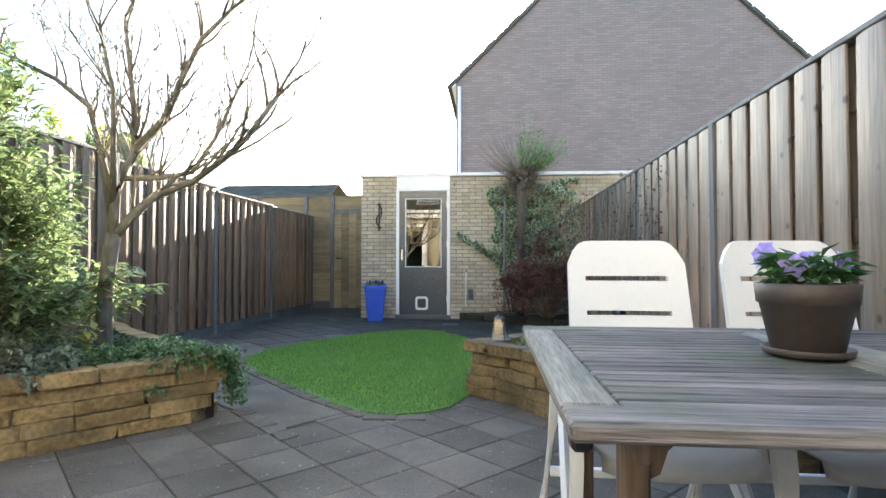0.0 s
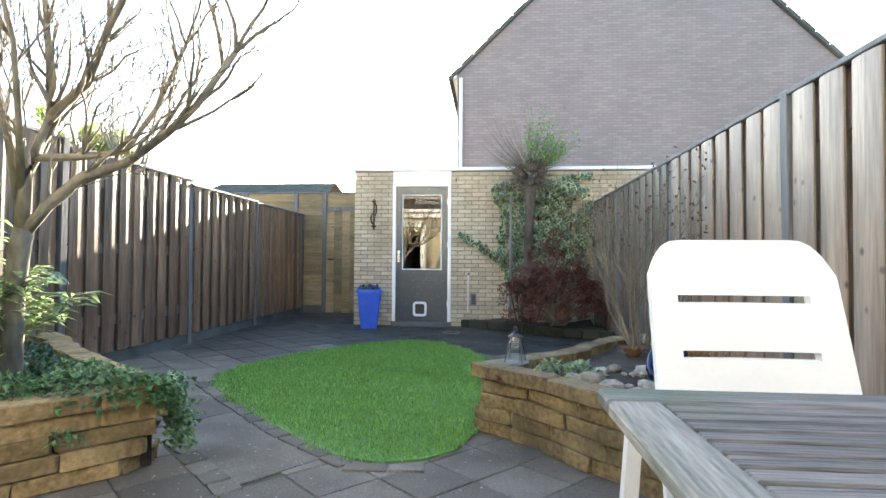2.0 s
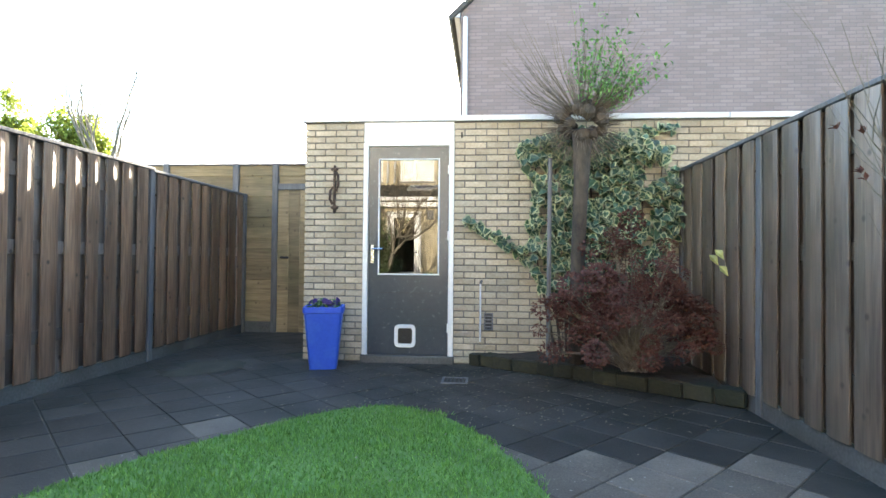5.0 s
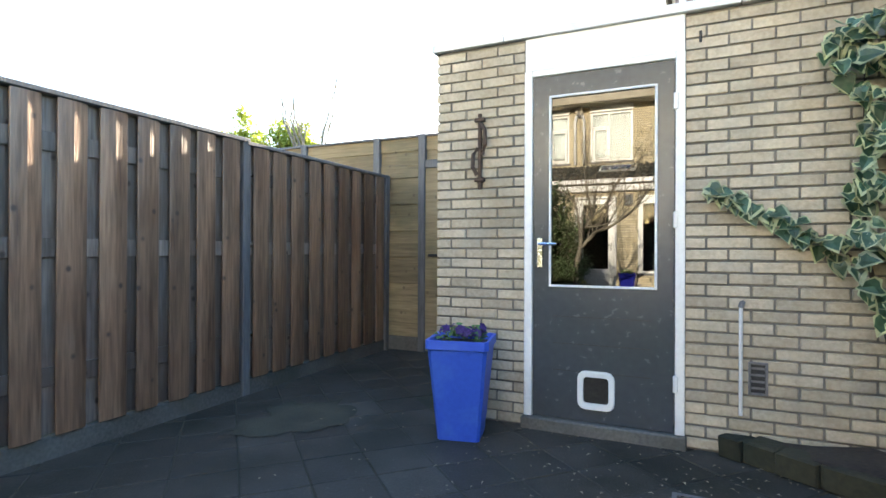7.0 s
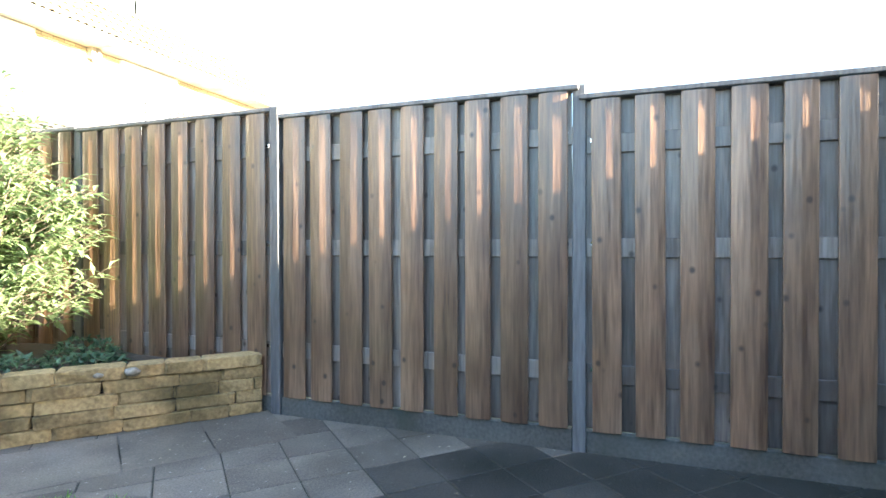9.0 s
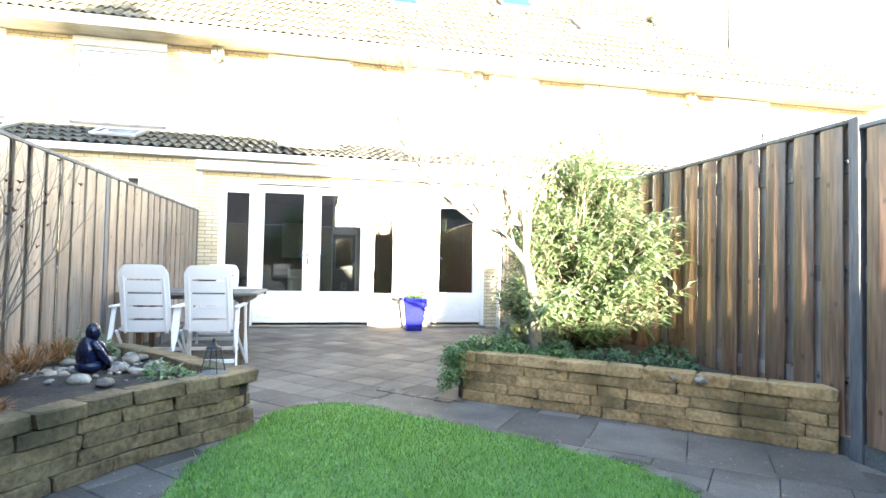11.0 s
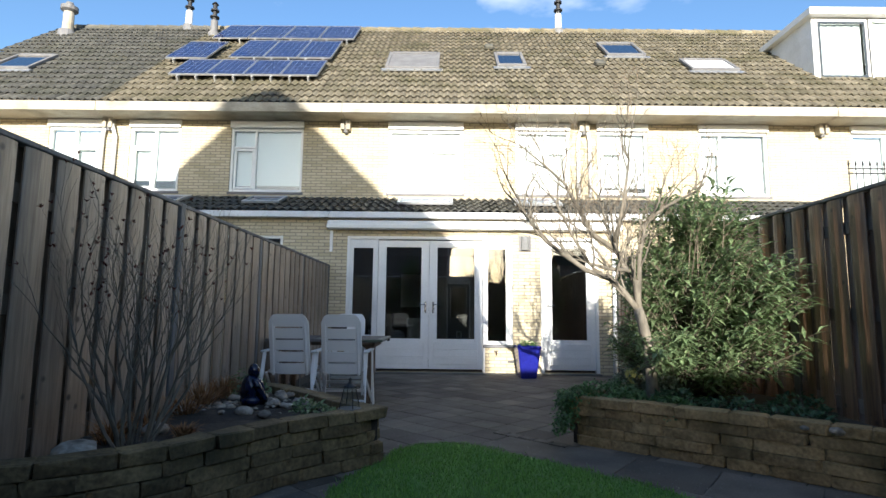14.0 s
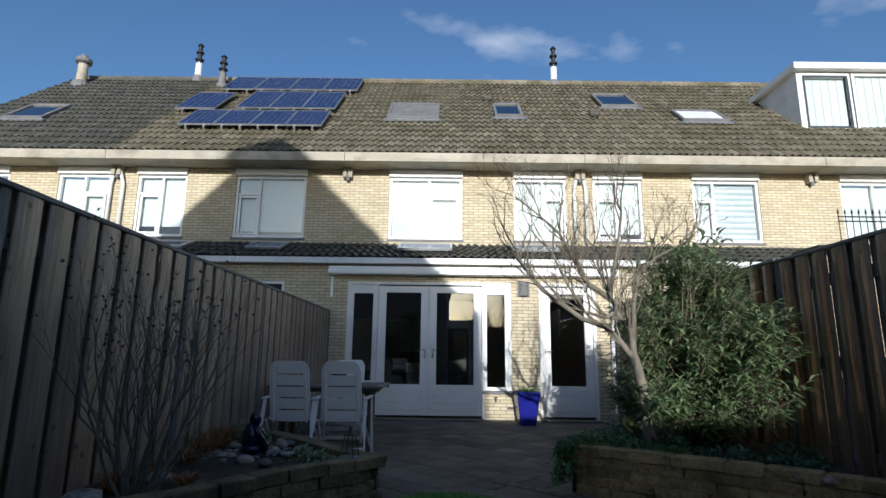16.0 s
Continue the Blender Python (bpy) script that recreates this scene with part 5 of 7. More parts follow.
def square_pot(name, label, x, y, top, foot, hgt, material, turn=0, rim=True):
    p = thing(name, label, "planter", at=(x, y, 0))
    p.rotation_euler = (0, 0, radians(turn))
    bm = bmesh.new()
    lv = [(foot, 0), (top, hgt), (top - 0.03, hgt), (top - 0.05, hgt - 0.06)]
    if rim:
        lv = [(foot, 0), (top - 0.022, hgt - 0.055), (top, hgt - 0.05), (top, hgt), (top - 0.03, hgt), (top - 0.05, hgt - 0.05)]
    rings = []
    for w, z in lv:
        h = w / 2
        c = h * 0.88
        rings.append([bm.verts.new((a, b, z)) for a, b in ((h, -c), (h, c), (c, h), (-c, h), (-h, c), (-h, -c), (-c, -h), (c, -h))])
    for u, v in zip(rings, rings[1:]):
        for k in range(8):
            bm.faces.new((u[k], u[(k + 1) % 8], v[(k + 1) % 8], v[k]))
    bm.faces.new(rings[0][::-1])
    bm.faces.new(rings[-1])
    part("body", bm, material, p)
    part("potting_soil", boxes(((-top / 2 + 0.04, -top / 2 + 0.04, hgt - 0.045), (top / 2 - 0.04, top / 2 - 0.04, hgt - 0.035))), M["soil"], p)
    return p


bp = square_pot("tall_planter", "tall square blue plastic planter of dark pansies by the shed", -1.87, 8.52, 0.36, 0.24, 0.57, M["blue"], 12)
pansies(bp, (0, 0), 0.14, 12, 0.55, 9, M["pansy_dark"], 1.2, 0.8)
hp2 = square_pot("tall_planter", "tall cobalt-blue glazed planter beside the kitchen door", -2.0, -1.35, 0.40, 0.26, 0.53, M["blue_glaze"], 4)
pansies(hp2, (0, 0), 0.16, 8, 0.51, 10, M["ivy_cream"], 1.4, 1.2)

# ---- statue, lantern, pebbles ----
sx, sy, sz = 0.835, 3.62, 0.335
st = bmesh.new()
for c, s in (((0, 0.045, 0.125), (0.105, 0.08, 0.13)), ((0, 0.02, 0.05), (0.12, 0.11, 0.055)), ((0.0, -0.005, 0.278), (0.06, 0.063, 0.066))):
    bmesh.ops.create_uvsphere(st, u_segments=24, v_segments=16, radius=1.0, matrix=Matrix.Translation(c) @ Matrix.Diagonal((*s, 1)))
for s in (-1, 1):
    tube(st, [(s * 0.035, -0.1, 0.012), (s * 0.037, -0.092, 0.06), (s * 0.039, -0.085, 0.12), (s * 0.037, -0.062, 0.18), (s * 0.034, -0.02, 0.2), (s * 0.034, 0.03, 0.17)], [0.026, 0.036, 0.04, 0.038, 0.034, 0.028], 14)
    tube(st, [(s * 0.07, 0.04, 0.22), (s * 0.1, 0.02, 0.19), (s * 0.122, -0.025, 0.13), (s * 0.112, -0.075, 0.075), (s * 0.07, -0.122, 0.045), (s * 0.005, -0.14, 0.036)], [0.026, 0.033, 0.031, 0.028, 0.024, 0.02], 14)
statue = tagged(obj("garden_statue", st, M["statue"], smooth=True), "glossy blue-black glazed crouching figure among pebbles", "statue")
statue.matrix_world = pose(sx, sy, sz + 0.012, 0, 0, -42) @ Matrix.Diagonal((0.7, 0.7, 0.92, 1))

lan = thing("lantern", "small weathered glass lantern on the wall corner", "lantern", at=(0.05, 3.9, 0.385))
for a in range(4):
    c, s = math.cos(a * math.pi / 2 + 0.5), math.sin(a * math.pi / 2 + 0.5)
    part("corner_bar", tube(bmesh.new(), [(c * 0.075, s * 0.075, 0.0), (c * 0.04, s * 0.04, 0.155)], 0.0035, 4), M["dark_metal"], lan)
bm = lathe(bmesh.new(), [(0.07, 0.006), (0.043, 0.148)], 4, close=False)
bmesh.ops.rotate(bm, verts=bm.verts[:], cent=(0, 0, 0), matrix=Matrix.Rotation(0.5, 3, "Z"))
lg = part("glass", bm, M["glass"], lan, "four slanting glass panes")
lg.visible_shadow = False
part("base", lathe(bmesh.new(), [(0.083, -0.006), (0.083, 0.006), (0.01, 0.007)], 12), M["lead"], lan)
part("roof", lathe(bmesh.new(), [(0.046, 0.15), (0.044, 0.156), (0.018, 0.172), (0.008, 0.19), (0.012, 0.2), (0.003, 0.215)], 12), M["dark_metal"], lan, "dark metal lantern hood")


def pebble_mesh(seed):
    r = random.Random(seed)
    bm = bmesh.new()
    bmesh.ops.create_icosphere(bm, subdivisions=2, radius=1.0)
    for v in bm.verts:
        v.co *= 1 + 0.26 * noise.noise(v.co * 1.3 + Vector((seed, 0, 0))) + 0.04 * noise.noise(v.co * 4.0 + Vector((0, seed, 0)))
        v.co.z *= 0.62
    me = bpy.data.meshes.new("pebble")
    bm.to_mesh(me)
    bm.free()
    me.materials.append(M["pebble"])
    for p in me.polygons:
        p.use_smooth = True
    return me


PEB = [pebble_mesh(k) for k in range(5)]
rng = random.Random(12)
count = 0
while count < 150:
    x, y = rng.gauss(0.85, 0.28), rng.gauss(3.4, 0.24)
    if not inside((x, y), shrink_poly(BED_R, 0.2)) or math.hypot(x - sx, y - sy) < 0.13:
        continue
    s = rng.choice([0.012, 0.015, 0.018, 0.02, 0.024, 0.028, 0.04])
    ob = new("pebble", rng.choice(PEB))
    ob.matrix_world = pose(x, y, 0.335 + 0.05 * noise.noise(Vector((x, y, 0.33)) * 3.1) + s * 0.3, 0, 0, rng.uniform(0, 360)) @ Matrix.Diagonal((s * rng.uniform(0.9, 1.4), s, s, 1))
    tagged(ob, "pale rounded pebble lying in the raised bed", "pebble", "pebbles round the statue")
    count += 1
for x, y, s in ((0.36, 3.66, 0.05), (0.44, 3.64, 0.065), (0.5, 3.45, 0.06), (0.74, 3.2, 0.06), (0.95, 3.15, 0.05), (1.1, 3.3, 0.05), (0.63, 3.95, 0.045), (0.8, 3.88, 0.06), (1.1, 4.5, 0.07), (1.25, 3.9, 0.06), (-3.08, 4.3, 0.045), (-3.2, 4.35, 0.035), (-2.95, 4.18, 0.03), (-3.35, 4.4, 0.04), (1.2, 5.05, 0.1)):
    ob = new("boulder", PEB[int(abs(x) * 10) % 5])
    ob.matrix_world = pose(x, y, 0.34 + s * 0.25, 0, 0, x * 400) @ Matrix.Diagonal((s * 1.25, s, s, 1))
    tagged(ob, "large pale stone lying on the bed soil", "stone", "large stones in the beds")

# ---- fittings on the shed wall ----
hk = thing("wall_hook", "rusty iron hanging-basket bracket on the shed wall", "bracket", at=(-1.875, SY - 0.004, 1.7))
part("bar", boxes(((-0.011, -0.02, -0.24), (0.011, -0.004, 0.24)), bevel=0.003), M["rust"], hk)
for z in (0.2, -0.18):
    part("clamp", boxes(((-0.035, -0.024, z - 0.012), (0.035, 0.0, z + 0.012)), bevel=0.004), M["rust"], hk)
part("scroll", tube(bmesh.new(), [(0.012, -0.014, 0.17), (0.04, -0.03, 0.13), (0.045, -0.035, 0.04), (0.02, -0.02, -0.02)], 0.014, 6), M["rust"], hk)
part("scroll", tube(bmesh.new(), [(-0.012, -0.014, 0.02), (-0.038, -0.03, -0.02), (-0.04, -0.035, -0.1), (-0.015, -0.02, -0.15)], 0.014, 6), M["rust"], hk)
part("wall_plate", boxes(((-0.02, -0.008, -0.2), (0.02, 0.004, -0.16)), bevel=0.002), M["rust"], hk)
pp = thing("conduit_pipe", "thin rusty conduit pipe running up the shed wall", "pipe", at=(-0.42, SY - 0.01, 0))
part("pipe", tube(bmesh.new(), [(0, -0.012, 0.22), (0, -0.012, 0.78)], 0.009, 8), M["fascia"], pp)
part("elbow", tube(bmesh.new(), [(0, -0.012, 0.78), (0.004, -0.01, 0.8), (0.01, 0.012, 0.805)], 0.014, 8), M["lead"], pp)
av = thing("air_brick", "small grey ventilation grille in the shed wall", "vent", at=(-0.34, SY - 0.012, 0.33))
part("frame", boxes(((-0.045, 0, 0), (-0.033, 0.02, 0.17)), ((0.033, 0, 0), (0.045, 0.02, 0.17)), ((-0.033, 0, 0), (0.033, 0.02, 0.012)), ((-0.033, 0, 0.158), (0.033, 0.02, 0.17)), bevel=0.002), M["lead"], av)
# dark plate gives the vent opening its shade; there is no hollow behind
part("backing", boxes(((-0.032, 0.005, 0.013), (0.032, 0.011, 0.157))), M["dark_metal"], av, "dark opening behind the slats")
for k in range(4):
    part("slat", boxes(((-0.033, 0.004, 0.03 + k * 0.034), (0.033, 0.016, 0.042 + k * 0.034))), M["lead"], av)
for x, z in ((-0.62, 2.2), (0.98, 2.0)):
    sc = tagged(obj("wall_anchor", boxes(((x, SY - 0.012, z), (x + 0.014, SY + 0.004, z + 0.06)), bevel=0.003), M["dark_metal"]), "small dark iron anchor in the brick wall", "wall anchor")
mud = bmesh.new()
ring = [mud.verts.new((-2.95 + 0.8 * (0.36 + 0.1 * math.sin(3 * a + 1) + 0.16 * noise.noise(Vector((3 * math.cos(a), 3 * math.sin(a), 1)))) * math.cos(a), 8.35 + 0.8 * (0.5 + 0.1 * math.sin(2 * a) + 0.2 * noise.noise(Vector((4 * math.cos(a), 4 * math.sin(a), 7)))) * math.sin(a), 0.003)) for k, a in enumerate([i * math.pi / 48 for i in range(96)])]
mid_ = mud.verts.new((-2.95, 8.35, 0.006))
for k in range(96):
    mud.faces.new((ring[k], ring[(k + 1) % 96], mid_))
tagged(obj("damp_earth_patch", mud, M["joint"]), "patch of damp dark earth lying on the slabs", "earth", kind="structure")
dr = thing("drain_grate", "small dark drain grate in the paving", "drain", at=(-0.62, 8.1, 0.001))
part("frame", boxes(((-0.11, -0.11, 0), (0.11, -0.09, 0.008)), ((-0.11, 0.09, 0), (0.11, 0.11, 0.008)), ((-0.11, -0.09, 0), (-0.09, 0.09, 0.008)), ((0.09, -0.09, 0), (0.11, 0.09, 0.008))), M["lead"], dr)
for k in range(5):
    part("bar", boxes(((-0.075 + k * 0.034, -0.09, 0), (-0.061 + k * 0.034, 0.09, 0.006))), M["dark_metal"], dr)
# ---- house fittings ----
aw = thing("awning_box", "long white closed sun awning cassette above the doors", "awning", at=(0, 0, 0))
part("cassette", boxes(((-3.75, YG + 0.005, 2.52), (1.49, YG + 0.15, 2.675)), bevel=0.02), M["white"], aw)
part("front_profile", boxes(((-3.75, YG + 0.152, 2.53), (1.49, YG + 0.175, 2.6)), bevel=0.006), M["white"], aw)
part("wall_bracket", boxes(((1.40, YG + 0.004, 2.12), (1.45, YG + 0.045, 2.5)), bevel=0.004), M["white"], aw, "white slotted wall bracket")
wl = thing("wall_lamp", "brushed steel half-round outdoor wall lamp", "lamp", at=(-2.04, YG, 2.3))
part("back_plate", boxes(((-0.11, 0.002, -0.14), (0.11, 0.02, 0.14)), bevel=0.004), M["lead"], wl)
bm = bmesh.new()
pr = [bm.verts.new((0.075 * math.cos(a), 0.02 + 0.07 * math.sin(a), z)) for z in (-0.12, 0.12) for a in [k * math.pi / 10 for k in range(11)]]
for k in range(10):
    bm.faces.new((pr[k], pr[k + 1], pr[12 + k], pr[11 + k]))
bmesh.ops.solidify(bm, geom=bm.faces[:], thickness=0.003)
part("shade", bm, M["fascia"], wl, "brushed steel shade", True)
tap = thing("garden_tap", "small brass outdoor tap on the house wall", "tap", at=(-1.52, YG, 0.38))
part("spout", tube(bmesh.new(), [(0, 0, 0), (0, 0.08, 0.005), (0, 0.11, -0.04)], 0.012, 8), M["rust"], tap)
part("lever", boxes(((-0.035, 0.05, 0.02), (0.035, 0.065, 0.03)), bevel=0.003), M["dark_metal"], tap)
vt = thing("air_brick", "small dark vent grille low in the house wall", "vent", at=(-1.78, YG + 0.003, 0.2))
part("frame", boxes(((-0.06, 0, 0), (0.06, 0.012, 0.05)), bevel=0.003), M["lead"], vt)
for k in range(3):
    part("slat", boxes(((-0.05, 0.013, 0.008 + k * 0.013), (0.05, 0.016, 0.014 + k * 0.013))), M["dark_metal"], vt)
for x, pipes in ((1.46, ()), (-3.44, (-0.12, 0.12)), (-8.34, ()), (6.36, (-0.14, 0.12))):
    hp = thing("rainwater_hopper", "boxed rainwater hopper under the gutter joint", "hopper", "hoppers under the gutters", at=(x, YU, 4.72))
    part("box", boxes(((-0.1, 0.005, 0.05), (-0.02, 0.16, 0.27)), ((0.02, 0.005, 0.05), (0.1, 0.16, 0.27)), ((-0.02, 0.005, 0.1), (0.02, 0.1, 0.27)), bevel=0.006), M["gutter"], hp)
    part("outlet", tube(bmesh.new(), [(0, 0.08, 0.12), (0, 0.08, 0.0)], [0.05, 0.04], 8), M["lead"], hp)
    for d in pipes:
        dp = tagged(obj("downpipe", tube(bmesh.new(), [(x + d * 0.5, YU + 0.1, 4.86), (x + d, YU + 0.06, 4.6), (x + d, YU + 0.06, 3.42)], 0.038, 8), M["fascia"], smooth=True), "pale rainwater downpipe on the facade", "downpipe")
dp = tagged(obj("downpipe", tube(bmesh.new(), [(-3.62, YG + 0.06, 2.7), (-3.58, YG + 0.06, 0.0)], 0.036, 8), M["fascia"], smooth=True), "pale rainwater downpipe beside the kitchen door", "downpipe")

SL = math.hypot(YR - YE, ZR - ZE - 0.06)
UY, UZ = (YR - YE) / SL, (ZR - ZE - 0.06) / SL


def on_roof(x, y, h=0.0):
    """Pose on the roof slope: local x along the ridge, local y up the slope, local z off the tiles."""
    z = ZE + 0.06 + (y - YE) * UZ / UY
    m = Matrix(((1, 0, 0, x), (0, UY, UZ, y), (0, UZ, -UY, z), (0, 0, 0, 1)))
    return m @ Matrix.Translation((0, 0, h))


def solar_panel(x0, x1, y_low, y_high):
    ln, w = (y_low - y_high) / -UY, x1 - x0
    s = thing("solar_panel", "dark blue framed solar panel mounted on the roof tiles", "solar panel", "solar panels on the roof")
    s.matrix_world = on_roof(x0, y_low, 0.15)
    part("laminate", boxes(((0.02, 0.02, 0), (w - 0.02, ln - 0.02, 0.022))), M["solar"], s)
    for lo, hi in (((0, 0, -0.01), (0.02, ln, 0.03)), ((w - 0.02, 0, -0.01), (w, ln, 0.03)), ((0.02, 0, -0.01), (w - 0.02, 0.02, 0.03)), ((0.02, ln - 0.02, -0.01), (w - 0.02, ln, 0.03))):
        part("frame", boxes((lo, hi)), M["alu"], s, "aluminium frame")
    for k in range(1, 6):
        part("cell_line", boxes(((0.02 + k * (w - 0.04) / 6, 0.02, 0.0221), (0.024 + k * (w - 0.04) / 6, ln - 0.02, 0.0235))), M["alu"], s)
    for k in range(1, 9):
        part("cell_line", boxes(((0.02, 0.02 + k * (ln - 0.04) / 9, 0.0225), (w - 0.02, 0.023 + k * (ln - 0.04) / 9, 0.0238))), M["alu"], s)
    for d in (0.2, w - 0.2):
        part("foot", boxes(((d - 0.02, -0.06, -0.13), (d + 0.02, 0.04, -0.011))), M["alu"], s)


for k in range(4):
    solar_panel(1.92 + k * 0.97, 2.87 + k * 0.97, -6.12, -7.3)
for k in range(3):
    solar_panel(2.18 + k * 0.83, 3.0 + k * 0.83, -4.62, -5.9)
solar_panel(5.15, 6.15, -4.55, -5.75)
for k in range(4):
    solar_panel(2.22 + k * 0.82, 3.03 + k * 0.82, -3.52, -4.42)


def roof_window(x0, x1, y_low, y_high, label, mat):
    s = thing("roof_window", label, "roof window", "roof windows")
    ln, w = (y_low - y_high) / -UY, x1 - x0
    s.matrix_world = on_roof(x0, y_low, 0.05)
    for lo, hi in (((0, 0, 0), (0.07, ln, 0.07)), ((w - 0.07, 0, 0), (w, ln, 0.07)), ((0.07, 0, 0), (w - 0.07, 0.08, 0.07)), ((0.07, ln - 0.08, 0), (w - 0.07, ln, 0.08))):
        part("frame", boxes((lo, hi), bevel=0.008), M["lead"], s, "grey metal frame")
    part("flashing", boxes(((-0.08, -0.16, 0.0), (w + 0.08, 0.0, 0.018))), M["alu"], s, "lead apron flashing")
    part("pane", boxes(((0.07, 0.08, 0.02), (w - 0.07, ln - 0.08, 0.04))), mat, s)


roof_window(-0.43, 0.84, -4.25, -5.25, "roof window with a dark outer blind", M["lead"])
roof_window(-2.51, -1.8, -4.44, -5.3, "small roof window reflecting blue sky", M["roof_glass"])
roof_window(-5.67, -4.68, -5.25, -6.2, "roof window reflecting blue sky", M["roof_glass"])
roof_window(-7.48, -6.35, -4.28, -4.95, "roof window with a white blind", M["fascia"])
roof_window(9.0, 10.0, -4.0, -4.87, "roof window reflecting blue sky", M["roof_glass"])
roof_window(4.1, 4.75, -5.35, -5.95, "small roof window between the solar panels", M["roof_glass"])
LZ = lambda y: 2.83 + (YG + 0.12 - y) * (3.36 - 2.83) / (YG + 0.12 - YU)
for x0, x1 in ((-0.75, 0.3), (2.5, 3.2), (4.4, 5.2), (-2.8, -1.9)):
    a = math.atan2(3.36 - 2.83, YU - YG - 0.12)
    s = thing("lean_to_skylight", "flat grey skylight in the lean-to roof", "skylight", "skylights in the lean-to roof", at=(x0, -2.62, LZ(-2.62) + 0.06))
    m = Matrix.Rotation(math.atan2(0.53, 1.36), 4, "X")
    s.rotation_euler = (-math.atan2(0.53, 1.36), 0, 0)
    part("frame", boxes(((0, 0, 0), (0.05, 0.6, 0.05)), ((x1 - x0 - 0.05, 0, 0), (x1 - x0, 0.6, 0.05)), ((0.05, 0, 0), (x1 - x0 - 0.05, 0.05, 0.05)), ((0.05, 0.55, 0), (x1 - x0 - 0.05, 0.6, 0.05)), bevel=0.005), M["alu"], s)
    part("pane", boxes(((0.05, 0.05, 0.01), (x1 - x0 - 0.05, 0.55, 0.03))), M["solar"], s)
for x, y in ((-1.72, -5.75), (-4.3, -4.62)):
    vt = tagged(obj("roof_vent", boxes(((-0.12, -0.1, 0.0), (0.12, 0.14, 0.12)), bevel=0.03), M["rooftile_dark"]), "small vent tile on the roof", "roof vent")
    vt.matrix_world = on_roof(x, y, 0.04)


def flue(x, y, z, r, h, label, wide=False, pipe="fascia"):
    f = thing("chimney_flue", label, "chimney", "flues on the roof ridge", at=(x, y, z))
    part("collar", lathe(bmesh.new(), [(r * 1.9, -0.3), (r * 1.5, 0.06), (r * 1.05, 0.1)], 14), M["lead"], f, "grey lead collar")
    if wide:
        part("pipe", lathe(bmesh.new(), [(r, 0.08), (r * 0.9, h * 0.68), (r * 0.8, h * 0.7)], 14), M["gutter"], f)
        part("cowl", lathe(bmesh.new(), [(r * 0.9, h * 0.68), (r * 1.5, h * 0.74), (r * 1.5, h * 0.86), (r * 0.8, h * 0.9), (r * 0.6, h)], 14), M["lead"], f, "dark metal cowl")
    else:
        part("pipe", lathe(bmesh.new(), [(r, 0.08), (r, h * 0.42), (r * 0.8, h * 0.44)], 14), M[pipe], f)
        part("cowl", lathe(bmesh.new(), [(r * 0.75, h * 0.4), (r * 0.75, h * 0.5), (r * 1.3, h * 0.52), (r * 1.3, h * 0.55), (r * 0.6, h * 0.59), (r * 0.6, h * 0.7), (r * 1.15, h * 0.72), (r * 1.15, h * 0.76), (r * 0.6, h * 0.8), (r * 0.6, h * 0.92), (r * 0.95, h * 0.93), (r * 0.4, h)], 14), M["dark_metal"], f, "dark stacked metal cowl")


flue(7.2, YR, ZR + 0.05, 0.1, 1.2, "pale metal flue with dark cowl on the ridge")
flue(6.15, -6.9, ZR - 0.5, 0.1, 1.0, "short dark flue near the ridge", pipe="lead")
flue(-3.95, YR, ZR + 0.02, 0.1, 1.25, "pale metal flue with dark cowl on the ridge")
flue(10.4, -6.9, ZR - 0.5, 0.15, 0.95, "stout cream ventilation chimney on the roof", True)

# dormer
dm = thing("roof_dormer", "white flat-roofed roof dormer with three blinded windows", "dormer", at=(0, 0, 0))
dx0, dx1, dy, dz0, dz1 = -12.9, -9.05, -4.0, 6.42, 7.95
dyb = -6.1
for x in (dx1 - 0.06, dx0):
    bm = bmesh.new()
    lo = [bm.verts.new((x, y, z)) for y, z in ((dy, dz0 - 0.1), (dy, dz1), (dyb - 0.2, dz1), (dyb - 0.2, dz1 - 0.2))]
    hi = [bm.verts.new((x + 0.06, v.co.y, v.co.z)) for v in lo]
    bm.faces.new(lo)
    bm.faces.new(hi[::-1])
    for k in range(4):
        bm.faces.new((lo[k], hi[k], hi[(k + 1) % 4], lo[(k + 1) % 4]))
    bmesh.ops.recalc_face_normals(bm, faces=bm.faces[:])
    part("cheek", bm, M["fascia"], dm, "pale grey side cheek")
part("roof", boxes(((dx0 - 0.15, dyb - 0.3, dz1), (dx1 + 0.15, dy + 0.2, dz1 + 0.16)), bevel=0.01), M["white"], dm, "white roof fascia")
part("apron", boxes(((dx0, dy - 0.02, dz0 - 0.14), (dx1, dy + 0.06, dz0)), bevel=0.01), M["white"], dm)
for k in range(3):
    x1 = dx1 - 0.06 - k * 1.26
    w = window(dm, x1 - 1.22, x1, dz0 + 0.01, dz1 - 0.02, dy, blind=0.0, frame=0.07)
    for j in range(11):
        part("blind_slat", boxes(((x1 - 1.13 + j * 0.098, dy - 0.09 + 0.012 * (j % 2), dz0 + 0.08), (x1 - 1.035 + j * 0.098, dy - 0.08 + 0.012 * (j % 2), dz1 - 0.09))), M["blind"], w)

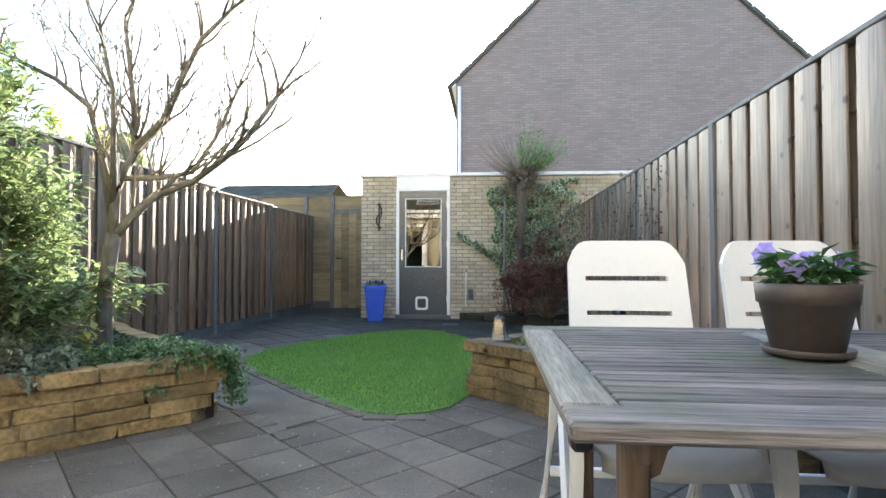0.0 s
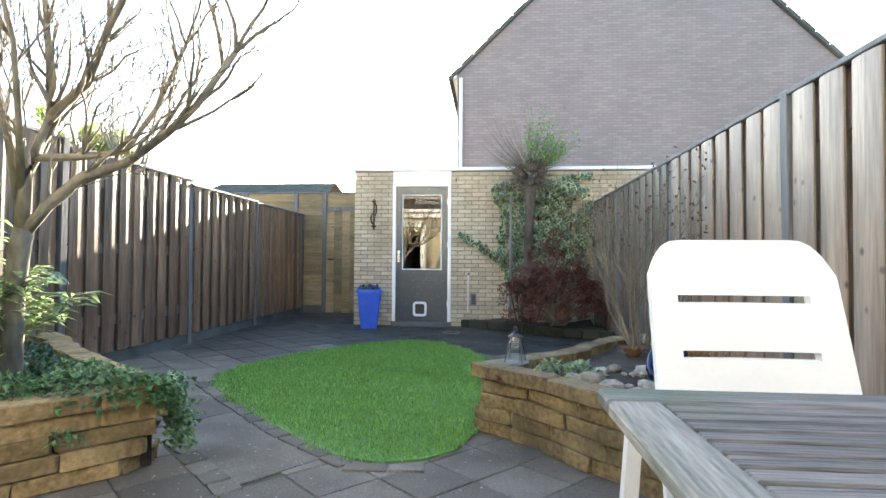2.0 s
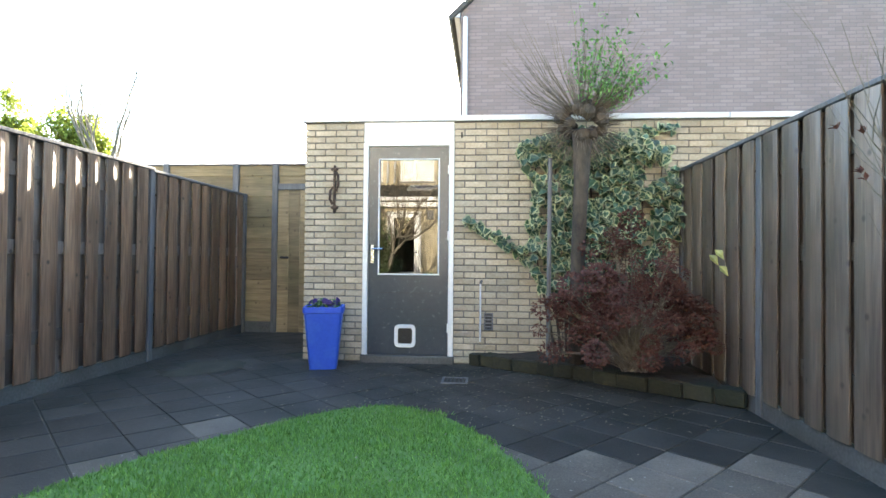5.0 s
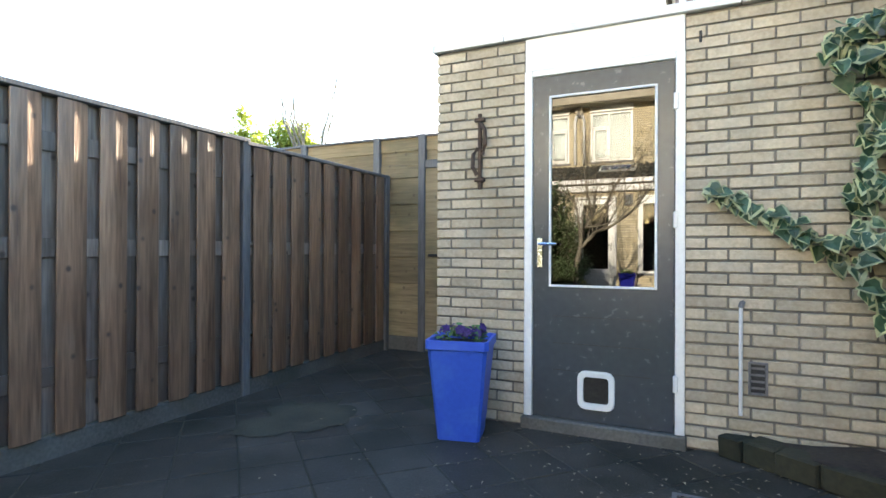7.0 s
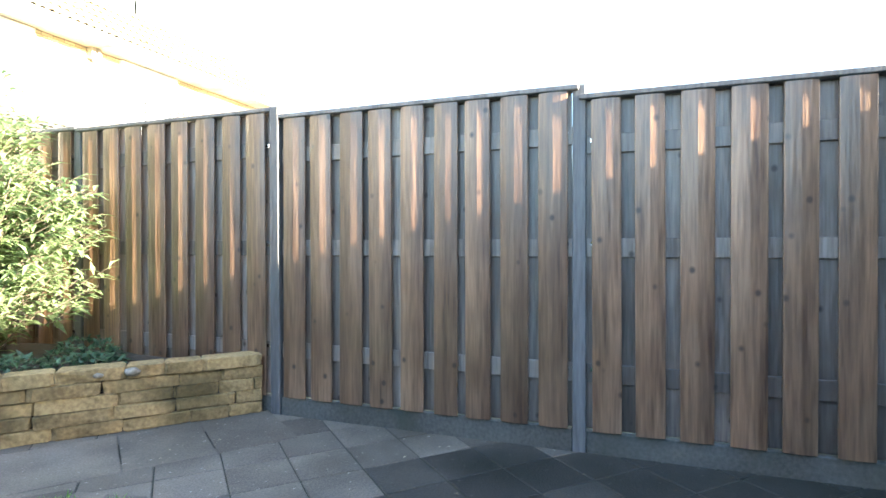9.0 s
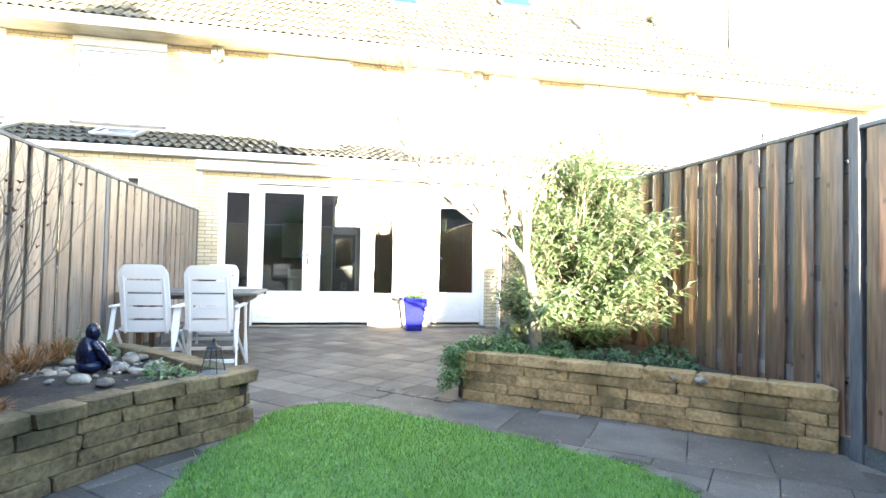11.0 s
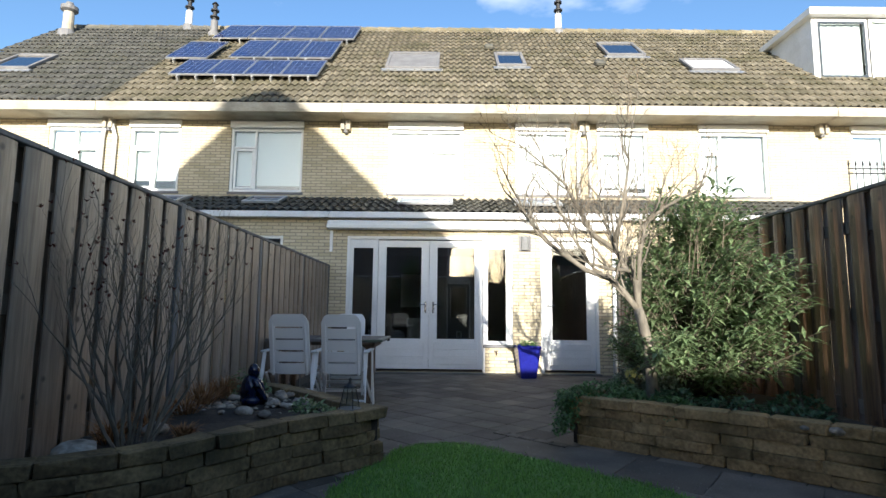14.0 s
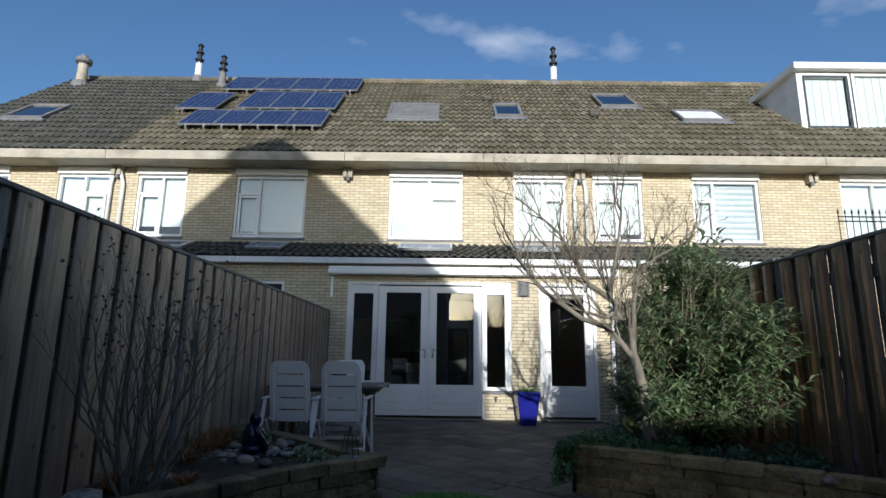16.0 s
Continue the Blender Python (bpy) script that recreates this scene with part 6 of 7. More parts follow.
part("green_sash", boxes(((dx1 - 1.22, dy + 0.0, dz0 + 0.08), (dx1 - 1.17, dy + 0.03, dz1 - 0.1)), ((dx1 - 0.18, dy + 0.0, dz0 + 0.08), (dx1 - 0.13, dy + 0.03, dz1 - 0.1)), ((dx1 - 1.17, dy + 0.0, dz0 + 0.08), (dx1 - 0.18, dy + 0.03, dz0 + 0.13)), ((dx1 - 1.17, dy + 0.0, dz1 - 0.15), (dx1 - 0.18, dy + 0.03, dz1 - 0.1)), bevel=0.004), M["door_grey"], dm, "dark green casement")
sb = thing("striped_blind", "grey and white striped roller blind behind a window", "blind", at=(-7.2, YU - 0.128, 3.53))
for k in range(10):
    part("stripe", boxes(((0.0, 0, 0.02 + k * 0.125), (0.98, 0.006, 0.075 + k * 0.125))), M["alu"], sb, "grey stripe")

# flat-roofed extension with railing
ex = thing("flat_roof_extension", "neighbour's flat-roofed extension with dark roof edge", "extension", at=(0, 0, 0))
part("wall", boxes(((-13.2, YG + 0.18, -0.05), (-7.0, -0.95, 2.86))), M["facade"], ex)
part("roof_edge", boxes(((-13.2, YG + 0.18, 2.86), (-6.85, -0.85, 3.0)), bevel=0.01), M["dark_metal"], ex)
rl = thing("roof_railing", "black wrought-iron railing with pointed bars on a flat roof", "railing", at=(-7.3, -0.95, 3.0))
for z in (0.08, 0.42, 0.5):
    part("rail", boxes(((-5.0, -0.012, z), (0, 0.012, z + 0.02))), M["dark_metal"], rl)
bar = lathe(bmesh.new(), [(0.008, 0.0), (0.008, 0.56), (0.02, 0.58), (0.002, 0.66)], 6)
barm = bpy.data.meshes.new("bar")
bar.to_mesh(barm)
bar.free()
barm.materials.append(M["dark_metal"])
for k in range(42):
    piece("bar", barm, rl, pose(-0.01 - k * 0.119, 0, 0))

# objects glimpsed inside
cab = thing("indoor_cabinet", "pale cabinet seen through the garden doors", "cabinet", at=(-0.1, -4.6, 0.03))
part("body", boxes(((-0.35, -0.4, 0), (0.35, 0, 0.9)), bevel=0.01), M["blind"], cab)
part("door", boxes(((-0.34, 0.001, 0.05), (-0.005, 0.02, 0.86)), bevel=0.004), M["white"], cab)
part("door", boxes(((0.005, 0.001, 0.05), (0.34, 0.02, 0.86)), bevel=0.004), M["white"], cab)
fx = thing("front_window", "bright window at the far side of the room", "window", at=(0.1, -7.09, 1.2))
part("frame", boxes(((-0.5, 0, 0), (-0.44, 0.04, 0.9)), ((0.44, 0, 0), (0.5, 0.04, 0.9)), ((-0.44, 0, 0), (0.44, 0.04, 0.06)), ((-0.44, 0, 0.84), (0.44, 0.04, 0.9)), ((-0.03, 0, 0.06), (0.03, 0.04, 0.84)), bevel=0.004), M["white"], fx)
part("net_curtain", boxes(((-0.44, 0.005, 0.06), (0.44, 0.012, 0.84))), M["blind"], fx)

# ---- bare tree in the left bed ----
rng = random.Random(31)
tree = thing("bare_tree", "leafless small garden tree with forked pale-brown trunk", "tree", at=(0, 0, 0))
bm, tips = bmesh.new(), []
tube(bm, [(-2.41, 3.09, 0.28), (-2.385, 3.09, 0.5), (-2.37, 3.08, 0.8), (-2.33, 3.06, 1.0), (-2.3, 3.05, 1.12)], [0.062, 0.049, 0.044, 0.044, 0.042], 12)
part("trunk", bm, M["bark"], tree, smooth=True)
limbs = [
    ([(-2.31, 3.05, 1.08), (-2.19, 3.07, 1.24), (-2.05, 3.1, 1.37), (-1.84, 3.12, 1.44), (-1.64, 3.12, 1.58), (-1.49, 3.1, 1.7), (-1.3, 3.1, 1.95)], 0.034),
    ([(-2.31, 3.05, 1.08), (-2.29, 3.04, 1.35), (-2.22, 3.02, 1.47), (-2.13, 3.0, 1.65)], 0.04),
    ([(-2.13, 3.0, 1.64), (-1.94, 2.98, 1.78), (-1.82, 2.95, 2.02), (-1.7, 2.95, 2.25), (-1.52, 2.95, 2.42)], 0.026),
    ([(-2.13, 3.0, 1.64), (-2.17, 3.03, 1.88), (-2.21, 3.05, 2.1), (-2.26, 3.06, 2.45)], 0.024),
    ([(-2.31, 3.05, 1.16), (-2.35, 3.0, 1.59), (-2.42, 2.98, 1.88), (-2.61, 2.95, 2.04), (-2.93, 2.9, 2.2)], 0.026),
    ([(-2.23, 3.03, 1.45), (-2.04, 3.08, 1.46), (-1.86, 3.14, 1.5), (-1.72, 3.16, 1.72), (-1.58, 3.16, 2.02)], 0.022),
    ([(-2.3, 3.03, 1.3), (-2.2, 2.9, 1.6), (-2.12, 2.78, 1.9), (-2.1, 2.65, 2.2)], 0.02),
]
for pts, r in limbs:
    bm = bmesh.new()
    tube(bm, pts, [r * 0.88 * (1 - 0.5 * k / (len(pts) - 1)) for k in range(len(pts))], 8)
    V = [Vector(p) for p in pts]
    for k in range(1, len(V)):
        d = (V[k] - V[k - 1]).normalized()
        for q in range(3 if k < len(V) - 1 else 4):
            branches(bm, rng, V[k] if q else V[k].lerp(V[k - 1], 0.3), (d + rvec(rng) * 0.75 + Vector((0, 0, 0.4))).normalized(), rng.uniform(0.2, 0.36), r * 0.34, 2, tips, 0.6, 0.2, 0.72, (2, 3), 5)
    part("limb", bm, M["bark"], tree, smooth=True)
bm = bmesh.new()
for p, d in tips:
    for k in range(2):
        tube(bm, [p, p + (d + rvec(rng) * 0.3).normalized() * 0.05, p + (d + rvec(rng) * 0.5).normalized() * rng.uniform(0.08, 0.14)], [0.0028, 0.0022, 0.0012], 3)
part("twig_growth", bm, M["twig"], tree)["kind"] = "stuff"
part("shoot_growth", (lambda b: ([leaf(b, Vector((-2.33 + rng.uniform(-0.05, 0.1), 2.88 + rng.uniform(-0.05, 0.05), 0.42 + rng.uniform(0, 0.2))), Vector((rng.uniform(-0.2, 1), rng.uniform(-1, 0.2), 0.3)), Vector((0, 0, 1)), 0.09, 0.04) for _ in range(16)], b)[1])(bmesh.new()), M["yellow"], tree, "yellow-green young leaves at the foot")


# ---- shrubs ----
def leafy_shrub(name, label, stems, crown, n, size, mat, seed, stem_mat="twig", droop=0.3):
    """Many-stemmed shrub; crown: ellipsoids (centre, radii) that hold the leaf sprays."""
    g = random.Random(seed)
    s = thing(name, label, "shrub", at=stems[0])
    o = Vector(stems[0])
    bm, lv = bmesh.new(), bmesh.new()
    for c, rad, share in crown:
        c, rad = Vector(c), Vector(rad)
        for k in range(int(n * share)):
            v = rvec(g) * g.random() ** 0.35
            p = c + Vector((v.x * rad.x, v.y * rad.y, v.z * rad.z))
            if noise.noise(p * 2.6) < -0.12 and v.length > 0.4:
                continue
            if p.x < -3.6 or p.x > 1.42:
                continue
            base = Vector(g.choice(stems))
            d = (p - Vector((base.x, base.y, p.z - 0.5))).normalized()
            p -= o
            if g.random() < 0.05:
                tube(bm, [base - o, (base - o).lerp(p, 0.5) + Vector((0, 0, 0.08)), p], [0.008, 0.006, 0.003], 4)
            m = g.randint(5, 8)
            tube(bm, [p - d * 0.12, p, p + d * 0.12], [0.003, 0.003, 0.0015], 3)
            for q in range(m):
                t = (q / m - 0.5) * 0.26
                a = g.uniform(0, 6.283)
                side = (Vector((math.cos(a), math.sin(a), g.uniform(-0.5, 0.35))) + d * 0.8).normalized()
                leaf(lv, p + d * t, side - Vector((0, 0, droop * g.random())), Vector((0, 0, 1)), size * g.uniform(0.6, 1.15), size * 0.25 * g.uniform(0.8, 1.2))
    part("branchwork", bm, M[stem_mat], s)["kind"] = "stuff"
    part("foliage", lv, mat, s)["kind"] = "stuff"
    return s


leafy_shrub("evergreen_shrub", "tall dense evergreen shrub with narrow green leaves", [(-3.0, 2.6, 0.33), (-2.9, 2.45, 0.33), (-3.1, 2.75, 0.33), (-2.8, 2.75, 0.33)], [((-3.05, 2.6, 1.2), (0.55, 0.7, 0.7), 1.1), ((-3.05, 2.55, 1.85), (0.5, 0.6, 0.5), 1.0), ((-3.2, 3.2, 1.05), (0.4, 0.45, 0.6), 0.7), ((-2.95, 2.0, 1.15), (0.5, 0.5, 0.75), 0.9), ((-2.62, 2.55, 1.25), (0.34, 0.4, 0.55), 0.45), ((-2.42, 3.2, 0.75), (0.28, 0.22, 0.22), 0.12), ((-2.8, 2.1, 0.7), (0.4, 0.5, 0.3), 0.4), ((-3.0, 2.8, 0.66), (0.5, 0.6, 0.3), 0.6), ((-2.5, 2.6, 0.85), (0.26, 0.3, 0.35), 0.3)], 560, 0.15, M["leaf"], 41)


def carpet(name, label, spots, n, size, mat, seed, hang=()):
    """Low leafy plants over a bed."""
    g = random.Random(seed)
    s = thing(name, label, "plant", at=(spots[0][0], spots[0][1], 0.33))
    o = Vector((spots[0][0], spots[0][1], 0.33))
    lv, bm = bmesh.new(), bmesh.new()
    for x, y, r, h in spots:
        for k in range(int(n * r / 0.2)):
            a, q = g.uniform(0, 6.283), r * math.sqrt(g.random())
            p = Vector((x + q * math.cos(a), y + q * math.sin(a), 0.34 + h * (1 - (q / r) ** 2) * g.random() ** 0.5)) - o
            leaf(lv, p, Vector((math.cos(a) * g.random(), math.sin(a) * g.random(), g.uniform(-0.2, 0.7))) + rvec(g) * 0.5, Vector((0, 0, 1)), size * g.uniform(0.6, 1.2), size * 0.7 * g.uniform(0.7, 1.2))
            if k % 12 == 0:
                tube(bm, [Vector((x, y, 0.33)) - o, p], [0.004, 0.002], 3)
    for a, b, w in hang:
        a, b = Vector(a), Vector(b)
        for k in range(int(260 * w)):
            p = a.lerp(b, g.random()) + Vector((g.gauss(0, 0.035), g.gauss(0, 0.035), 0)) - o
            leaf(lv, p, rvec(g) + Vector((0.5, 0.2, -0.4)), Vector((0, 0, 1)), size * g.uniform(0.6, 1.0), size * 0.75)
    part("branchwork", bm, M["twig"], s)["kind"] = "stuff"
    part("foliage", lv, mat, s)["kind"] = "stuff"
    return s


carpet("ivy_ground_cover", "dark green ivy spilling over the bed wall corner", [(-1.95, 3.05, 0.26, 0.16), (-1.78, 3.1, 0.16, 0.12), (-2.12, 3.22, 0.2, 0.13), (-2.2, 2.85, 0.22, 0.14), (-2.4, 3.42, 0.2, 0.08)], 420, 0.04, M["ivy"], 51, [((-1.62, 3.16, 0.42), (-1.585, 3.18, 0.08), 1.2), ((-1.68, 3.1, 0.42), (-1.63, 3.12, 0.3), 0.8), ((-1.68, 3.22, 0.42), (-1.62, 3.26, 0.15), 1.0)])
carpet("silver_border_plants", "grey-green bushy border plants in the raised bed", [(-2.45, 2.45, 0.24, 0.26), (-2.62, 2.2, 0.28, 0.34), (-2.3, 2.62, 0.16, 0.16), (-2.85, 1.85, 0.3, 0.3), (-2.55, 2.95, 0.2, 0.2)], 330, 0.055, M["silver"], 52)
carpet("low_border_plants", "low green plants under the shrub", [(-2.5, 3.3, 0.25, 0.12), (-2.8, 3.6, 0.25, 0.1), (-3.1, 3.9, 0.22, 0.08), (-3.3, 3.6, 0.22, 0.16)], 150, 0.055, M["ivy_dark"], 53)
carpet("wall_tuft", "small tuft of leaves growing from the wall joint", [(-1.86, 2.8, 0.06, 0.06)], 160, 0.03, M["ivy"], 54).location.z = 0.2
carpet("wall_tuft", "small tuft of leaves growing from the wall joint", [(-2.17, 4.17, 0.07, 0.07)], 160, 0.03, M["ivy"], 58).location = (-2.33, 3.62, 0.27)
carpet("green_tuft", "small green perennials beside the pebbles", [(0.3, 3.85, 0.14, 0.07), (0.42, 3.72, 0.1, 0.08), (1.12, 2.95, 0.2, 0.22)], 160, 0.05, M["leaf"], 55)


def tussock(x, y, r, n, h, seed):
    g = random.Random(seed)
    bm = bmesh.new()
    for k in range(n):
        a, q = g.uniform(0, 6.283), r * 0.4 * g.random()
        p = Vector((q * math.cos(a), q * math.sin(a), 0))
        e = p + Vector((math.cos(a) * r * g.uniform(0.3, 1.2), math.sin(a) * r * g.uniform(0.3, 1.2), h * g.uniform(0.2, 1)))
        m = p.lerp(e, 0.5) + Vector((0, 0, h * 0.25))
        w = 0.003
        s = Vector((-math.sin(a), math.cos(a), 0)) * w
        v = [bm.verts.new(c) for c in (p - s, p + s, m + s, m - s, e)]
        bm.faces.new(v[:4])
        bm.faces.new((v[3], v[2], v[4]))
    ob = tagged(obj("dry_grass_tussock", bm, M["straw"]), "rust-brown withered grass tussock in the bed", "dry grass", "withered tussocks")
    ob.location = (x, y, 0.33)


for k, (x, y, r, h) in enumerate(((1.2, 3.9, 0.2, 0.16), (1.28, 3.45, 0.22, 0.2), (1.22, 4.35, 0.16, 0.12), (1.25, 3.1, 0.2, 0.2), (1.2, 4.75, 0.15, 0.14), (0.9, 4.55, 0.1, 0.08))):
    tussock(x, y, r, 170, h, 60 + k)
rb = random.Random(66)
tuft = bmesh.new()
for k in range(90):
    d = rvec(rb) + Vector((-0.4, -0.8, 0))
    tube(tuft, [(0, 0, 0), d.normalized() * rb.uniform(0.03, 0.06)], [0.002, 0.001], 3)
ob = tagged(obj("dry_wall_tuft", tuft, M["dry"]), "withered brown tuft on the stone wall", "dry plant")
ob.location = (-0.03, 3.68, 0.33)

# bare shrub by the pale fence
rng = random.Random(71)
bs = thing("bare_shrub", "leafless many-stemmed shrub against the pale fence", "shrub", at=(1.03, 4.85, 0.33))
bm, tips = bmesh.new(), []
for k in range(19):
    a = k * 0.33 + rng.uniform(-0.3, 0.3)
    d = Vector((math.cos(a) * 0.42, math.sin(a) * 0.42, 1)).normalized()
    branches(bm, rng, Vector((math.cos(a) * 0.06, math.sin(a) * 0.06, -0.02)), d, rng.uniform(0.38, 0.55), 0.0105, 3, tips, 0.58, 0.34, 0.74, (2, 4), 5)
for v in bm.verts:
    if v.co.x + 1.03 > 1.43:
        v.co.x = 1.43 - 1.03 - 0.02 * abs(math.sin(v.co.z * 40))
part("branchwork", bm, M["bark"], bs)["kind"] = "stuff"
bm = bmesh.new()
for p, d in tips:
    if rng.random() < 0.28:
        for k in range(5):
            leaf(bm, Vector((min(p.x, 0.38), p.y, p.z)), d + rvec(rng) * 0.7, Vector((0, 0, 1)), 0.025, 0.012)
part("seed_growth", bm, M["dry"], bs, "dark withered seed heads")["kind"] = "stuff"

# pollarded tree by the shed
rng = random.Random(81)
pt = thing("pollard_tree", "pollarded willow with knobbly head and thin upright shoots", "tree", at=(0.43, 8.42, 0.1))
part("trunk", tube(bmesh.new(), [(0.0, 0, 0), (0.0, 0.01, 0.5), (0.02, 0.02, 1.1), (0.04, 0.02, 1.6), (0.05, 0.02, 2.05)], [0.075, 0.06, 0.062, 0.065, 0.09], 12), M["bark_dark"], pt, smooth=True)
bm = bmesh.new()
for k in range(26):
    v = rvec(rng)
    p = Vector((0.05, 0.02, 2.15)) + Vector((v.x * 0.2, v.y * 0.17, v.z * 0.15))
    bmesh.ops.create_icosphere(bm, subdivisions=1, radius=rng.uniform(0.04, 0.08), matrix=Matrix.Translation(p))
for v in bm.verts:
    v.co += v.co.normalized() * 0.02 * noise.noise(v.co * 20)
part("knob", bm, M["bark_dark"], pt, "knobbly pollard head")
bm, lv = bmesh.new(), bmesh.new()
for k in range(180):
    a, t = rng.uniform(0, 6.283), 1.25 * math.sqrt(rng.uniform(0.01, 1))
    d = Vector((math.cos(a) * math.sin(t), math.sin(a) * math.sin(t) * 0.6, math.cos(t)))
    p = Vector((0.05, 0.02, 2.15)) + d * 0.15
    ln = rng.uniform(0.4, 0.92) * (1.0 if t < 0.8 else 0.85)
    e = p + d * ln + Vector((0, 0, 0.12 * ln))
    m = p + d * ln * 0.5 + rvec(rng) * 0.04
    tube(bm, [p, m, e], [0.004, 0.003, 0.0012], 4)
    if d.x > -0.15 and rng.random() < 0.85:
        for q in range(9):
            s = p.lerp(e, rng.uniform(0.3, 1)) + rvec(rng) * 0.05
            leaf(lv, s, rvec(rng) + Vector((0, 0, -0.3)), Vector((0, 0, 1)), rng.uniform(0.04, 0.065), rng.uniform(0.02, 0.032))
for k in range(420):
    v = rvec(rng)
    p = Vector((0.05, 0.02, 2.08)) + Vector((v.x * 0.24, v.y * 0.2, v.z * 0.17))
    tube(bm, [p, p + (v + Vector((0, 0, -0.2))) * rng.uniform(0.06, 0.2)], [0.003, 0.001], 3)
part("shoot_growth", bm, M["twig"], pt)["kind"] = "stuff"
part("foliage", lv, M["fresh"], pt, "few bright green leaves")["kind"] = "stuff"
stake = tagged(obj("tree_stake", tube(bmesh.new(), [(0.2, 8.55, 0.1), (0.21, 8.56, 1.95)], 0.02, 8), M["post"]), "grey wooden stake beside the pollard", "stake")

# variegated ivy on the shed wall
rng = random.Random(91)
iv = thing("variegated_ivy", "large-leaved cream and green ivy climbing the shed wall", "climber", at=(0.5, SY - 0.02, 0.1))
bm, lv = bmesh.new(), bmesh.new()
o = Vector((0.5, SY - 0.02, 0.1))


def ivy_leaf(p):
    d = Vector((rng.uniform(-0.7, 0.7), rng.uniform(-0.9, 0.0), rng.uniform(-1.3, 0.1))).normalized()
    L_ = rng.uniform(0.05, 0.115)
    up = Vector((rng.uniform(-0.4, 0.4), -1, 0.4))
    sd = d.cross(up).normalized()
    nr = sd.cross(d).normalized()
    rim = rng.uniform(0.64, 0.97)
    shape = ((0.0, 0.0), (-0.08, 0.3), (0.2, 0.46), (0.58, 0.3), (1.0, 0.0), (0.58, -0.3), (0.2, -0.46), (-0.08, -0.3))
    put = lambda a, b, k: lv.verts.new(p + d * L_ * (0.32 + (a - 0.32) * k) + sd * L_ * b * k + nr * L_ * (0.22 * abs(b) * k - 0.2 * max(0.0, a - 0.3) ** 2) + rvec(rng) * 0.004)
    outer, inner = [put(a, b, 1.0) for a, b in shape], [put(a, b, min(0.96, rim * rng.uniform(0.75, 1.15))) for a, b in shape]
    mid = put(0.32, 0.0, 0.0)
    for k in range(8):
        q = (k + 1) % 8
        lv.faces.new((outer[k], outer[q], inner[q], inner[k])).material_index = 1
        lv.faces.new((inner[k], inner[q], mid)).material_index = 0


for k in range(3000):
    x, z = rng.uniform(-0.25, 1.4), rng.uniform(0.55, 2.35)
    edge_ = 0.12 + 0.18 * noise.noise(Vector((z * 2.2, 0, 3)))
    if x < -0.1 + edge_ + max(0, (1.0 - z)) * 0.55 or z > 2.28 - 0.22 * abs(x - 0.55) or z < 0.6 + 0.3 * abs(x - 0.3):
        continue
    if noise.noise(Vector((x * 4, 7, z * 4))) < -0.34:
        continue
    ivy_leaf(Vector((x, SY - rng.uniform(0.02, 0.2), z)) - o)
for k in range(60):
    t = rng.random()
    ivy_leaf(Vector((-0.58 + 0.6 * t, SY - rng.uniform(0.01, 0.06), 1.42 - 0.36 * t + rng.uniform(-0.04, 0.04) * (0.4 + t))) - o)
for k in range(40):
    t = rng.random()
    ivy_leaf(Vector((0.9 + 0.5 * t, SY - rng.uniform(0.01, 0.05), 2.2 + 0.1 * t + rng.uniform(-0.05, 0.05))) - o)
for k in range(9):
    x = 0.1 + k * 0.14
    tube(bm, [Vector((0.3 + k * 0.05, SY - 0.03, 0.12)) - o, Vector((x, SY - 0.02, 1.1)) - o, Vector((x + 0.08 * math.sin(k), SY - 0.02, 2.1)) - o], [0.014, 0.01, 0.005], 6)
tube(bm, [Vector((0.05, SY - 0.02, 1.05)) - o, Vector((-0.25, SY - 0.015, 1.22)) - o, Vector((-0.56, SY - 0.01, 1.42)) - o], [0.006, 0.004, 0.002], 5)
part("branchwork", bm, M["bark_dark"], iv)["kind"] = "stuff"
part("foliage", lv, [M["ivy_dark"], M["ivy_cream"]], iv)["kind"] = "stuff"

# withered hydrangea
rng = random.Random(95)
hy = thing("withered_hydrangea", "withered red-brown hydrangea bush with dry flower heads", "shrub", at=(0.8, 8.0, 0.14))
bm, gl = bmesh.new(), bmesh.new()
heads = []
for k in range(6):
    lv = bmesh.new()
    for q in range(110):
        u = rvec(rng)
        leaf(lv, u * rng.uniform(0.75, 1) * 0.075, u + rvec(rng) * 0.9, Vector((0, 0, 1)), rng.uniform(0.018, 0.034), rng.uniform(0.015, 0.026))
    me = bpy.data.meshes.new("flower_head")
    lv.to_mesh(me)
    lv.free()
    me.materials.append(M["dry"])
    heads.append(me)
for k in range(115):
    v = rvec(rng)
    v.z = abs(v.z)
    p = Vector((v.x * 0.8 * rng.uniform(0.45, 1), v.y * 0.42 * rng.uniform(0.5, 1), 0.12 + v.z * 1.1 * rng.uniform(0.5, 1)))
    if p.x + 0.8 > 1.4:
        p.x = 0.6 - rng.random() * 0.1
    if p.y + 8.0 > 8.35:
        p.y = 0.35
    tube(bm, [(rng.uniform(-0.08, 0.12), rng.uniform(-0.05, 0.05), 0), p * 0.5 + Vector((0, 0, 0.06)), p], [0.008, 0.006, 0.004], 4)
    sc = rng.uniform(0.8, 1.45)
    piece("flower_head", heads[k % 6], hy, Matrix.Translation(p) @ pose(0, 0, 0, rng.uniform(-40, 40), rng.uniform(-40, 40), rng.uniform(0, 360)) @ Matrix.Diagonal((sc, sc, sc * 0.8, 1)))["kind"] = "stuff"
part("branchwork", bm, M["twig"], hy)["kind"] = "stuff"
for x, z in ((0.53, 0.98), (0.6, 0.9), (0.57, 1.02)):
    leaf(gl, Vector((x - 0.05, -0.28, z - 0.05)), Vector((0.5, -0.5, -0.7)), Vector((0, -1, 0.3)), 0.1, 0.06)
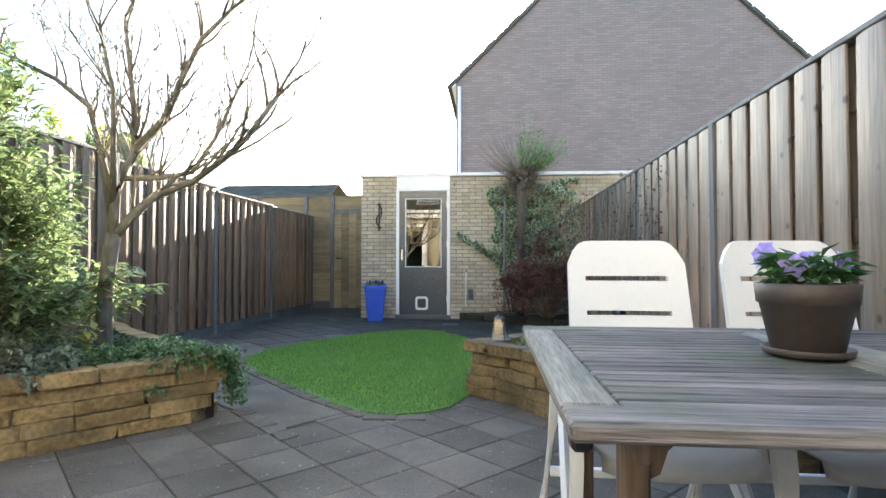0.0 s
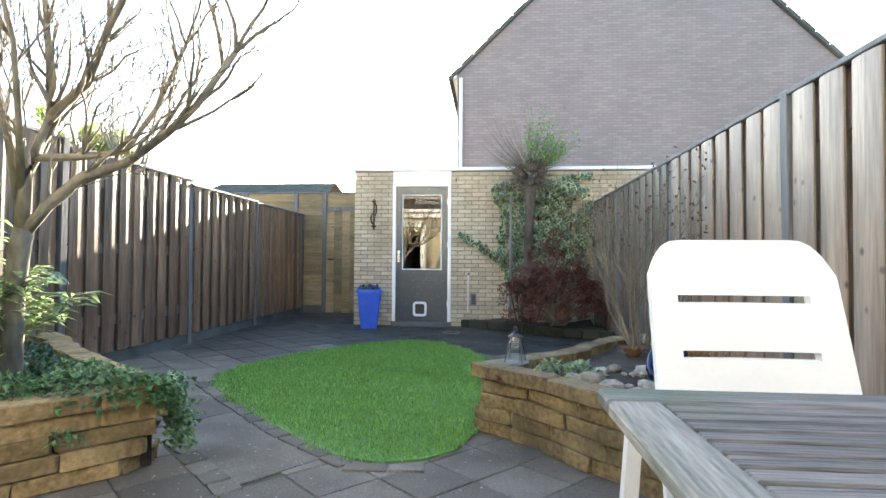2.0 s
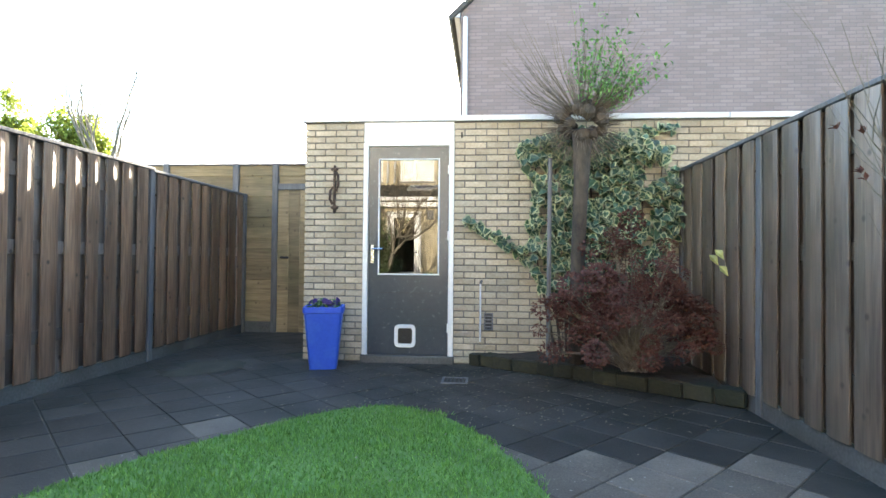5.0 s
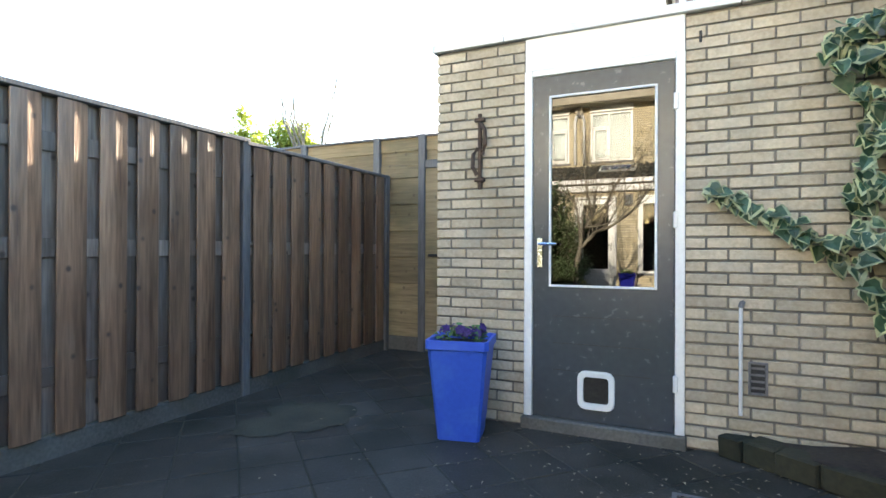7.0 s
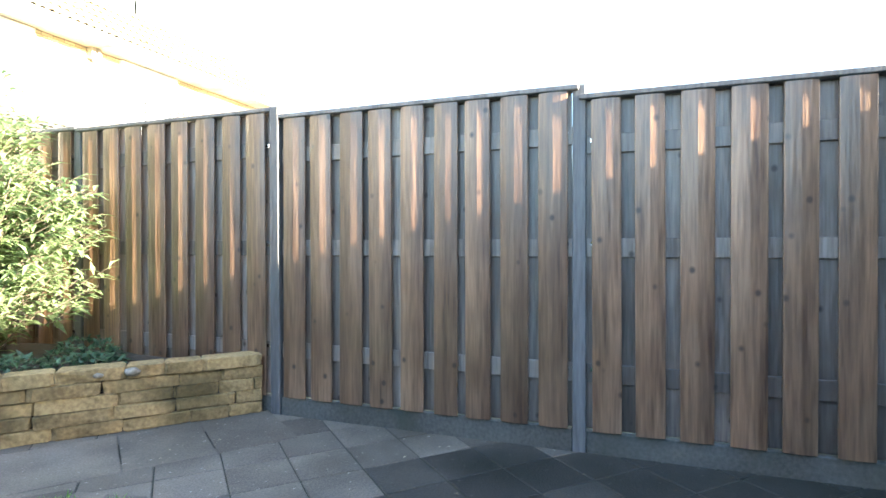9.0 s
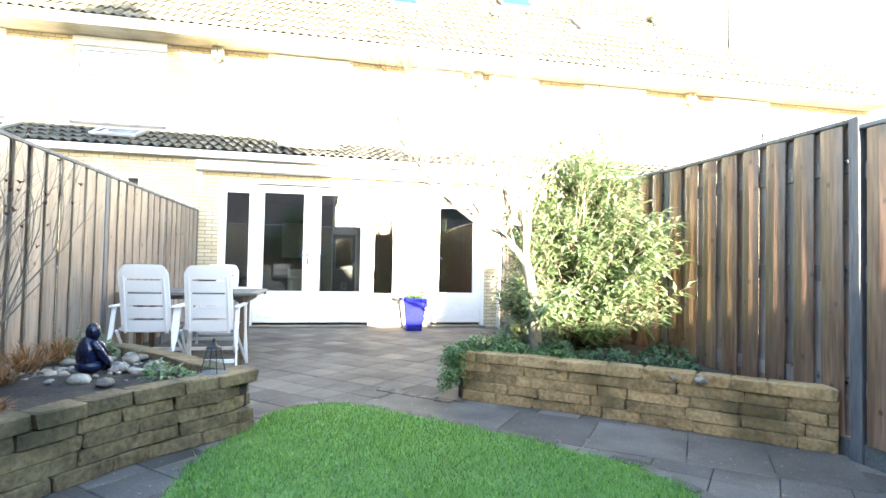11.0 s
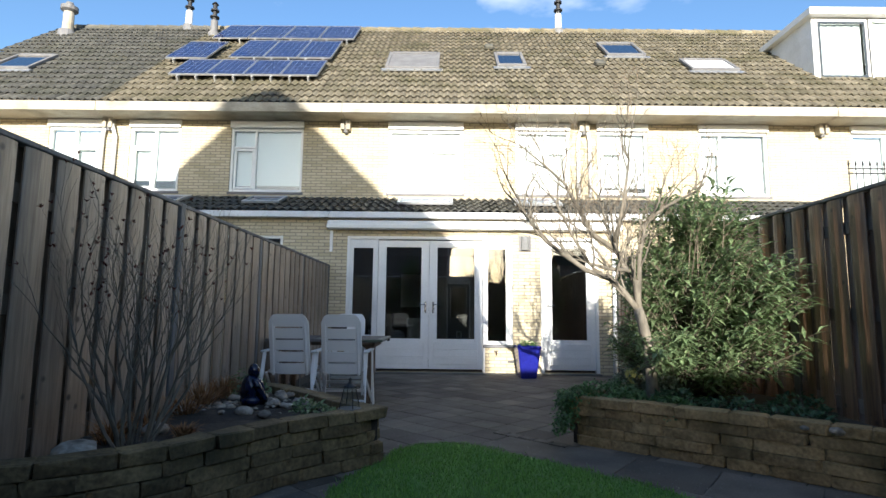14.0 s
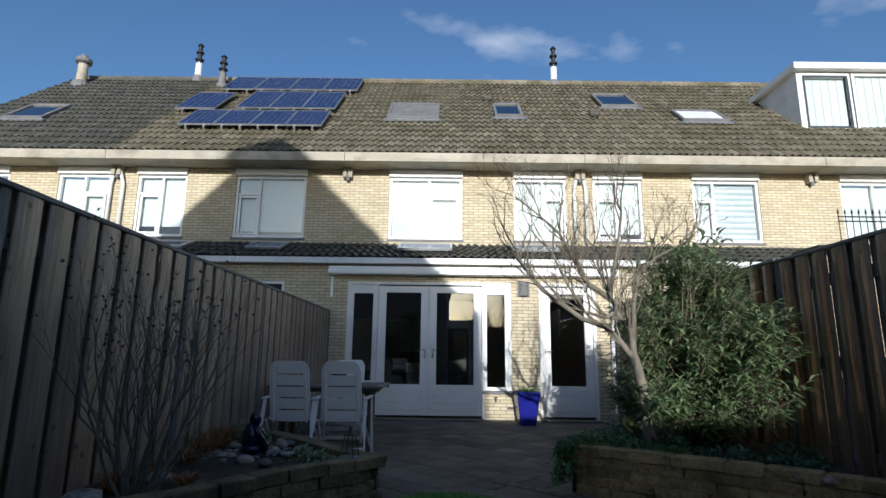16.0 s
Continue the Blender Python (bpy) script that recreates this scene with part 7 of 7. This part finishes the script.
part("yellow_leaf", gl, M["yellow"], hy, "last yellow leaves")


# ---- distance ----
def far_tree(x, y, h, seed, leafy, label):
    g = random.Random(seed)
    t = thing("distant_tree", label, "tree", at=(x, y, -0.06))
    bm, tips = bmesh.new(), []
    tube(bm, [(0, 0, 0), (0, 0, h * 0.35)], [h * 0.03, h * 0.02], 8)
    for k in range(5):
        branches(bm, g, Vector((0, 0, h * 0.33)), Vector((g.uniform(-0.5, 0.5), g.uniform(-0.5, 0.5), 1)).normalized(), h * 0.25, h * 0.012, 3, tips, 0.45, 0.35, 0.72, (2, 3), 5)
    part("trunk", bm, M["bark"], t)
    if leafy:
        lv = bmesh.new()
        for p, d in tips:
            for k in range(leafy):
                leaf(lv, p + rvec(g) * h * 0.09 * g.random(), rvec(g), Vector((0, 0, 1)), h * 0.03, h * 0.02)
        part("crown", lv, M["hedge"], t)


far_tree(-26.3, 38.0, 15.0, 101, 0, "bare distant tree above the roofs")
far_tree(-34.0, 40.0, 11.5, 102, 60, "yellow-green distant tree above the fence")
far_tree(-30.5, 41.0, 10.5, 103, 60, "yellow-green distant tree above the fence")
far_tree(-9.5, 3.0, 4.6, 104, 0, "bare neighbouring tree behind the brown fence")
# ---- pieces of the large surfaces ----
rng = random.Random(21)
TL = 0.306


def slab_mesh(length, width, joint=0.0035):
    b_ = boxes(((-length / 2 + joint, -width / 2 + joint, -0.045), (length / 2 - joint, width / 2 - joint, 0.0)), bevel=0.004)
    me = bpy.data.meshes.new("slab")
    b_.to_mesh(me)
    b_.free()
    return me


tile_me, moss_me = slab_mesh(TL, TL), slab_mesh(TL, TL)
tile_me.materials.append(M["paving"])
moss_me.materials.append(M["paving_mossy"])
RX0, RX1, RY0, RY1 = -3.62, 1.44, YG + 0.11, 10.66
# large path slabs between the shrub bed and the lawn
WAY, WAY_ANGLE = Vector((-1.19, 2.945, 0)), 143.1
way_m = Matrix.Translation(WAY) @ Matrix.Rotation(radians(WAY_ANGLE), 4, "Z")
s_ = 0.0
for ln in (1.1, 0.57, 0.57, 0.435, 0.43):
    me = slab_mesh(ln, 0.61)
    me.materials.append(M["paving"])
    piece("slab", me, pave_base, way_m @ pose(s_ + ln / 2, -0.305, 0.003, rng.uniform(-0.15, 0.15), rng.uniform(-0.15, 0.15), 0))
    s_ += ln
way_len, way_inv = s_, way_m.inverted()
rot = Matrix.Rotation(radians(46.5), 4, "Z")
single = 0
joined = {"paving_joined": bmesh.new(), "paving_mossy_joined": bmesh.new()}
for i in range(-30, 31):
    for j in range(-30, 31):
        c = rot @ Vector(((i + 0.5) * TL, (j + 0.5) * TL, 0)) + Vector((-1.019, 2.655, 0))
        if not (RX0 - 0.2 < c.x < RX1 + 0.2 and RY0 - 0.2 < c.y < RY1 + 0.2):
            continue
        if c.x > SX0 - 0.2 and c.y > SY + 0.2:
            continue
        q = way_inv @ c
        if 0.1 < q.x < way_len - 0.1 and -0.55 < q.y < -0.06:
            continue
        if any(inside((c.x, c.y), shrink_poly(p, 0.25)) for p in (GRASS, BED_L, BED_R)):
            continue
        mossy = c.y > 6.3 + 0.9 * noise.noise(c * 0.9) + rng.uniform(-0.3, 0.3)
        m = Matrix.Translation(c + Vector((0, 0, rng.uniform(-0.002, 0.001)))) @ rot @ pose(0, 0, 0, rng.uniform(-0.25, 0.25), rng.uniform(-0.25, 0.25), 0)
        whole = RX0 + 0.22 < c.x < RX1 - 0.22 and RY0 + 0.22 < c.y < RY1 - 0.22
        if whole and single < 290 and (0.9 < c.y < 3.6 or 5.6 < c.y < 8.8):
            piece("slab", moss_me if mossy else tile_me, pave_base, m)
            single += 1
            continue
        bm = bmesh.new()
        bm.from_mesh(tile_me)
        bm.transform(m)
        if not whole:
            for co, no in (((RX0, 0, 0), (-1, 0, 0)), ((RX1, 0, 0), (1, 0, 0)), ((0, RY0, 0), (0, -1, 0)), ((0, RY1, 0), (0, 1, 0))):
                bmesh.ops.bisect_plane(bm, geom=bm.verts[:] + bm.edges[:] + bm.faces[:], plane_co=co, plane_no=no, clear_outer=True)
        tmp = bpy.data.meshes.new("cut_slab")
        bm.to_mesh(tmp)
        bm.free()
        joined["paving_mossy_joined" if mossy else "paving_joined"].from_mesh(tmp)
        bpy.data.meshes.remove(tmp)
for key, bm in joined.items():
    tagged(part("slabs", bm, M[key], pave_base), kind="stuff")

# lawn edging stones
edge = thing("lawn_edging", "row of small grey stones edging the lawn", "edging", at=(0, 0, 0))
variants = [rough_block(80 + k, "edging_stone", M["paving"], 0.05) for k in range(4)]
EDGE = [(-0.40, 3.22), (-0.75, 3.2), (-1.31, 3.66), (-1.9, 4.27), (-2.34, 4.75), (-2.44, 5.3)]
s = 0.0
while s < length_of(EDGE):
    ln = rng.uniform(0.14, 0.22)
    p, a = along(EDGE, s + ln / 2)
    piece("edging_stone", rng.choice(variants), edge, Matrix.Translation((p.x, p.y, -0.012)) @ pose(0, 0, 0, 0, 0, a + rng.uniform(-4, 4)) @ Matrix.Diagonal((ln - 0.008, 0.09, 0.045, 1)))
    s += ln
STRIP = [(-1.62, 3.3), (-1.12, 2.82)]
s = 0.0
while s < length_of(STRIP):
    ln = rng.uniform(0.12, 0.2)
    p, a = along(STRIP, s + ln / 2)
    piece("edging_stone", rng.choice(variants), edge, Matrix.Translation((p.x, p.y, -0.014)) @ pose(0, 0, 0, 0, 0, a + rng.uniform(-4, 4)) @ Matrix.Diagonal((ln - 0.008, 0.11, 0.045, 1)))
    s += ln

# bricks of the shed front
bw, bh, jt = 0.2, 0.0515, 0.012
bb = boxes(((-bw / 2, 0, -bh / 2), (bw / 2, 0.03, bh / 2)), bevel=0.003)
bme = bpy.data.meshes.new("brick")
bb.to_mesh(bme)
bb.free()
bme.materials.append(M["shed_brick"])
rest = bmesh.new()
made_ = 0
for row in range(38):
    z = 0.005 + (row + 0.5) * (bh + jt)
    if z + bh / 2 > ST:
        break
    for x0, x1 in ((SX0, DX0 - 0.002), (DX1 + 0.002, 3.2)):
        x = x0 - (0.5 * (bw + jt) if row % 2 else 0)
        while x < x1:
            a, b = max(x, x0), min(x + bw, x1)
            x += bw + jt
            if b - a < 0.025:
                continue
            y = SY + rng.uniform(-0.003, 0.002)
            zz = z + rng.uniform(-0.0015, 0.0015)
            if (b < -1.5 or b < 0.62) and made_ < 300:
                piece("brick", bme, shed, Matrix.Translation(((a + b) / 2, y, zz)) @ pose(0, 0, 0, 0, rng.uniform(-0.4, 0.4), rng.uniform(-0.6, 0.6)) @ Matrix.Diagonal(((b - a) / bw, 1, 1, 1)))
                made_ += 1
            else:
                box(rest, (a, y, zz - bh / 2), (b, y + 0.03, zz + bh / 2))
tagged(part("bricks", rest, M["shed_brick_joined"], shed), kind="stuff")

# blades of grass
nb = 52000
vs, fs = [], []
for k in range(nb):
    while True:
        x, y = rng.uniform(-2.42, 0.08), rng.uniform(3.25, 7.25)
        n_ = 0.07 * noise.noise(Vector((x, y, 5)) * 6) + rng.gauss(0, 0.02)
        if inside((x + n_, y + n_), GRASS):
            break
    a, h, w = rng.uniform(0, 6.283), rng.uniform(0.012, 0.032) * (1 + 0.5 * noise.noise(Vector((x, y, 0)) * 2.2)), rng.uniform(0.0025, 0.0045)
    l, t = rng.uniform(0.0, 0.025), rng.uniform(0, 6.283)
    b = len(vs)
    vs += [(x - w * math.cos(a), y - w * math.sin(a), 0.01), (x + w * math.cos(a), y + w * math.sin(a), 0.01), (x + l * math.cos(t), y + l * math.sin(t), 0.012 + h)]
    fs.append((b, b + 1, b + 2))
gm = bpy.data.meshes.new("grass")
gm.from_pydata(vs, [], fs)
gm.materials.append(M["blade"])
tagged(new("grass", gm), "short green lawn grass", "grass", kind="stuff")

# fallen leaves
lb = bmesh.new()
for k in range(760):
    x, y = rng.uniform(-3.5, 1.4), rng.uniform(6.9, 8.75) if k < 600 else rng.uniform(-1, 8)
    if k < 600:
        x = rng.gauss(-0.2, 1.0)
        if not -3.4 < x < 1.4:
            continue
    if inside((x, y), BED_L) or inside((x, y), BED_R) or inside((x, y), BED_B):
        continue
    z = 0.05 if inside((x, y), GRASS) else 0.006
    a = rng.uniform(0, 6.283)
    leaf(lb, Vector((x, y, z)), Vector((math.cos(a), math.sin(a), 0.1)), Vector((0, 0, 1)), rng.uniform(0.014, 0.036), rng.uniform(0.008, 0.016), fold=0.2)
tagged(obj("fallen_leaves", lb, M["litter"]), "scattered pale fallen leaves on the paving", "leaves", kind="stuff")
